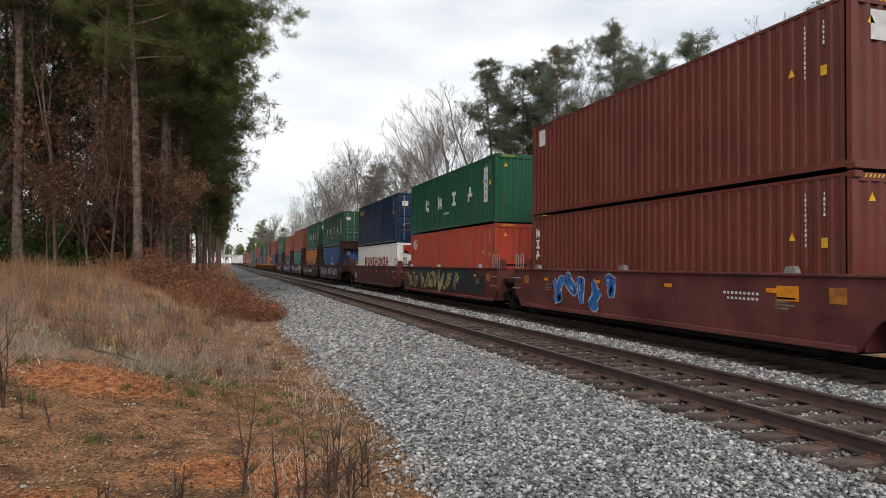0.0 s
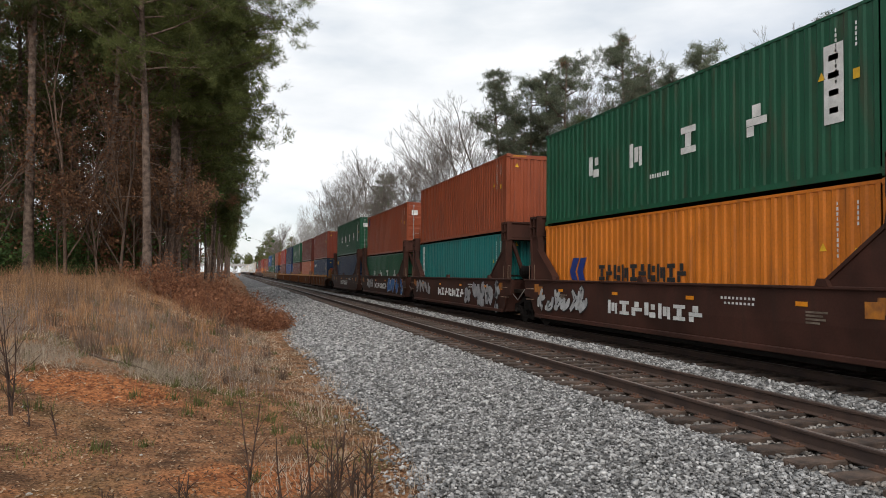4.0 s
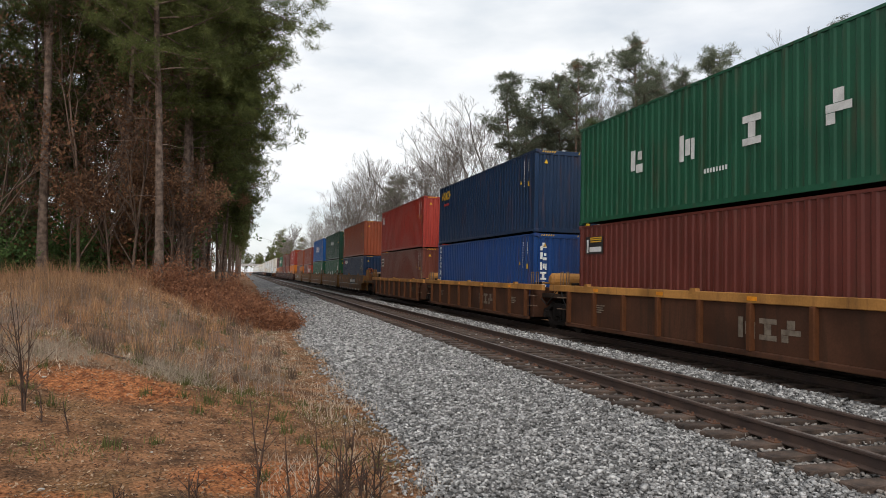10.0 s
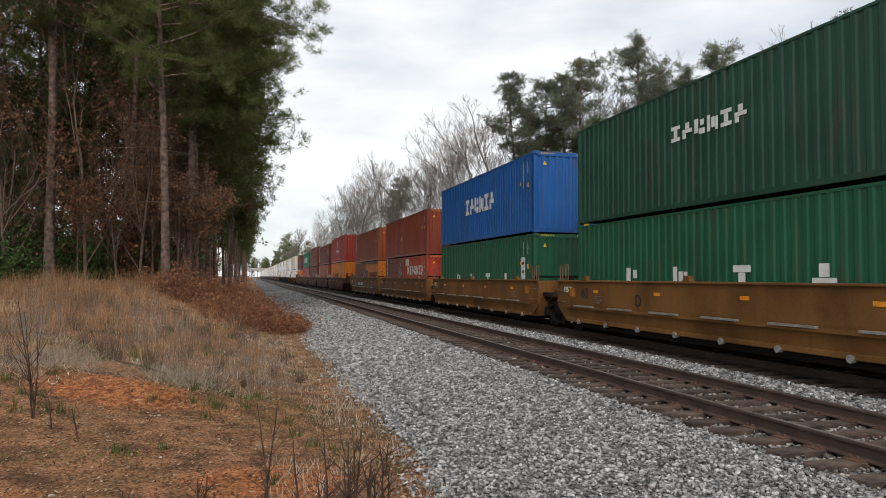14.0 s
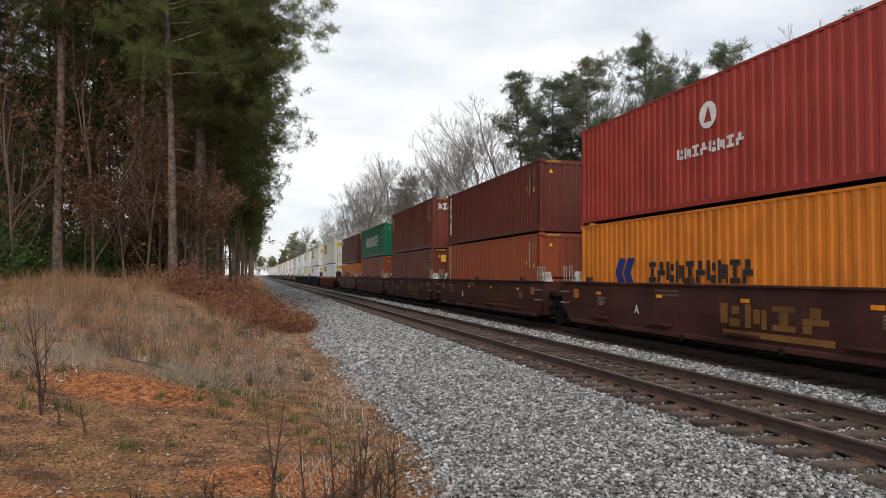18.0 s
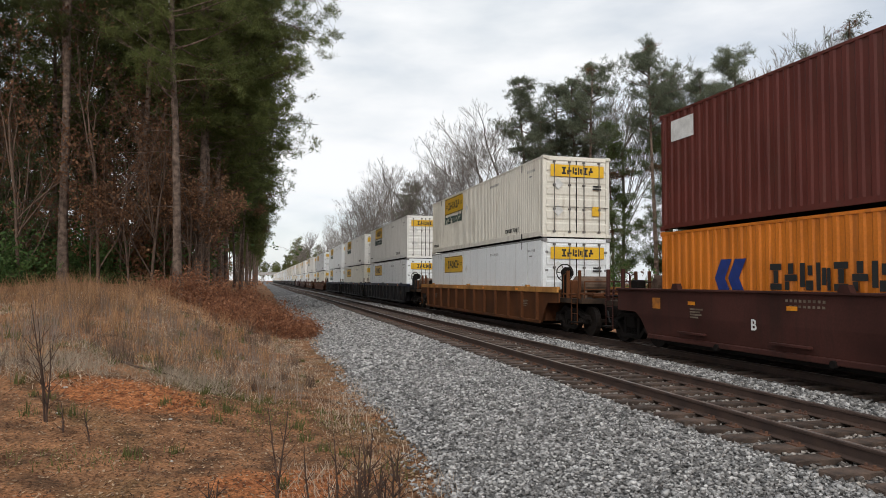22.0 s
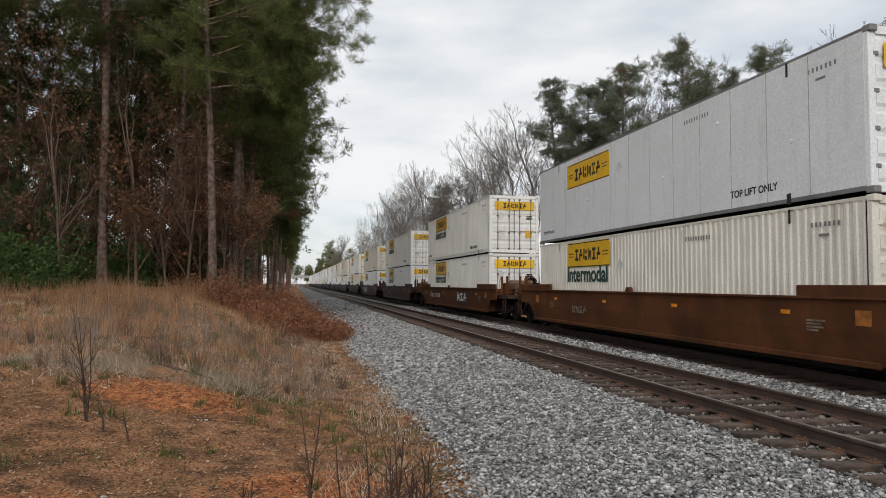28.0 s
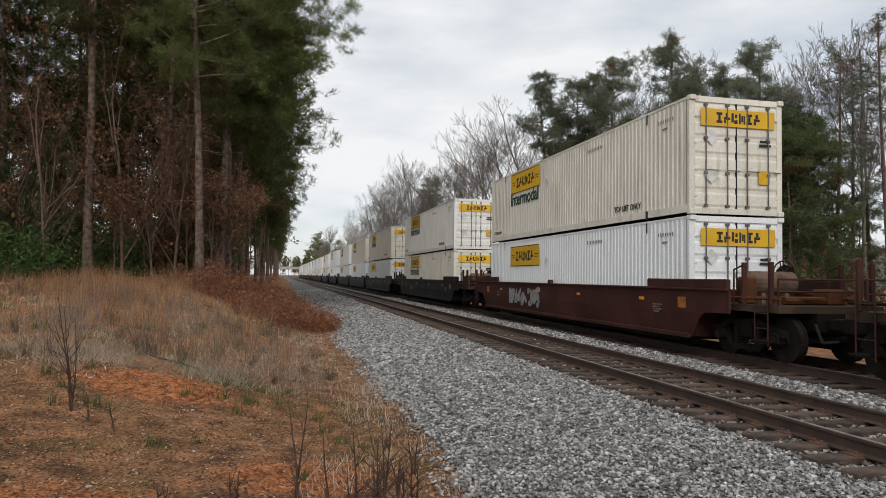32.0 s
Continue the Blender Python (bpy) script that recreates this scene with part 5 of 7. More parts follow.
U = dict(s0=8.7, s1=24.15, s2=39.55, s3=59.0, s4=74.4, s5=90.0, s6=105.35, s7=120.95, s8=140.7, s9=156.25, s10=172.1, s11=187.7, s12=203.2, s13=223.15, s14=238.75, s15=254.35, s16=269.7, s17=285.05,
         s18=305.15, s19=320.6, s20=336.1, s21=351.65, s22=367.2)
GL = lambda h: green_line_marks(L4, h)
stack(U["s0"], "maroon", "maroon", u_marks=[small_logo(M_WMARK), ("end", bars([(0, 0, 0.42, 0.5)]), M_WMARK, -0.6, HC - 0.5, "small square company sign")],
      l_marks=[column_name(M_WMARK, 3, 0.28, L4 - 0.45, 2.0), ("end", bars(name_bars(3, 1.0, 0.42)), M_WMARK, 0.1, 2.1, "maker's mark in plain block shapes")],
      u_label="weathered maroon shipping container with a fluted side", l_label="dull maroon shipping container in the well")
stack(U["s1"], "green", "scarlet", h_up=H8, u_marks=GL(H8), l_marks=[big_name(3, 0.8, 0.5, M_WMARK, L4 - 0.95, 2.35)], u_label="dark green shipping container with large white marks", l_label="bright orange-red shipping container in the well")
stack(U["s2"], "navy", "white", "door", "door", h_low=H8, u_marks=[big_name(5, 1.5, 0.36, M_YMARK, L4 - 1.3, HC - 0.5), ("side", bars([(0, 0, 1.0, 0.14)]), M_RMARK, L4 - 1.4, HC - 0.95, "")],
      l_marks=[big_name(8, 6.6, 0.58, M_RMARK, 5.4, 1.50), ("side", bars([(0, 0, 0.62, 0.62)]), M_RMARK, 9.3, 1.52, "red square sign"), ("side", bars([(0, 0.02, 0.3, 0.4)]), M_UMARK, 9.3, 1.52, "blue shape in the red sign"), ("end", bars([(0, 0, 0.5, 0.5)]), M_RMARK, -0.6, 2.2, "red square sign")], u_label="navy blue shipping container with door end towards the camera", l_label="white shipping container with large red marks")
stack(U["s3"], "green", "azure", "door", "door", u_marks=GL(HC), l_marks=[big_name(5, 1.9, 0.42, M_WMARK, 6.0, 1.25), ("side", bars([(-0.3, 0, 0.5, 0.06), (0, 0.15, 1.0, 0.06), (0.3, 0.3, 0.6, 0.06)]), M_WMARK, 6.0, 1.65, "white company sign")],
      u_label="dark green shipping container with doors and white marks", l_label="bright blue shipping container in a bulkhead well")
stack(U["s4"], "green", "orange", "door", "plain", u_marks=GL(HC), l_marks=[("side", shared("chevron", lambda: Shape().prism([(-0.5, -0.4), (-0.15, -0.4), (-0.38, 0.0), (-0.15, 0.4), (-0.5, 0.4), (-0.72, 0.0)], 0, 0.004, "z").prism([(-0.05, -0.4), (0.3, -0.4), (0.07, 0.0), (0.3, 0.4), (-0.05, 0.4), (-0.27, 0.0)], 0, 0.004, "z").mesh("chevron")), M_UMARK, 9.8, 1.45, "dark blue angular company sign"), big_name(10, 3.9, 0.42, M_BMARK, 6.9, 1.42)],
      u_label="green shipping container with doors and large white marks", l_label="bright orange shipping container in a bulkhead well")
stack(U["s5"], "orangebrown", "teal", l_marks=[("side", bars([(0, 0, 0.34, 1.5)]), M_WMARK, L4 - 0.8, 2.0, "white vertical panel"), ("side", bars([(0, 0.3, 0.14, 0.2), (0, 0, 0.14, 0.2), (0, -0.3, 0.14, 0.2), (0, -0.58, 0.14, 0.2)]), M_BMARK, L4 - 0.8, 2.0, "")],
      u_label="orange-brown shipping container with a fluted end", l_label="teal shipping container in a bulkhead well")
stack(U["s6"], "orangebrown", "green", "door", "plain", h_low=H8, u_marks=[small_logo(M_UMARK)], l_marks=[big_name(4, 8.4, 0.62, M_WMARK, 6.1, 1.25)], u_label="orange-brown shipping container with white stickers on its doors", l_label="green shipping container with large white marks in the well")
stack(U["s7"], "green", "navy", "door", "plain", u_marks=GL(HC), l_marks=[big_name(4, 0.9, 0.3, M_YMARK, L4 - 0.9, 2.3)], u_label="green shipping container with doors and white panels", l_label="navy blue shipping container in a bulkhead well")
stack(U["s8"], "rustred", "navy", u_marks=[small_logo(M_UMARK, 0.46, 0.6)], l_marks=[big_name(5, 1.6, 0.34, M_WMARK, 10.35, 2.2), big_name(2, 0.55, 0.34, M_RMARK, 11.5, 2.2)], u_label="brick red shipping container with yellow stickers", l_label="navy blue shipping container with a white name mark")
stack(U["s9"], "darkmaroon", "salmon", u_marks=[column_name(M_WMARK, 3, 0.34, L4 - 0.55, HC - 0.8), ("end", bars(name_bars(3, 0.8, 0.36)), M_WMARK, -0.5, HC - 0.5, "maker's mark in plain block shapes")], l_marks=[column_name(M_WMARK, 6, 0.24, L4 - 0.55, 1.85)],
      u_label="dark maroon shipping container with a white name mark", l_label="faded salmon shipping container on the car")
stack(U["s10"], "green", "darkmaroon", u_marks=GL(HC), l_marks=[("side", bars([(0, 0, 1.0, 0.5)]), M_BMARK, L4 - 0.9, 2.3, "black square sign"), ("side", bars([(0.08, -0.12, 0.68, 0.14), (-0.38, -0.02, 0.1, 0.38)]), M_WMARK, L4 - 0.9, 2.3, "white shapes on a black sign"), ("side", bars([(0.1, 0.1, 0.62, 0.03), (0.1, 0.16, 0.66, 0.03), (0.1, 0.21, 0.7, 0.03)]), M_YMARK, L4 - 0.9, 2.3, "yellow stripes on a black sign")],
      u_label="dark green shipping container with large white marks", l_label="dark maroon shipping container with a black sign")
stack(U["s11"], "navy", "blue", u_marks=[big_name(5, 1.5, 0.4, M_YMARK, L4 - 1.2, HC - 0.5), ("side", bars([(0, 0, 0.9, 0.12)]), M_RMARK, L4 - 1.3, HC - 0.95, "")], l_marks=[column_name(M_WMARK, 6, 0.3, L4 - 0.45, 1.7), ("end", column_name(M_WMARK, 5, 0.27, 0, 0)[1], M_WMARK, -0.85, 1.75, "column of plain block shapes")],
      u_label="navy shipping container with an orange name mark", l_label="royal blue shipping container with white column lettering")
stack(U["s12"], "red", "brown", u_marks=[big_name(3, 0.8, 0.5, M_WMARK, L4 - 0.75, HC - 0.65)], l_marks=[("side", bars([(0, 0, 0.9, 0.55)]), M_WMARK, L4 - 0.75, 2.2, "white square sign"), ("side", bars([(0, 0.1, 0.6, 0.12), (0, -0.12, 0.7, 0.16)]), M_BMARK, L4 - 0.75, 2.2, "")],
      u_label="bright red shipping container with yellow stickers", l_label="brown shipping container with a white sign")
stack(U["s13"], "orangebrown", "navy", u_marks=[column_name(M_WMARK, 6, 0.26, L4 - 0.55, HC - 0.95)], l_marks=[big_name(5, 1.7, 0.36, M_WMARK, L4 - 2.3, 2.45), big_name(2, 0.6, 0.36, M_RMARK, L4 - 0.9, 2.45)], u_label="faded orange-brown shipping container with a fluted end", l_label="navy shipping container with a white and red mark")
stack(U["s14"], "darkgreen", "green", u_marks=[big_name(6, 2.7, 0.36, M_WMARK, 6.0, HC * 0.62)], l_marks=GL(2.6), u_label="dark green shipping container with a white name mark", l_label="green shipping container with large white marks")
stack(U["s15"], "azure", "green", u_marks=[big_name(6, 4.0, 0.7, M_WMARK, 6.1, HC * 0.55)], l_marks=GL(2.4), u_label="bright blue shipping container with white letters", l_label="green shipping container in an ochre well car")
container(U["s16"], LOW + H8 + SEAM, L4, H8, W4, "rustred", "dull brick red shipping container", "plain", [("side", bars([(0, 0, 0.18, 0.22)]), M_WMARK, L4 * 0.55, 1.2, "")] + iso_marks(L4, H8))
container(U["s16"], LOW, 6.058, H8, W4, "scarlet", "short orange-red shipping container with white marks", "plain", [big_name(7, 4.2, 0.55, M_WMARK, 2.9, 1.75), ("side", bars([(0, 0, 1.0, 0.42)]), M_WMARK, 5.0, 2.25, "white sign"), ("side", triangle_mesh(), M_GMARK, 5.4, 1.7, "green triangle")] + iso_marks(6.058, H8))
container(U["s16"] + 6.11, LOW, 6.058, H8, W4, "brown", "short brown shipping container beside another", "plain", [column_name(M_WMARK, 6, 0.24, 5.5, 1.75)] + iso_marks(6.058, H8))
container(U["s17"], LOW + H8 + SEAM, L4, H8, W4, "orangebrown", "faded orange-brown shipping container with a fluted end", "plain", [column_name(M_WMARK, 6, 0.26, L4 - 0.55, HC - 0.95)] + iso_marks(L4, H8))
_open_top = container(U["s17"], LOW, 6.058, H8, W4, "orange", "short bright orange shipping container with blue marks", "plain", [("side", MESHES["chevron"], M_UMARK, 5.2, 1.5, "dark blue angular company sign"), big_name(10, 3.6, 0.45, M_BMARK, 2.4, 1.5)] + iso_marks(6.058, H8))
_sag = [(-1.236, H8 - 0.02)] + [(-1.236 + 2.472 * k / 12, H8 + 0.012 - 0.006 * math.cos(k)) for k in range(13)] + [(1.236, H8 - 0.02)]
part("tarpaulin", Shape().prism(_sag, 0.1, 5.95, "y").prism([(0.1, H8 - 0.13)] + [(0.1 + 5.85 * k / 20, H8 - 0.10 - 0.05 * (k % 3)) for k in range(1, 21)] + [(5.95, H8 + 0.0), (0.1, H8 + 0.0)], -1.243, -1.232, "x"), surface("grey_tarpaulin", (0.16, 0.19, 0.22), (0.09, 0.11, 0.13), rough=0.7, scale=4), _open_top, "slate-grey tarpaulin over the open top")
container(U["s17"] + 6.11, LOW, 6.058, H8, W4, "brown", "short dark brown shipping container beside an orange one", "plain", iso_marks(6.058, H8))
CHEVRON_MARKS = [("side", MESHES["chevron"], M_UMARK, 9.4, 1.45, "dark blue angular company sign"), big_name(10, 3.9, 0.50, M_BMARK, 6.5, 1.47)]
stack(U["s18"], "red", "orange", u_marks=[big_name(8, 2.4, 0.26, M_WMARK, 6.0, HC * 0.45), ("side", disc_mesh(0.3), M_WMARK, 6.0, HC * 0.70, "white round company sign"), ("side", shared("sail", lambda: Shape().prism([(-0.14, -0.16), (0.14, -0.16), (0.02, 0.2)], 0.005, 0.008, "z").mesh("sail")), PAINT["red"], 6.0, HC * 0.70, "red sail shape")], l_marks=CHEVRON_MARKS, u_label="red shipping container with a white sail mark", l_label="bright orange shipping container with dark blue marks")
stack(U["s19"], "darkmaroon", "orangebrown", h_up=H8, u_marks=[("side", bars([(0, 0, 0.34, 1.9)]), M_WMARK, L4 - 0.6, 1.45, "white vertical panel"), ("side", bars(code_column(3, 0.3, 1.6)), M_BMARK, L4 - 0.6, 1.45, "")], l_marks=[column_name(M_WMARK, 6, 0.24, L4 - 0.55, 2.0)], u_label="dark maroon shipping container with a white upright panel", l_label="orange-brown shipping container in a dark well car")
stack(U["s20"], "maroon", "maroon", u_marks=[column_name(M_WMARK, 3, 0.24, L4 - 0.55, HC - 0.8), ("end", bars(name_bars(3, 0.8, 0.36)), M_WMARK, -0.5, HC - 0.5, "maker's mark in plain block shapes")], l_marks=[("end", bars([(0, 0, 0.3, 0.4)]), M_YMARK, -0.55, 2.35, "yellow sticker")], u_label="maroon shipping container with a white mark on its end", l_label="dull maroon shipping container in a dark well car")
stack(U["s21"], "evergreen", "orangebrown", h_up=H8, u_marks=[big_name(9, 6.6, 0.85, M_WMARK, 6.0, 1.32), ("end", disc_mesh(), M_WMARK, 0.0, 1.75, "white round star sign"), ("end", shared("star", lambda: Shape().prism([((0.2 if k % 2 else 0.07) * math.cos(0.3927 * k), (0.2 if k % 2 else 0.07) * math.sin(0.3927 * k)) for k in range(16)], 0.005, 0.008, "z").mesh("star")), M_GMARK, 0.0, 1.75, "green star")], l_marks=[column_name(M_WMARK, 6, 0.24, L4 - 0.55, 2.0)], u_label="bright green shipping container with large white marks", l_label="orange-brown shipping container with yellow stickers")
stack(U["s22"], "darkmaroon", "orange", h_low=H8, u_marks=[("side", bars([(0, 0, 0.9, 0.5)]), M_WMARK, L4 - 0.9, HC - 0.5, "white square sign")], l_marks=CHEVRON_MARKS, u_label="dark maroon shipping container with a white sign", l_label="bright orange shipping container with dark blue marks")

# the white 53-foot containers: distance, upper and lower finish, upper and lower wall
JB = [(386.75, "cream", "cleanwhite", "ribbed", "plate", 0), (410.15, "white", "cleanwhite", "ribbed", "plate", 0), (430.0, "white", "cream", "ribbed", "ribbed", 0), (449.5, "cleanwhite", "cleanwhite", "ribbed", "ribbed", 1),
      (473.3, "cleanwhite", "cream", "plate", "ribbed", 0), (496.8, "white", "white", "ribbed", "ribbed", 1), (520.65, "white", "cleanwhite", "ribbed", "ribbed", 1), (544.5, "cream", "cleanwhite", "ribbed", "ribbed", 0), (567.95, "white", "cream", "ribbed", "ribbed", 1)]
_u, _step = 591.3, [19.6, 19.6, 23.4, 23.4, 23.5, 19.6, 19.6, 23.4, 23.4, 19.6, 19.6, 23.4, 23.4, 23.4, 23.4]
_r = random.Random(11)
for _s in _step:
    JB.append((_u, _r.choice(("white", "cream", "cleanwhite")), _r.choice(("white", "cream", "cleanwhite")), "ribbed", _r.choice(("ribbed", "plate")), 0))
    _u += _s
for u, up, lo, up_style, lo_style, both in JB:
    near = u < 610
    tone = {"cream": "dirty off-white", "white": "white", "cleanwhite": "clean white"}
    container(u, LOW, LJ, 2.896, WJ, lo, "%s long container with a yellow panel in the well" % tone[lo], "door", panel_marks(LJ, 2.896, both == 1 or u in (473.3,), True)[:(99 if near else 2)], lo_style, "greyrail" if lo_style == "plate" else None, detail=near)
    container(u, LOW + 2.896 + SEAM, LJ, 2.896, WJ, up, "%s long container with yellow panels stacked on top" % tone[up], "door", panel_marks(LJ, 2.896, up_style != "plate", True)[:(99 if near else 3)], up_style, "greyrail" if up_style == "plate" else None, detail=near)


def pack(keys, style, mat, label, trim=None, extra=None):
    us = [U[k] for k in keys]
    for i, u in enumerate(us):
        gap = (us[i + 1] - u - L4) if i + 1 < len(us) else 3.3
        before = (u - us[i - 1] - L4) if i else 3.3
        c = well_car(u, L4, style, mat, label, i == 0, i == len(us) - 1, before, gap, trim, (extra or {}).get(keys[i], ()))
        CARS[keys[i]] = c


CARS = {}
name = lambda n, w, h: bars(name_bars(n, w, h))
SMALL = bars([(k * 0.11 - 0.5, 0.06, 0.06, 0.05) for k in range(9)] + [(k * 0.11 - 0.4, -0.04, 0.06, 0.045) for k in range(8)])
pack(["s0", "s1", "s2"], "deep", CAR["maroon"], "maroon steel well car with graffiti on its side", extra={"s0": [(SMALL, M_WMARK, 2.2, 1.1, ""), (bars([(0, 0, 0.5, 0.26)]), M_REFL, 1.1, 1.2, "orange plate")], "s2": [(words("40", 0.62), M_WMARK, L4 - 0.4, 0.85, "white number 40")]})
pack(["s3", "s4", "s5", "s6", "s7"], "bulk", CAR["brown"], "dark brown bulkhead well car with white lettering", extra={k: [(name(7, 3.9, 0.34), M_WMARK, 6.0, 0.88, "company name in plain block shapes"), (SMALL, M_WMARK, 3.0, 1.2, "")] for k in ("s4", "s5", "s6", "s7")})
pack(["s8", "s9", "s10", "s11", "s12"], "ribbed", CAR["dirtyyellow"], "dirty yellow ribbed well car", extra={k: [(name(3, 1.7, 0.40), M_FADED, 4.15, 0.8, "company name in plain block shapes")] for k in ("s8", "s9", "s10", "s11")}, trim=CAR["chord"])
PLATE = bars([(0, 0, 3.0, 0.42)])
pack(["s13", "s14", "s15", "s16", "s17"], "ledge", CAR["yellow"], "ochre yellow well car with a ledge along its side",
     extra={k: [(words("40", 0.44), M_BMARK, L4 - 0.9, 1.2, "black number 40"), (words(w, 0.40), M_BMARK, {"A": 6.6, "B": 5.5}.get(w, 8.4), 1.08, "black car letter"), (words("125 T", 0.22), M_WMARK, L4 + 0.2, 1.3, "white 125 T")] for k, w in (("s13", "A"), ("s14", "D"), ("s15", "E"), ("s16", "C"), ("s17", "B"))})
for k in ("s13", "s17"):
    part("number_board", PLATE, M_BMARK, CARS[k], "black number board", at=Matrix.Translation((-1.476, 4.0 if k == "s13" else 7.1, 1.08)) @ SIDE)
    part("marking", bars([(1.35 * (x - 0.95), 0, 0.14, 0.22) for x in (0, 0.19, 0.38, 0.57, 0.95, 1.14, 1.33, 1.52, 1.71, 1.90)]), M_WMARK, CARS[k], "number in plain bars", at=Matrix.Translation((-1.481, 4.0 if k == "s13" else 7.1, 1.08)) @ SIDE)
pack(["s18", "s19", "s20", "s21", "s22"], "smooth", CAR["smooth"], "dark brown well car with faded lettering",
     extra={k: [(bars(name_bars(4, 3.0, 0.46) + [(0.1, -0.36, 2.9, 0.12)]), surf, 3.85, 0.92, "faded company name in plain block shapes"), (words(w, 0.3), M_WMARK, L4 - 3.6, 0.85, "white car letter"), (SMALL, M_FADED, L4 - 5.0, 1.3, "")] for k, w, surf in (("s18", "A", CAR["yellow"]), ("s19", "E", CAR["rust"]), ("s20", "D", CAR["yellow"]), ("s21", "C", CAR["rust"]), ("s22", "B", CAR["yellow"]))})
# the cars under the white containers
_kinds = {386.75: ("ribbed53", "rust", "chord"), 410.15: ("ribbed53", "black", "darkblue"), 430.0: ("ribbed53", "black", "darkblue"), 449.5: ("ribbed53", "black", "darkblue"), 473.3: ("deep53", "rust", None), 496.8: ("deep53", "rust", None), 520.65: ("deep53", "brown", None), 544.5: ("deep53", "smooth", None)}
for i, row in enumerate(JB):
    u = row[0]
    style, colour, trim = _kinds.get(u, ("deep53", "black", None))
    gap = JB[i + 1][0] - u - LJ if i + 1 < len(JB) else 7.2
    before = u - JB[i - 1][0] - LJ if i else 7.2
    c = well_car(u, LJ, style, CAR[colour], {"rust": "rust-brown long well car", "black": "black long well car with a dark blue chord", "brown": "dark brown long well car", "smooth": "nearly black long well car"}[colour],
                 before > 5, gap > 5, before, gap, CAR[trim] if trim else None,
                 [(name(4, 1.2, 0.24), M_FADED, LJ - 4.2, 0.85, "company name in plain block shapes")] if u > 400 and u < 600 and u != 496.8 else ())
    CARS[u] = c
part("marking", bars([(1.5 * (x - 0.95), 0, 0.16, 0.26) for x in (0, 0.19, 0.38, 0.57, 0.95, 1.14, 1.33, 1.52, 1.71, 1.90)]), M_GUIDE, CARS[496.8], "number in plain bars", at=Matrix.Translation((-1.478, 12.6, 0.95)) @ SIDE)
part("number_board", bars([(0, 0, 2.7, 0.62)]), M_BMARK, CARS[496.8], "dark board with a company mark", at=Matrix.Translation((-1.476, 5.1, 0.95)) @ SIDE)
tagged(part("marking", bars(name_bars(3, 2.3, 0.44)), M_WMARK, CARS[496.8], "company mark in plain block shapes", at=Matrix.Translation((-1.481, 5.1, 0.95)) @ SIDE), kind="stuff")
graffiti(CARS["s0"], -1.476, 8.4, 0.93, 3.4, 0.85, G_BLUE, G_WHITE, 3, 5)
sprayed_ground(CARS["s1"], -1.4735, 6.2, 0.96, 11.4, 1.0, G_BLACK, 31, "sprayed black ground")
sprayed_ground(CARS["s1"], -1.4745, 7.2, 1.22, 8.6, 0.46, G_TEAL, 32, "sprayed dark teal band")
graffiti(CARS["s1"], -1.478, 7.6, 0.93, 8.4, 0.9, G_SAND, G_BLACK, 5, 8)
graffiti(CARS["s3"], -1.476, L4 - 2.6, 0.95, 4.6, 0.8, G_SILVER, G_BLACK, 8, 6)
graffiti(CARS["s3"], -1.476, L4 - 8.2, 0.95, 5.4, 0.7, G_WHITE, G_BLACK, 9, 7)
graffiti(CARS["s4"], -1.476, L4 - 1.6, 0.95, 3.2, 0.75, G_WHITE, G_BLACK, 12, 6)
graffiti(CARS["s5"], -1.476, 10.6, 1.0, 2.9, 0.62, G_SILVER, G_BLACK, 14, 5)
graffiti(CARS["s5"], -1.476, 1.9, 0.92, 4.3, 0.98, G_SILVER, G_BLACK, 15, 5)
graffiti(CARS["s6"], -1.476, 9.6, 1.0, 2.2, 0.7, G_SILVER, G_BLACK, 17, 4)
graffiti(CARS["s6"], -1.476, 1.8, 0.95, 4.2, 0.9, G_BLUE, G_WHITE, 18, 4)
graffiti(CARS[544.5], -1.476, LJ - 5.0, 0.95, 3.6, 0.7, G_SILVER, G_BLACK, 20, 5)



# ---- woods ----
def tri_cloud(tris):
    v = np.asarray(tris, dtype=np.float32).reshape(-1, 3)
    return v, np.arange(len(v), dtype=np.int32).reshape(-1, 3)


def needle_tufts(centres, size, per, rng, lift=0.35, thin=0.06):
    """Tufts of long needles: thin triangles that fan out of each centre."""
    c = np.repeat(np.asarray(centres), per, 0)
    n = len(c)
    c = c + rng.normal(scale=size * 0.26, size=(n, 3))
    d = rng.normal(size=(n, 3))
    d[:, 2] += lift
    d /= np.linalg.norm(d, axis=1)[:, None]
    side = np.cross(d, rng.normal(size=(n, 3)))
    side /= np.linalg.norm(side, axis=1)[:, None]
    ln = size * rng.uniform(0.6, 1.25, n)[:, None]
    w = size * thin
    return tri_cloud(np.stack([c - side * w, c + side * w, c + d * ln], 1))


def bent(p0, d, length, steps, wander, r, droop=0.0):
    pts, p, d = [Vector(p0)], Vector(p0), Vector(d).normalized()
    for _ in range(steps):
        d = (d + Vector((r.uniform(-1, 1), r.uniform(-1, 1), r.uniform(-1, 1))) * wander + Vector((0, 0, -droop))).normalized()
        p = p + d * (length / steps)
        pts.append(p.copy())
    return pts


def limb(shape, pts, r0, r1, n=5):
    m = len(pts) - 1
    for k in range(m):
        shape.tube(pts[k], pts[k + 1], r0 + (r1 - r0) * k / m, r0 + (r1 - r0) * (k + 1) / m, n, caps=False)


def quick_mesh(shape, name):
    me = bpy.data.meshes.new(name)
    me.from_pydata(shape.v, [], shape.f)
    me.polygons.foreach_set("use_smooth", [True] * len(me.polygons))
    return me


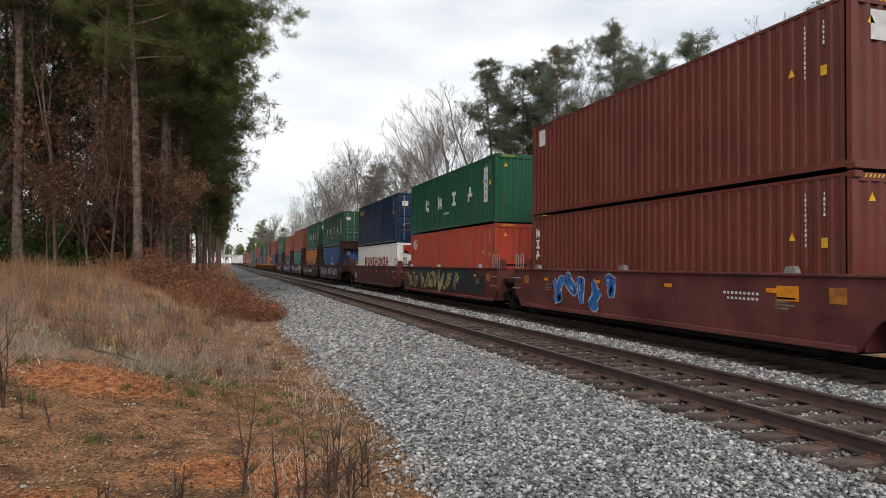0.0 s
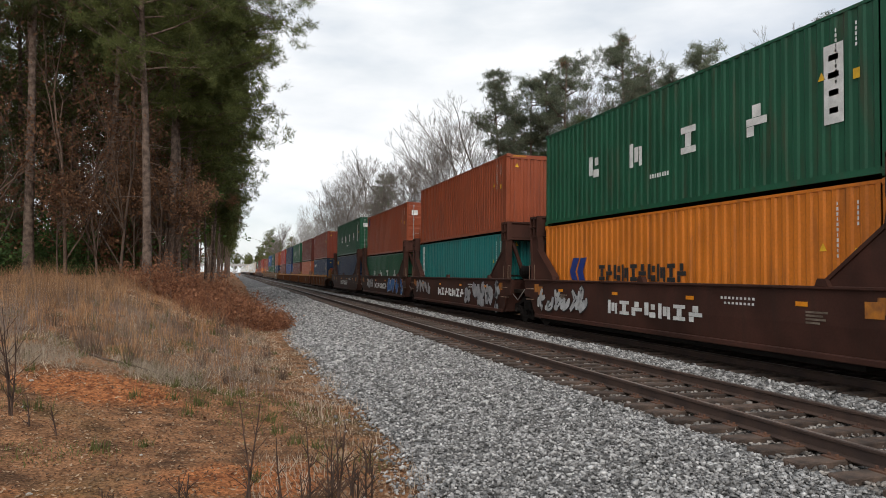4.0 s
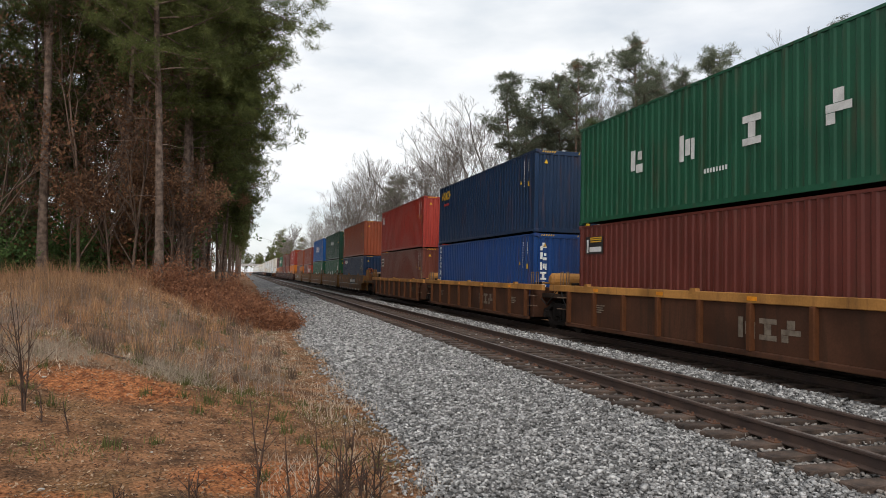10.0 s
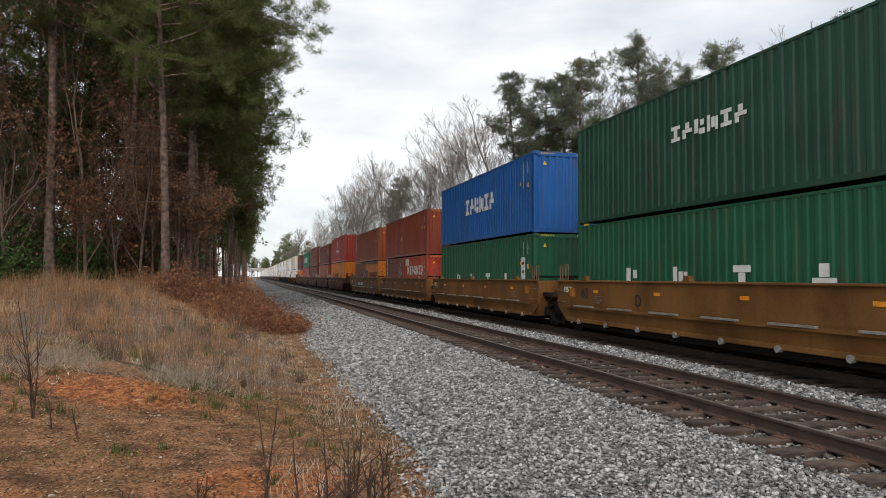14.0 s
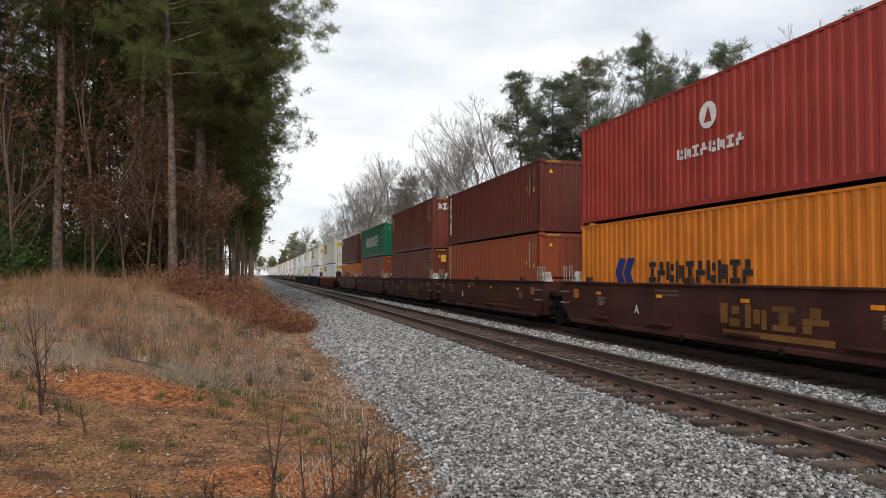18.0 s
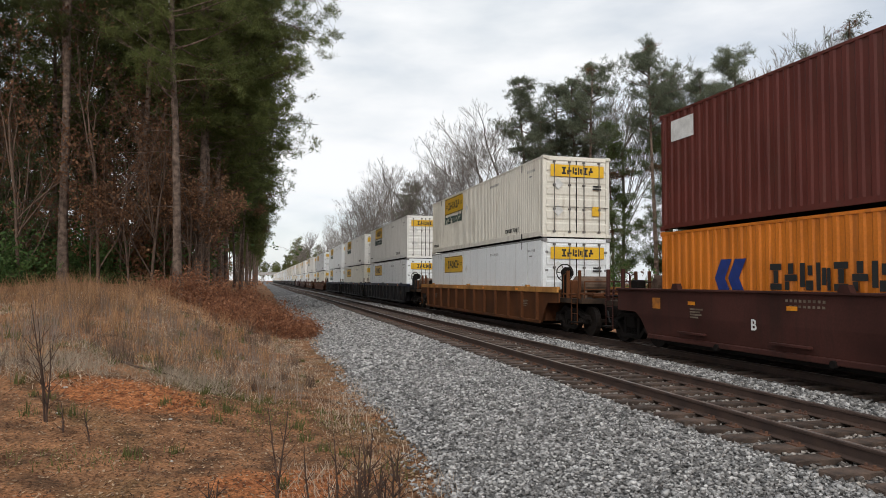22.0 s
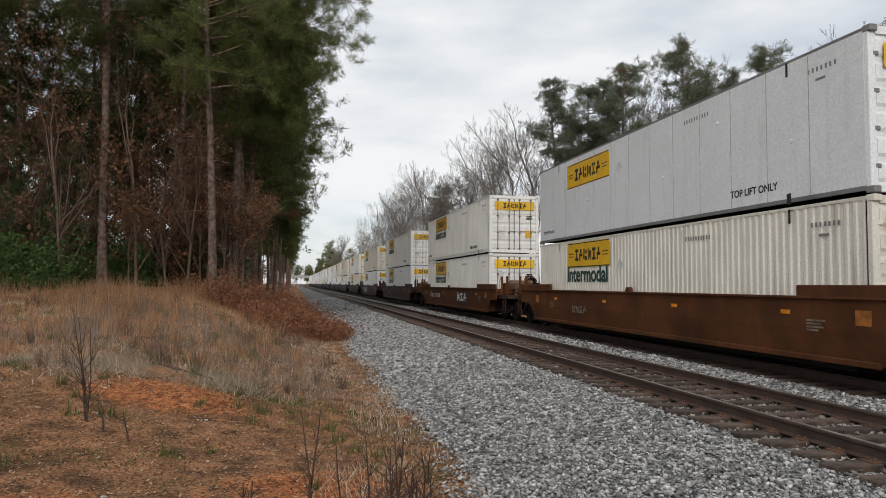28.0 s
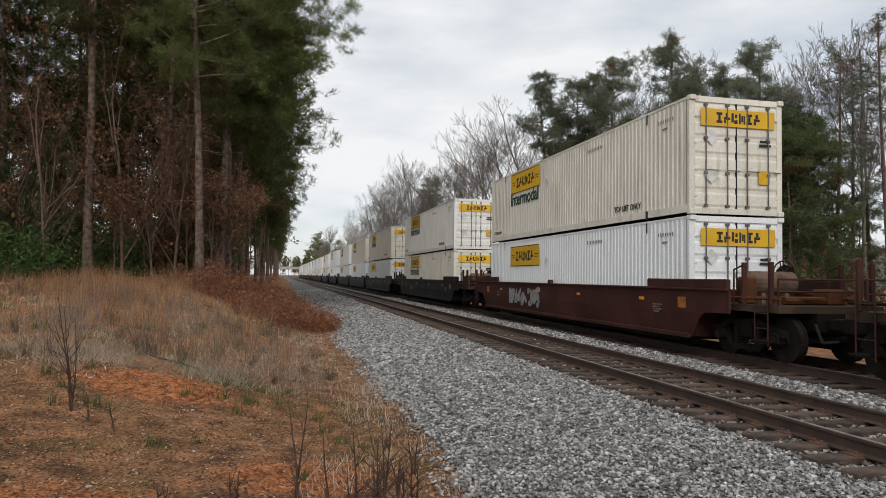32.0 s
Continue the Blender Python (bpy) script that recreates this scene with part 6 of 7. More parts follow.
def pine(height, girth, crown_from, spread, seed, clumps=7, needle=M_NEEDLE, size=0.27, label="tall pine with a bare trunk and dark crown", bare=0.25, top=0.35, lean=0.0, thin=0.036, tufts=6, per=21, loose=0.17, boughs=3.9, dead=0.04, dome=False):
    """A loblolly pine: bare straight trunk, dead stubs, crown of long-needled boughs."""
    r, rng = random.Random(seed), np.random.default_rng(seed)
    t = thing("pine_tree", label, "pine tree", "pines")
    trunk, wood = Shape(), Shape()
    line = bent((0, 0, -0.3), (0, 0, 1), height, 9, 0.025, r)
    for k in range(9):
        trunk.tube(line[k], line[k + 1], girth * (1 - 0.09 * k) * (1.25 if k == 0 else 1), girth * (1 - 0.09 * (k + 1)), 9, caps=False)
    def at(h):
        f = max(0.0, min(0.999, h / height)) * 9
        k = int(f)
        return line[k].lerp(line[k + 1], f - k)
    tips, brown = [], []
    n = int((height - crown_from) * boughs)
    for k in range(n):
        f = (k + r.random()) / n
        h = crown_from + f * (height - crown_from)
        shape = (0.55 + 0.45 * min(1, f * 4)) * (top + (1 - top) * math.sqrt(max(0.0, 1 - max(0, f - 0.25) ** 2 * 1.7)))
        if dome:
            shape = max(0.35, math.sqrt(max(0.0, 1 - (1.75 * (f - 0.43)) ** 2)))
        reach = spread * shape * r.choice((0.5, 0.7, 0.85, 1.0, 1.05)) * r.uniform(0.85, 1.1)
        a = r.uniform(0, 6.2832)
        out = Vector((math.cos(a) + lean * 0.5, math.sin(a), r.uniform(-0.1, 0.4)))
        reach *= 1 + 0.20 * lean * max(0.0, out.normalized().x)
        pts = bent(at(h), out, reach, 5, 0.16, r, -0.04)
        limb(wood, pts, 0.045 * girth / 0.18, 0.012, 4)
        where = brown if r.random() < dead else tips
        for j in range(clumps):
            q = r.uniform(0.35, 1.0) ** 0.7
            i = min(4, int(q * 5))
            p = pts[i].lerp(pts[i + 1], q * 5 - i) + Vector((r.gauss(0, 1), r.gauss(0, 1), r.gauss(0.15, 0.7))) * (0.10 + 0.13 * reach)
            wood.tube(pts[i], p, 0.014, 0.006, 3, caps=False)
            for _ in range(tufts):
                where.append(p + Vector((r.gauss(0, loose), r.gauss(0, loose), r.gauss(0.04, loose * 0.6))))
    for k in range(int(crown_from * bare * 6)):
        h, a = r.uniform(crown_from * 0.25, crown_from), r.uniform(0, 6.2832)
        limb(wood, bent(at(h), (math.cos(a), math.sin(a), r.uniform(-0.3, 0.3)), r.uniform(0.5, 2.2), 3, 0.2, r, 0.05), 0.02, 0.006, 3)
    part("trunk", quick_mesh(trunk, "trunk"), M_BARK, t)
    tagged(part("branchwork", quick_mesh(wood, "branchwork"), M_BARK, t), kind="stuff")
    v, f = needle_tufts([tuple(p) for p in tips], size, per, rng, thin=thin)
    part("crown", raw_mesh("crown", v, f), needle, t)
    if len(brown) > 4:
        v, f = needle_tufts([tuple(p) for p in brown], size, per, rng, thin=thin)
        part("dead_needles", raw_mesh("dead_needles", v, f), M_BROWNLEAF, t, "rust-brown dead needles")
    return t


def leafless(height, girth, seed, levels=5, leaf=0, leaf_mat=None, label="bare leafless tree with fine grey twigs", category="bare tree", bark=None, first=0.3, spread=0.6, leaf_size=0.09, fine=0.004, twiggy=False):
    """A broadleaf tree in winter; with leaf > 0 it still holds dead leaves."""
    r, rng = random.Random(seed), np.random.default_rng(seed)
    t = thing("bare_tree" if not leaf else "brown_leaf_tree", label, category, "broadleaf trees")
    wood, ends = Shape(), []
    def grow(p, d, length, rad, level):
        pts = bent(p, d, length, 4 if level < 3 else 2, 0.14 if level else 0.05, r, -0.03)
        limb(wood, pts, max(rad, fine), max(rad * 0.62, fine), 7 if level == 0 else (5 if level < 2 else 3))
        if level >= levels - 2:
            ends.extend(pts[1:])
        if level == levels - 1:
            return
        kids = (16, 6, r.choice((3, 4, 5)), r.choice((3, 4)), 3, 2)[level] if twiggy else 9 if level == 0 else r.choice((2, 3, 3, 4))
        for k in range(kids):
            f = r.uniform(first if level == 0 else 0.35, 1.0)
            f = 1.0 if k == 0 else f
            i = min(len(pts) - 2, int(f * (len(pts) - 1)))
            q = pts[i].lerp(pts[i + 1], f * (len(pts) - 1) - i)
            base = (pts[i + 1] - pts[i]).normalized()
            side = base.orthogonal().normalized()
            side.rotate(Matrix.Rotation(r.uniform(0, 6.2832), 3, base))
            nd = (base * r.uniform(0.7, 1.1) + side * spread * r.uniform(0.6, 1.3) + Vector((0, 0, 0.2))).normalized()
            grow(q, nd, length * (r.uniform(0.40, 0.56) * (0.8 if level == 0 else 1.0) if twiggy else r.uniform(0.45, 0.72)), rad * (0.62 if k == 0 else 0.30 if twiggy else 0.45), level + 1)
    grow((0, 0, -0.3), (r.uniform(-0.05, 0.05), r.uniform(-0.05, 0.05), 1), height * (0.62 if twiggy else 0.46), girth, 0)
    fit = height / max(p[2] for p in wood.v)
    wood.v = [(p[0] * fit, p[1] * fit, p[2] * fit) for p in wood.v]
    ends = [p * fit for p in ends]
    tagged(part("branchwork", quick_mesh(wood, "branchwork"), bark or M_GREYBARK, t), kind="stuff")
    if leaf:
        e = np.array([tuple(p) for p in ends])
        c = e[rng.integers(0, len(e), leaf)] + rng.normal(scale=0.12, size=(leaf, 3))
        d = rng.normal(size=(leaf, 3))
        d /= np.linalg.norm(d, axis=1)[:, None]
        s = np.cross(d, rng.normal(size=(leaf, 3)))
        s /= np.linalg.norm(s, axis=1)[:, None]
        k = leaf_size * rng.uniform(0.6, 1.3, leaf)[:, None]
        q = np.stack([c - d * k, c + s * k * 0.5, c + d * k, c - s * k * 0.5], 1).reshape(-1, 3)
        part("leaves", raw_mesh("leaves", q, np.arange(4 * leaf).reshape(-1, 4)), leaf_mat or M_BROWNLEAF, t)
    return t


def place(ob, x, y, turn=0.0, scale=1.0, lean=0.0, copy=True, z=None):
    z = ground_height(x, y) if z is None else z
    o = copy_thing(ob, pose(x, y, z, lean, 0, turn)) if copy else ob
    o.matrix_basis = pose(x, y, z, lean, 0, turn) @ Matrix.Diagonal((scale, scale, scale, 1))
    return o


_t = random.Random(21)
PINES = [pine(22, 0.19, 8.5, 3.9, 1), pine(24, 0.21, 11.0, 3.6, 2), pine(20, 0.16, 7.0, 4.2, 3), pine(23, 0.17, 12.5, 3.2, 4)]
_brown = dict(label="slender tree holding dead brown leaves", category="brown-leaf tree", bark=M_TWIG)
BROWNS = [leafless(9, 0.07, 31, 5, 1500, **_brown), leafless(7, 0.05, 32, 5, 1500, **_brown), leafless(12, 0.08, 33, 5, 1300, first=0.15, **_brown)]
_bare = dict(fine=0.008, twiggy=True)
BARES = [leafless(20, 0.15, 41, 6, first=0.40, spread=0.58, **_bare), leafless(20, 0.16, 42, 6, first=0.35, spread=0.62, **_bare), leafless(20, 0.14, 43, 6, first=0.42, spread=0.55, **_bare)]
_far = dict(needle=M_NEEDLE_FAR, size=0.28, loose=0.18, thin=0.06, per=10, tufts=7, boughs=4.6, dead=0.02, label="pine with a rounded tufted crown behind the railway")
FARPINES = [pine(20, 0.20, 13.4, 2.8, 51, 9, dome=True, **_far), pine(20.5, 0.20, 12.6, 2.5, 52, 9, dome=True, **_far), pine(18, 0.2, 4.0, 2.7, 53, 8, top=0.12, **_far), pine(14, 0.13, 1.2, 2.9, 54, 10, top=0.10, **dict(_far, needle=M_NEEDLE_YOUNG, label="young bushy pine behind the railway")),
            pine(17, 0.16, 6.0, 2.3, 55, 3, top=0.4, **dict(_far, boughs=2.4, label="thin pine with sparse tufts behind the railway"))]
_low = dict(size=0.44, thin=0.07, tufts=4, per=11, loose=0.3)
LOWPINES = [pine(22, 0.19, 7.5, 3.9, 6, 6, **_low), pine(20, 0.16, 6.0, 4.1, 7, 6, **_low), pine(23, 0.18, 11.0, 3.4, 8, 6, **_low)]
EDGE = pine(23, 0.20, 8.0, 4.7, 5, 15, lean=1.2, boughs=5.6, tufts=8, per=17, size=0.28, loose=0.19, thin=0.042, label="leaning pine with long boughs over the bank")
FAREDGE = pine(23, 0.20, 6.5, 4.9, 9, 9, lean=1.1, boughs=4.4, size=0.38, thin=0.06, tufts=5, per=12, loose=0.26)

# the edge of the wood beside the line: first the trees that stand out
place(PINES[0], -3.35, 31.0, 40, 1.0, copy=False)
place(PINES[1], -8.2, 33.0, 200, 1.0, copy=False)
place(PINES[2], -2.6, 36.5, 100, 1.0, copy=False)
place(EDGE, -2.9, 35.5, 0, 1.05, copy=False)
place(FAREDGE, -3.3, 42.5, 15, 1.0, copy=False)
place(FAREDGE, -3.4, 50.0, -25, 0.95)
place(FAREDGE, -3.6, 60.0, 10, 0.95)
place(PINES[3], -9.4, 38.0, 10, 1.0, copy=False)
for x, y, k in ((-12.5, 31, 1), (-15.5, 34, 3), (-5.8, 37, 3), (-3.0, 40, 2), (-2.6, 41, 0), (-7.0, 44, 2), (-11.5, 44, 0), (-10.5, 52, 3), (-14, 40, 1), (-18, 36, 0), (-21, 40, 3), (-17, 45, 2), (-2.6, 47, 2), (-3.4, 50, 3), (-24, 46, 1), (-5.5, 55, 0), (-20, 52, 0), (-28, 50, 2), (-2.8, 54, 0), (-25, 37, 0), (-16.5, 30.5, 2), (-20, 33, 1)):
    place(PINES[k] if y < 43 else LOWPINES[k % 3], x, y, _t.uniform(0, 360), _t.uniform(0.92, 1.08))
for k, p in enumerate(LOWPINES):
    place(p, (-6.0, -10.5, -15.0)[k], (61.0, 57.0, 58.0)[k], 0, 1.0, copy=False)
y = 60.0
while y < 420:
    for x in (-1.6, -5.0) if y > 150 else (-2.2, -5.5, -10.0):
        place(LOWPINES[_t.choice((0, 1, 1, 2))], x + _t.uniform(-0.8, 0.8), y + _t.uniform(-2, 2), _t.uniform(0, 360), _t.uniform(0.88, 1.08))
    y += 5.5 + y * 0.045
for k in range(6):
    y = _t.uniform(60, 92)
    place(LOWPINES[_t.choice((0, 1, 2))], -7 - _t.random() * (0.75 * y - 4), y, _t.uniform(0, 360), _t.uniform(0.85, 1.05))
for x, y, k in ((-22, 48, 0), (-27, 55, 1), (-18.5, 60, 2), (-31, 52, 0), (-25, 62, 1), (-14, 66, 2), (-34, 60, 1), (-29, 44, 2), (-23, 41, 0)):
    place(LOWPINES[k], x, y, _t.uniform(0, 360), _t.uniform(0.9, 1.05))
# brown undergrowth trees in front of and between the pines
for i, b in enumerate(BROWNS):
    place(b, (-5.4, -3.0, -11.0)[i], (32.0, 35.0, 33.5)[i], 60 * i, (0.8, 0.9, 0.75)[i], copy=False)
for k in range(36):
    y = 36 + 50 * _t.random() ** 1.3
    x = -3.9 - _t.random() * (0.62 * y if k % 3 else 5)
    place(BROWNS[_t.choice((0, 1, 2, 2))], x, y + (3 if x > -4 else 0), _t.uniform(0, 360), _t.uniform(0.7, 1.35))

for x, y, k, s in ((-3.2, 33.6, 0, 0.85), (-2.6, 33.2, 1, 0.8), (-3.1, 36.0, 0, 0.75), (-2.9, 39.0, 1, 0.85), (-3.6, 37.5, 2, 0.65), (-4.2, 36.0, 2, 0.7), (-3.4, 43.0, 0, 0.75), (-3.8, 48.0, 2, 0.6), (-4.2, 34.0, 1, 0.9), (-6.3, 35.0, 0, 0.8), (-7.0, 32.5, 1, 0.7), (-10.3, 34.5, 2, 0.7)):
    place(BROWNS[k], x, y, _t.uniform(0, 360), s)
for x, y, k, s in ((-4.6, 32.5, 2, 0.9), (-6.8, 33.0, 2, 1.05), (-9.6, 32.0, 2, 0.95), (-13.5, 33.5, 2, 0.9)):
    place(BROWNS[k], x, y, _t.uniform(0, 360), s)

# beyond the tracks: pines and bare trees (x, y, kind, scale, turn)
FIRST = set()
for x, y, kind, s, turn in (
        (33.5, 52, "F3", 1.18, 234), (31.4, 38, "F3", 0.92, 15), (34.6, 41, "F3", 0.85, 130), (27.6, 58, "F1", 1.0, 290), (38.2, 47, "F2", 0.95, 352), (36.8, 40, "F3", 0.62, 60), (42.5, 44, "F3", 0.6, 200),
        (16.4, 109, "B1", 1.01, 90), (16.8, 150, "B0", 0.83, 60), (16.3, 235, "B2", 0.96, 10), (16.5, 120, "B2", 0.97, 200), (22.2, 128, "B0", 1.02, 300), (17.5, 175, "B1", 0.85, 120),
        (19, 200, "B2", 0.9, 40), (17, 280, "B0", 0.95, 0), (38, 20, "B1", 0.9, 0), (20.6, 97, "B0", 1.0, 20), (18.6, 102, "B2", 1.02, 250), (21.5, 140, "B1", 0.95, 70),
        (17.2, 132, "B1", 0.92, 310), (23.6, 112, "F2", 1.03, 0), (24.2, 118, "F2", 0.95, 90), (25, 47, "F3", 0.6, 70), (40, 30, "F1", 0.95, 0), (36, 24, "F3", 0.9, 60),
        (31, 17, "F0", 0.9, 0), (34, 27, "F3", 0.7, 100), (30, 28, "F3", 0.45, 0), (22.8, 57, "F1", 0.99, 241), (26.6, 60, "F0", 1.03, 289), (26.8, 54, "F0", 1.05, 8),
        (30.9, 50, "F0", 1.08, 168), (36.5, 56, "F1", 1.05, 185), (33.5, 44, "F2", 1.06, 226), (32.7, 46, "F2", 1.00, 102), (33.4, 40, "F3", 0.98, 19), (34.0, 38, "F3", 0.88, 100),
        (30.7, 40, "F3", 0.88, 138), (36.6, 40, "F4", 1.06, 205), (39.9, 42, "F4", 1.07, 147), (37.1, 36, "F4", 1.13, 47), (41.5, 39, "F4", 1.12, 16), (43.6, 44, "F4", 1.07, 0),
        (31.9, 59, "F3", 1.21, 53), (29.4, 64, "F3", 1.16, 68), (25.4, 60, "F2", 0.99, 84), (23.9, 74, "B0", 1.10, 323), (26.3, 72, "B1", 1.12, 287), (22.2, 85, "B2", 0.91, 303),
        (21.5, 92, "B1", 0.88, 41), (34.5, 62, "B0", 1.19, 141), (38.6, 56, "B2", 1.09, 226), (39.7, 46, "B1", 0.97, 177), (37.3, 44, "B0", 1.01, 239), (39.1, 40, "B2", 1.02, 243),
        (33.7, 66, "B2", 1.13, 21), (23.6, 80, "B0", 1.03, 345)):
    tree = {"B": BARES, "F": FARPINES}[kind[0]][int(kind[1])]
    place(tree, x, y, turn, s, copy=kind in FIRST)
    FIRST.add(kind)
for x, y, s in ((-14.0, 46, 0.85), (-17.0, 52, 0.9), (-20.0, 57, 0.95), (-11.8, 50, 0.8), (-22.5, 53, 0.9), (-12.0, 41, 0.55), (-15.0, 40, 0.6)):
    place(FARPINES[3], x, y, _t.uniform(0, 360), s)
for k in range(26):
    place(LOWPINES[k % 3], 15 + _t.uniform(0, 16) - (k > 12) * _t.uniform(0, 16), 310 + 13 * k + (k > 12) * 240, _t.uniform(0, 360), _t.uniform(0.75, 0.95))


# the wood that closes the far end of the line
for k in range(22):
    place(LOWPINES[k % 3], -34 + 3.6 * k + _t.uniform(-1.2, 1.2), 790 + _t.uniform(-20, 60), _t.uniform(0, 360), _t.uniform(0.8, 1.05))


# ---- undergrowth, grass and saplings on the bank ----
def blades(n, area, tall, wide, seed, lean=0.35, inside=None):
    """Dry grass blades: (x0, x1, y0, y1)."""
    rng = np.random.default_rng(seed)
    x, y = rng.uniform(area[0], area[1], n), rng.uniform(area[2], area[3], n)
    if inside:
        k = np.array([inside(a, b, rng) for a, b in zip(x, y)])
        x, y = x[k], y[k]
        n = len(x)
    z = np.array([ground_height(a, b) for a, b in zip(x, y)]) - 0.02
    a = rng.uniform(0, 6.283, n)
    h = tall * rng.uniform(0.35, 1.2, n) * np.array([0.85 + 0.9 * noise.noise((p * 0.7, q * 0.7, 17)) for p, q in zip(x, y)]).clip(0.25, 1.6)
    off = lean * h * rng.uniform(0, 1, n)
    b = rng.uniform(0, 6.283, n)
    w = wide * rng.uniform(0.6, 1.3, n)
    p0 = np.stack([x - np.cos(a) * w, y - np.sin(a) * w, z], -1)
    p1 = np.stack([x + np.cos(a) * w, y + np.sin(a) * w, z], -1)
    p2 = np.stack([x + np.cos(b) * off, y + np.sin(b) * off, z + h], -1)
    return raw_mesh("blades", *tri_cloud(np.stack([p0, p1, p2], 1)))


def tufty(scale, cut, off=0.0):
    return lambda a, b, rng: noise.noise((a * scale, b * scale, off)) > cut + rng.uniform(-0.25, 0.25)


def zones(spots, ragged=0.3):
    """True inside any of the ellipses (x, y, half width, half depth), with a ragged edge."""
    return lambda a, b, rng: any(((a - x) / w) ** 2 + ((b - y) / d) ** 2 + 0.9 * noise.noise((a * 1.3, b * 1.3, 2)) < 1 + rng.uniform(-ragged, ragged) * 2 for x, y, w, d in spots)


def bank(cut, scale, off, left=-99.0, right=99.0, far=99.0):
    """Patches of growth between two sides, never on the bare strip above the ballast's foot."""
    def inside(a, b, rng):
        if not left + rng.uniform(-0.6, 0.6) < a < right + rng.uniform(-0.6, 0.6) or b > far:
            return False
        bare = abs(a - (-0.55 - 0.05 * (b - 20))) < 0.75 + 0.5 * noise.noise((b * 0.6, 0, 3)) and b > 15.5
        return noise.noise((a * scale, b * scale, off)) > cut + rng.uniform(-0.2, 0.2) + (0.5 if bare else 0)
    return inside


whole("dry_grass", blades(24000, (-16, -1.6, 17.5, 31), 0.72, 0.008, 61, 0.8, inside=bank(0.04, 0.55, 0.0, right=-3.2)), M_STRAW, "tall golden dry grass on the bank", "grass", "stuff")
whole("sparse_straw", blades(12000, (-6.5, 0.6, 13.5, 30), 0.36, 0.007, 68, 1.1, inside=bank(0.12, 0.8, 6.0)), M_STRAW, "sparse golden grass below the brambles", "grass", "stuff")
whole("grey_grass", blades(17000, (-9, 0.9, 11.8, 22), 0.36, 0.006, 62, 1.2, inside=bank(0.10, 0.75, 3.0)), M_GREYSTRAW, "faded grey dry weeds on the bank", "grass", "stuff")
whole("straw_tangle", blades(9000, (-5.2, 0.2, 11.6, 15.2), 0.30, 0.007, 69, 2.4, inside=zones(((-2.2, 12.9, 1.1, 0.8), (-3.9, 13.6, 1.0, 0.7), (-0.9, 12.4, 0.6, 0.6)))), M_PALESTRAW, "pale tangled straw behind the clay bank", "grass", "stuff")
whole("tall_weeds", blades(9000, (-8, 0.9, 10.5, 24), 0.95, 0.005, 67, 0.30, inside=zones(((0.1, 13.0, 0.7, 1.2), (-2.2, 16.5, 1.0, 1.2), (-4.4, 16.5, 1.2, 1.8), (-1.0, 18.5, 0.7, 1.2), (-6.5, 15.0, 1.2, 1.5), (-3.3, 20.5, 1.0, 1.5), (0.25, 16.8, 0.5, 1.2)), 0.5)), M_WEED, "tall thin mauve-grey weeds on the bank", "weeds", "stuff")
whole("green_grass", blades(34000, (-7.5, 1.8, 6.4, 19), 0.12, 0.006, 63, 0.9, inside=zones(((0.0, 11.6, 0.8, 1.0), (-0.9, 12.3, 0.6, 0.8), (0.75, 10.2, 0.7, 1.0), (-2.0, 8.3, 0.9, 0.35), (-3.8, 8.6, 0.9, 0.45), (1.3, 8.2, 0.35, 0.9), (-2.9, 15.2, 1.1, 1.1), (-5.6, 14.2, 1.1, 1.2), (-1.6, 17.6, 0.9, 1.0), (-4.6, 18.4, 1.2, 1.0)), 0.6)), M_GREENGRASS, "short green grass on the clay", "grass", "stuff")
whole("verge_grass", blades(8000, (0.2, 2.2, 5, 26), 0.17, 0.006, 64, 0.9, inside=tufty(1.1, 0.0, 5)), M_GREYSTRAW, "thin dry grass along the ballast's foot", "grass", "stuff")


def weed_clumps(spots, per, area, tall, wide, seed):
    """Bunches of stiff stems that fan out of one root."""
    rng = np.random.default_rng(seed)
    cx, cy = rng.uniform(area[0], area[1], spots), rng.uniform(area[2], area[3], spots)
    big = rng.uniform(0.45, 1.25, spots)
    k = np.repeat(np.arange(spots), per)
    n = len(k)
    x, y = cx[k] + rng.normal(scale=0.07, size=n) * big[k], cy[k] + rng.normal(scale=0.07, size=n) * big[k]
    z = np.array([ground_height(a, b) for a, b in zip(x, y)]) - 0.02
    a, b = rng.uniform(0, 6.283, n), rng.uniform(0, 6.283, n)
    h = tall * big[k] * rng.uniform(0.4, 1.1, n)
    off, w = h * rng.uniform(0.0, 0.55, n), wide * rng.uniform(0.6, 1.3, n)
    p0 = np.stack([x - np.cos(a) * w, y - np.sin(a) * w, z], -1)
    p1 = np.stack([x + np.cos(a) * w, y + np.sin(a) * w, z], -1)
    p2 = np.stack([x + np.cos(b) * off, y + np.sin(b) * off, z + h], -1)
    return raw_mesh("clumps", *tri_cloud(np.stack([p0, p1, p2], 1)))


whole("weed_clumps", weed_clumps(70, 46, (-11, 1.0, 12.5, 25), 0.74, 0.006, 91), M_DARKWEED, "scattered clumps of dark brown weeds on the bank", "weeds", "stuff")
whole("straw_clumps", weed_clumps(150, 60, (-12, 0.2, 13.5, 29), 0.50, 0.007, 92), M_STRAW, "scattered clumps of golden bunch grass on the bank", "grass", "stuff")
whole("green_clumps", weed_clumps(170, 34, (-9, 1.2, 6.2, 24), 0.24, 0.008, 93), M_GREENGRASS, "low green weeds among the dry grass", "weeds", "stuff")


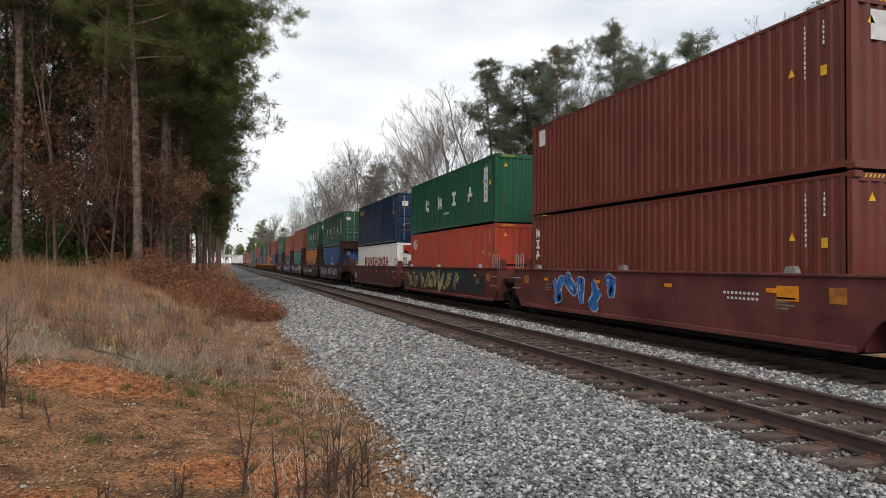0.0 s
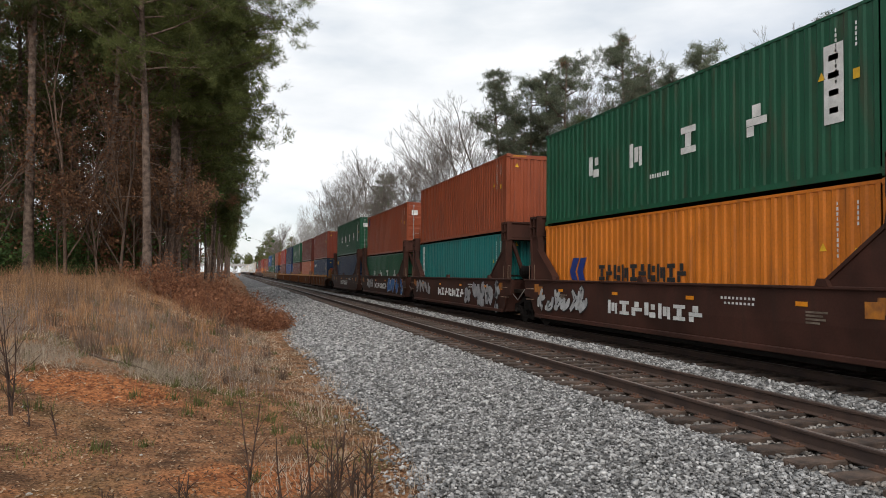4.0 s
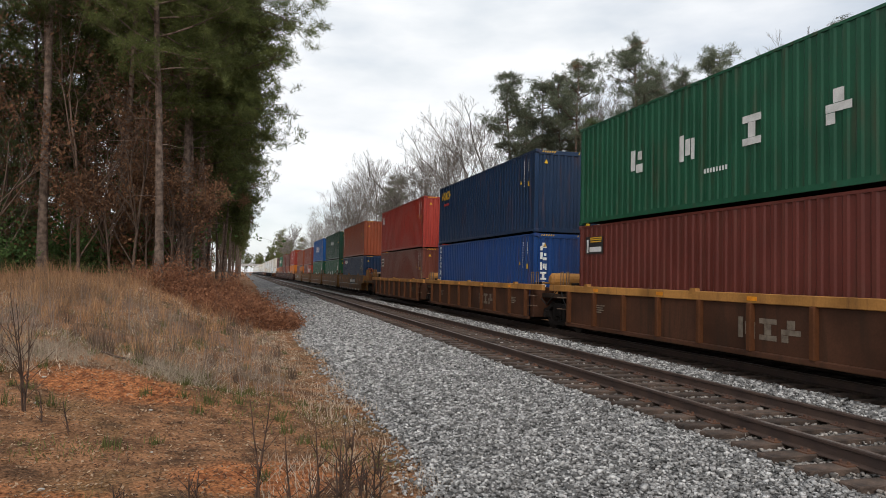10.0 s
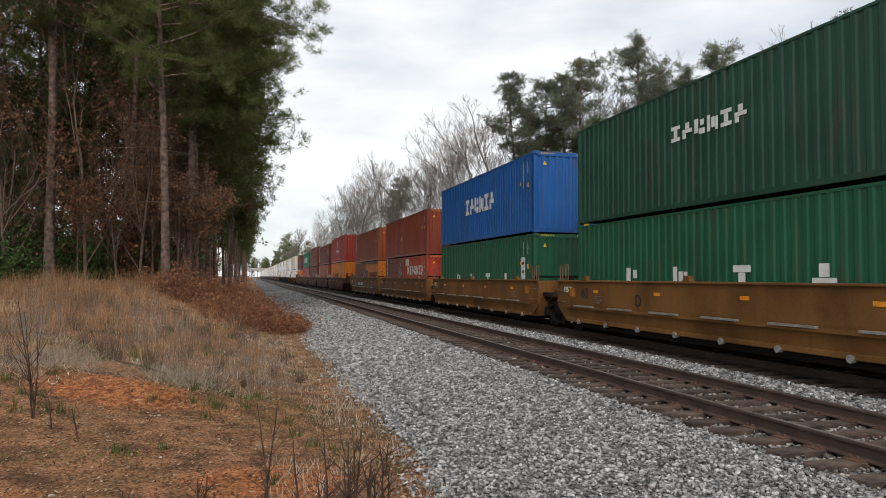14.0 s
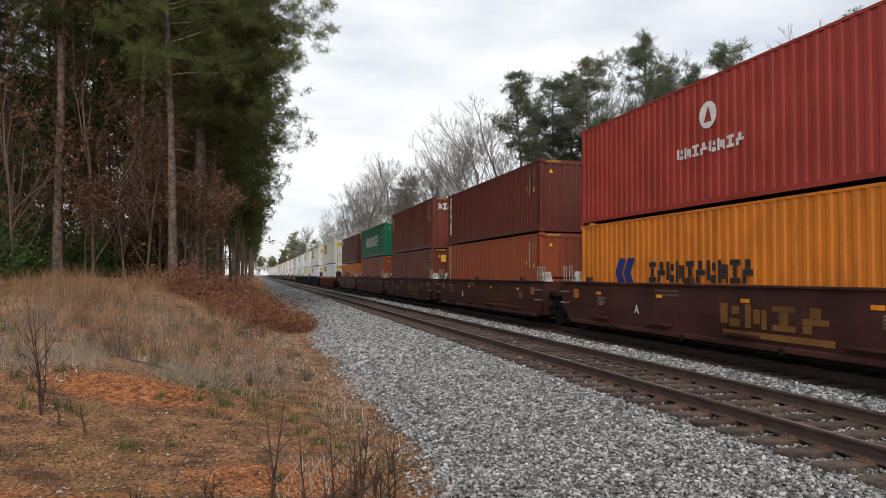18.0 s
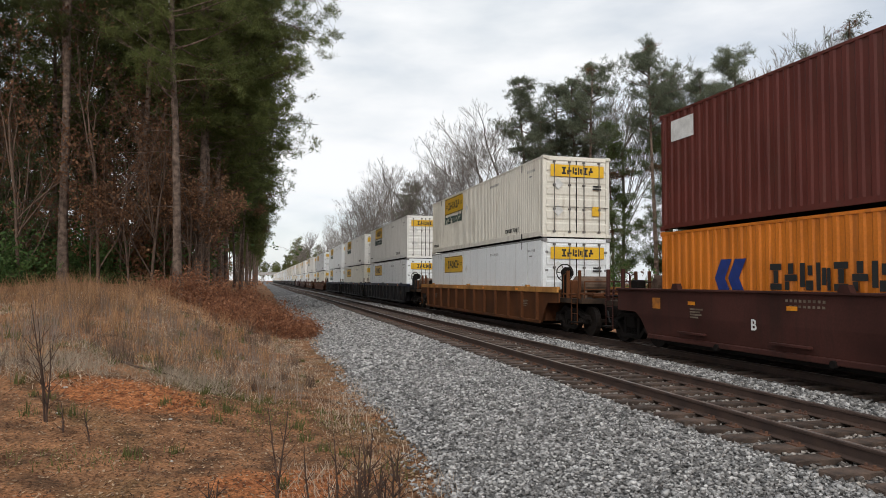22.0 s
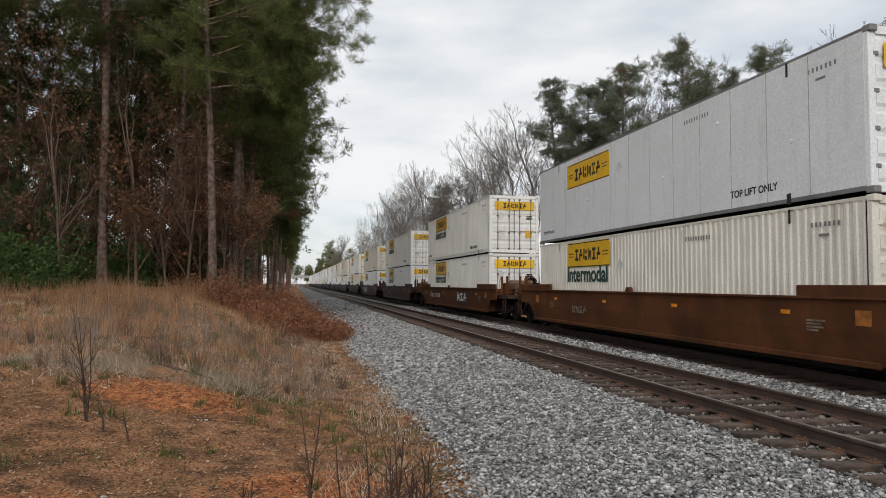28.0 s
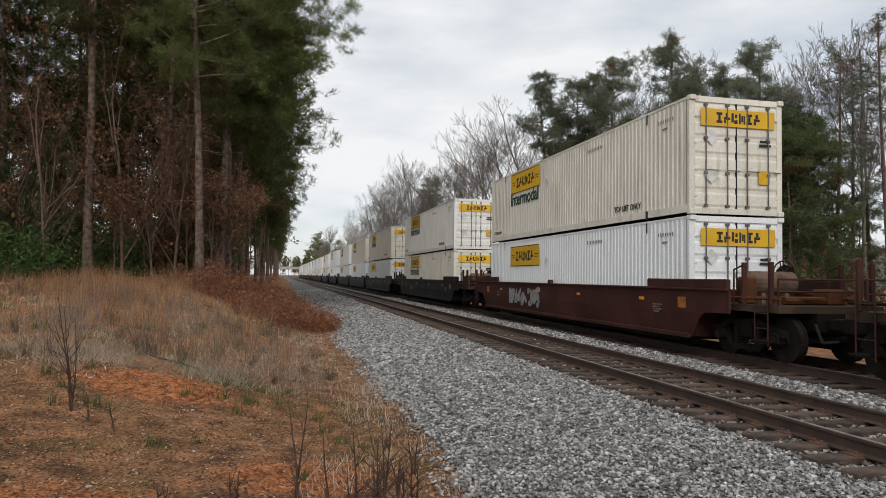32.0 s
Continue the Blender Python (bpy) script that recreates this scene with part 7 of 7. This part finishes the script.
def litter(n, area, size, seed):
    rng = np.random.default_rng(seed)
    x, y = rng.uniform(area[0], area[1], n), rng.uniform(area[2], area[3], n)
    z = np.array([ground_height(a, b) for a, b in zip(x, y)]) + 0.012
    a, s = rng.uniform(0, 6.283, n), size * rng.uniform(0.5, 1.4, n)
    c = np.stack([x, y, z], -1)
    d = np.stack([np.cos(a), np.sin(a), rng.uniform(-0.5, 0.5, n)], -1) * s[:, None]
    e = np.stack([-np.sin(a), np.cos(a), rng.uniform(-0.5, 0.5, n)], -1) * s[:, None] * 0.5
    q = np.stack([c - d, c + e, c + d, c - e], 1).reshape(-1, 3)
    return raw_mesh("leaf_litter", q, np.arange(4 * n).reshape(-1, 4))


whole("thatch", blades(26000, (-12, 1.4, 11.5, 28), 0.13, 0.008, 66, 3.2, inside=tufty(0.6, -0.2, 4)), M_PALESTRAW, "flattened straw thatch on the bank", "grass", "stuff")
whole("clay_crumbs", litter(16000, (-6, 1.9, 4.2, 12.5), 0.016, 75), M_CRUMB, "dark clods and twig scraps on the clay", "leaf litter", "stuff")
whole("verge_litter", litter(6500, (0.9, 2.4, 4.5, 22), 0.023, 76), M_LITTER, "dead leaves along the ballast's foot", "leaf litter", "stuff")
whole("leaf_litter", litter(24000, (-7, 2.0, 4.5, 17), 0.021, 65), M_LITTER, "scattered dry leaves on the clay", "leaf litter", "stuff")


def sapling(x, y, height, seed, stems=1, label="thin leafless brown sapling on the clay", side=0.5):
    r = random.Random(seed)
    t = thing("sapling", label, "sapling", "saplings", pose(x, y, ground_height(x, y)))
    for k in range(stems):
        s = Shape()
        d = (r.uniform(-0.12, 0.12), r.uniform(-0.12, 0.12), 1)
        pts = bent((r.uniform(-0.04, 0.04), r.uniform(-0.04, 0.04), -0.05), d, height * r.uniform(0.8, 1.05), 6, 0.06, r)
        limb(s, pts, 0.013, 0.004, 5)
        for j in range(int(6 + 7 * side)):
            i = r.randrange(1, 5)
            a = r.uniform(0, 6.2832)
            limb(s, bent(pts[i], (math.cos(a), math.sin(a), r.uniform(0.6, 1.6)), height * r.uniform(0.15, 0.42) * side * 1.4, 3, 0.12, r), 0.005, 0.0025, 3)
        tagged(part("stem", quick_mesh(s, "stem"), M_SHOOT, t), kind="stuff")
    return t


sapling(-2.55, 9.7, 1.5, 1, 3, "leafless sapling with several stems", 0.6)
sapling(0.19, 6.75, 0.95, 2, 2)
sapling(0.49, 6.6, 0.72, 3, 1)
sapling(0.74, 6.6, 0.95, 4, 1)
sapling(0.95, 6.5, 0.80, 5, 3, "dense clump of leafless brown shoots", 0.9)
sapling(1.12, 6.7, 0.5, 6, 2)
for k, (x, y, h) in enumerate(((-0.95, 6.2, 0.38), (-0.62, 5.9, 0.30), (-0.35, 6.3, 0.42), (-0.18, 5.8, 0.36), (0.05, 6.0, 0.34), (0.38, 5.9, 0.40), (0.62, 6.1, 0.45), (0.84, 5.9, 0.62), (1.05, 6.1, 0.55), (1.28, 6.6, 0.42), (1.4, 7.4, 0.4))):
    sapling(x, y, h, 90 + k, 2, "low clump of dry brown shoots on the clay", 0.9)
sapling(-1.9, 9.0, 0.45, 7, 1)
sapling(-2.2, 9.2, 0.5, 8, 1)


def bramble(x, y, wide, deep, tall, n, seed, mat, label, name="bramble_bush", leaf=0.045, per=12):
    """A tangle of arching stems with small dead leaves."""
    r, rng = random.Random(seed), np.random.default_rng(seed)
    t = thing(name, label, "bush", "", pose(x, y, ground_height(x, y)))
    s, spots = Shape(), []
    for k in range(n):
        a, q = r.uniform(0, 6.2832), math.sqrt(r.random())
        bx, by = wide * q * math.cos(a), deep * q * math.sin(a)
        h = tall * (1.05 - 0.75 * q * q) * r.uniform(0.6, 1.1)
        bz = ground_height(x + bx, y + by) - ground_height(x, y)
        pts = bent((bx, by, bz - 0.05), (r.uniform(-0.7, 0.7), r.uniform(-0.7, 0.7), 1), h * 1.5, 6, 0.22, r, 0.13)
        limb(s, pts, 0.010, 0.003, 3)
        spots += pts[1:]
    tagged(part("stemwork", quick_mesh(s, "stemwork"), M_TWIG, t), kind="stuff")
    e = np.array([tuple(p) for p in spots])
    m = len(e) * per
    c = np.repeat(e, per, 0) + rng.normal(scale=0.13, size=(m, 3))
    c[:, 2] = np.maximum(c[:, 2], 0.02 + np.array([ground_height(x + p[0], y + p[1]) for p in c]) - ground_height(x, y))
    d = rng.normal(size=(m, 3))
    d /= np.linalg.norm(d, axis=1)[:, None]
    w = np.cross(d, rng.normal(size=(m, 3)))
    w /= np.linalg.norm(w, axis=1)[:, None]
    k = leaf * rng.uniform(0.5, 1.4, m)[:, None]
    part("leaves", raw_mesh("leaves", np.stack([c - d * k, c + w * k * 0.6, c + d * k, c - w * k * 0.6], 1).reshape(-1, 3), np.arange(4 * m).reshape(-1, 4)), mat, t)
    return t


bramble(0.2, 27.3, 2.1, 2.0, 0.85, 240, 71, M_BRAMBLE, "red-brown bramble bush at the foot of the wood")
bramble(-1.6, 30.5, 2.5, 2.0, 1.25, 260, 72, M_BRAMBLE, "red-brown bramble bush at the foot of the wood")
bramble(-0.3, 34.0, 1.5, 2.6, 0.95, 150, 73, M_BRAMBLE, "red-brown bramble bush at the foot of the wood")
bramble(-11.5, 31.5, 2.4, 1.6, 2.6, 170, 74, M_LAUREL, "evergreen shrub under the pines", "evergreen_shrub", 0.07)
bramble(-15.0, 33.0, 2.2, 1.8, 2.2, 150, 75, M_LAUREL, "evergreen shrub under the pines", "evergreen_shrub", 0.07)
bramble(-7.6, 36.0, 1.8, 1.8, 2.0, 120, 76, M_LAUREL, "evergreen shrub under the pines", "evergreen_shrub", 0.07)


def fallen_stick():
    t = thing("fallen_branch", "thin fallen branch lying on the red bank", "branch", "", pose(-1.55, 13.0, ground_height(-1.55, 13.0) + 0.03))
    s = Shape()
    pts = [Vector((k * 0.28 - 0.8, -0.18 * k + 0.4, ground_height(-2.35 + k * 0.28, 13.4 - 0.18 * k) - ground_height(-1.55, 13.0))) for k in range(8)]
    limb(s, pts, 0.022, 0.008, 6)
    tagged(part("branch", quick_mesh(s, "branch"), M_TWIG, t), kind="stuff")


fallen_stick()
M_PALE = surface("pale_stone", (0.55, 0.52, 0.47), (0.4, 0.37, 0.33), rough=0.9, scale=12)
for k in range(22):
    x, y = _t.uniform(-5, 1.6), _t.uniform(5.8, 20)
    r = _t.uniform(0.012, 0.027)
    rock = Shape().soft(-r * 1.3, r * 1.3, -r, r, -r * 0.4, r * 0.7, r * 0.35).mesh("stone")
    o = whole("stone", rock, M_PALE, "small pale stone lying on the clay", "stone", "", "pale stones")
    o.matrix_basis = pose(x, y, ground_height(x, y), 0, 0, _t.uniform(0, 180))

bramble(-13.2, 35.5, 2.0, 1.8, 3.2, 150, 77, M_LAUREL, "evergreen shrub under the pines", "evergreen_shrub", 0.08)
bramble(-17.6, 35.0, 2.2, 1.8, 3.4, 150, 78, M_LAUREL, "evergreen shrub under the pines", "evergreen_shrub", 0.08)
bramble(-21.0, 37.0, 2.4, 1.8, 3.0, 140, 79, M_LAUREL, "evergreen shrub under the pines", "evergreen_shrub", 0.08)
# a dense brown and green thicket between the trunks
THICKETS = [bramble(-6.0, 37.0, 2.6, 1.6, 3.6, 90, 81, M_BROWNLEAF, "dense brown undergrowth between the pines", "undergrowth_bush", 0.10, 6), bramble(-14.0, 38.0, 2.4, 1.6, 4.4, 90, 82, M_BROWNLEAF, "dense brown undergrowth between the pines", "undergrowth_bush", 0.10, 6),
            bramble(-19.0, 37.0, 2.4, 1.6, 4.0, 90, 83, M_LAUREL, "dark evergreen undergrowth between the pines", "undergrowth_bush", 0.10, 7)]
for k in range(30):
    y = 39 + 26 * (k % 23) / 23 + _t.uniform(-1, 1)
    x = -5.2 - (0.64 * y) * ((k * 7) % 23 + _t.random()) / 23
    place(THICKETS[_t.choice((0, 0, 1)) if x > -4.5 else _t.choice((0, 0, 1, 1, 2)) if x > -10 else _t.choice((0, 1, 2, 2))], x, y, _t.uniform(0, 360), _t.uniform(0.8, 1.25))

for k in range(12):
    y = 20 + 3.2 * k
    place(THICKETS[(k * 2) % 3], 24 + (k * 5) % 17 + _t.uniform(-1, 1), y, _t.uniform(0, 360), _t.uniform(0.6, 0.95))

# ---- a pale warehouse behind the trees beyond the tracks, an overpass at the far end of the line ----
def warehouse():
    t = thing("warehouse", "long pale grey metal warehouse behind the trees", "building", "", pose(74, 44, ground_height(74, 44)))
    wall = part("wall", Shape().box(0, 30, -45, 45, -1, 6.2), surface("pale_metal_wall", (0.36, 0.37, 0.39), (0.28, 0.29, 0.31), scale=0.6), t)
    part("roof", Shape().prism([(-0.5, 6.2), (15, 8.2), (30.5, 6.2)], -45.5, 45.5, "y"), surface("white_metal_roof", (0.72, 0.73, 0.74), scale=0.5), t)
    grey = surface("grey_door", (0.25, 0.26, 0.28), scale=0.8)
    for k in range(7):
        part("loading_door", Shape().box(-0.06, 0.0, -1.8, 1.8, 0.2, 4.0), grey, wall, at=pose(0, -38 + 12.5 * k, 0))
        part("rib", Shape().box(-0.10, 0.0, -0.12, 0.12, 0.0, 6.2), grey, wall, at=pose(0, -32 + 12.5 * k, 0))


def overpass():
    t = thing("overpass", "pale concrete road bridge across the tracks", "bridge", "", pose(8, 720, 0))
    c = surface("pale_concrete", (0.50, 0.49, 0.47), (0.40, 0.39, 0.37), scale=0.4)
    part("deck", Shape().box(-40, 40, -5, 5, 7.4, 8.8), c, t)
    part("parapet", Shape().box(-40, 40, -5.2, -4.9, 8.8, 9.8), c, t)
    for x in (-14, -6.5, 10):
        part("pier", Shape().soft(x - 0.6, x + 0.6, -4, 4, -0.6, 7.4, 0.1), c, t)


warehouse()
overpass()


# ---- what moves: every car and container rolls towards the camera at one speed, wheels turn ----
def motions():
    steps = [4.0 * k for k in range(9)]
    for ob, u, x, z in MOVERS:
        walk(ob, [(t, pose(x, u - SPEED * t, z)) for t in steps])
    spin = SPEED / 0.457
    for w, u, dy in WHEELSETS:
        t0, t1 = (u - 55) / SPEED, (u + 2) / SPEED
        rows = []
        if t0 < 32 and t1 > 0:
            f0, f1 = max(0, int(t0 * FPS)), min(32 * FPS, int(t1 * FPS) + 1)
            if f0 > 0:
                rows.append((0.0, pose(0, dy, 0.457)))
            rows += [(f / FPS, pose(0, dy, 0.457, math.degrees(spin * (f - f0) / FPS))) for f in range(f0, f1 + 1)]
            if f1 < 32 * FPS:
                rows.append((32.0, pose(0, dy, 0.457, math.degrees(spin * (f1 - f0) / FPS))))
            walk(w, rows)


motions()
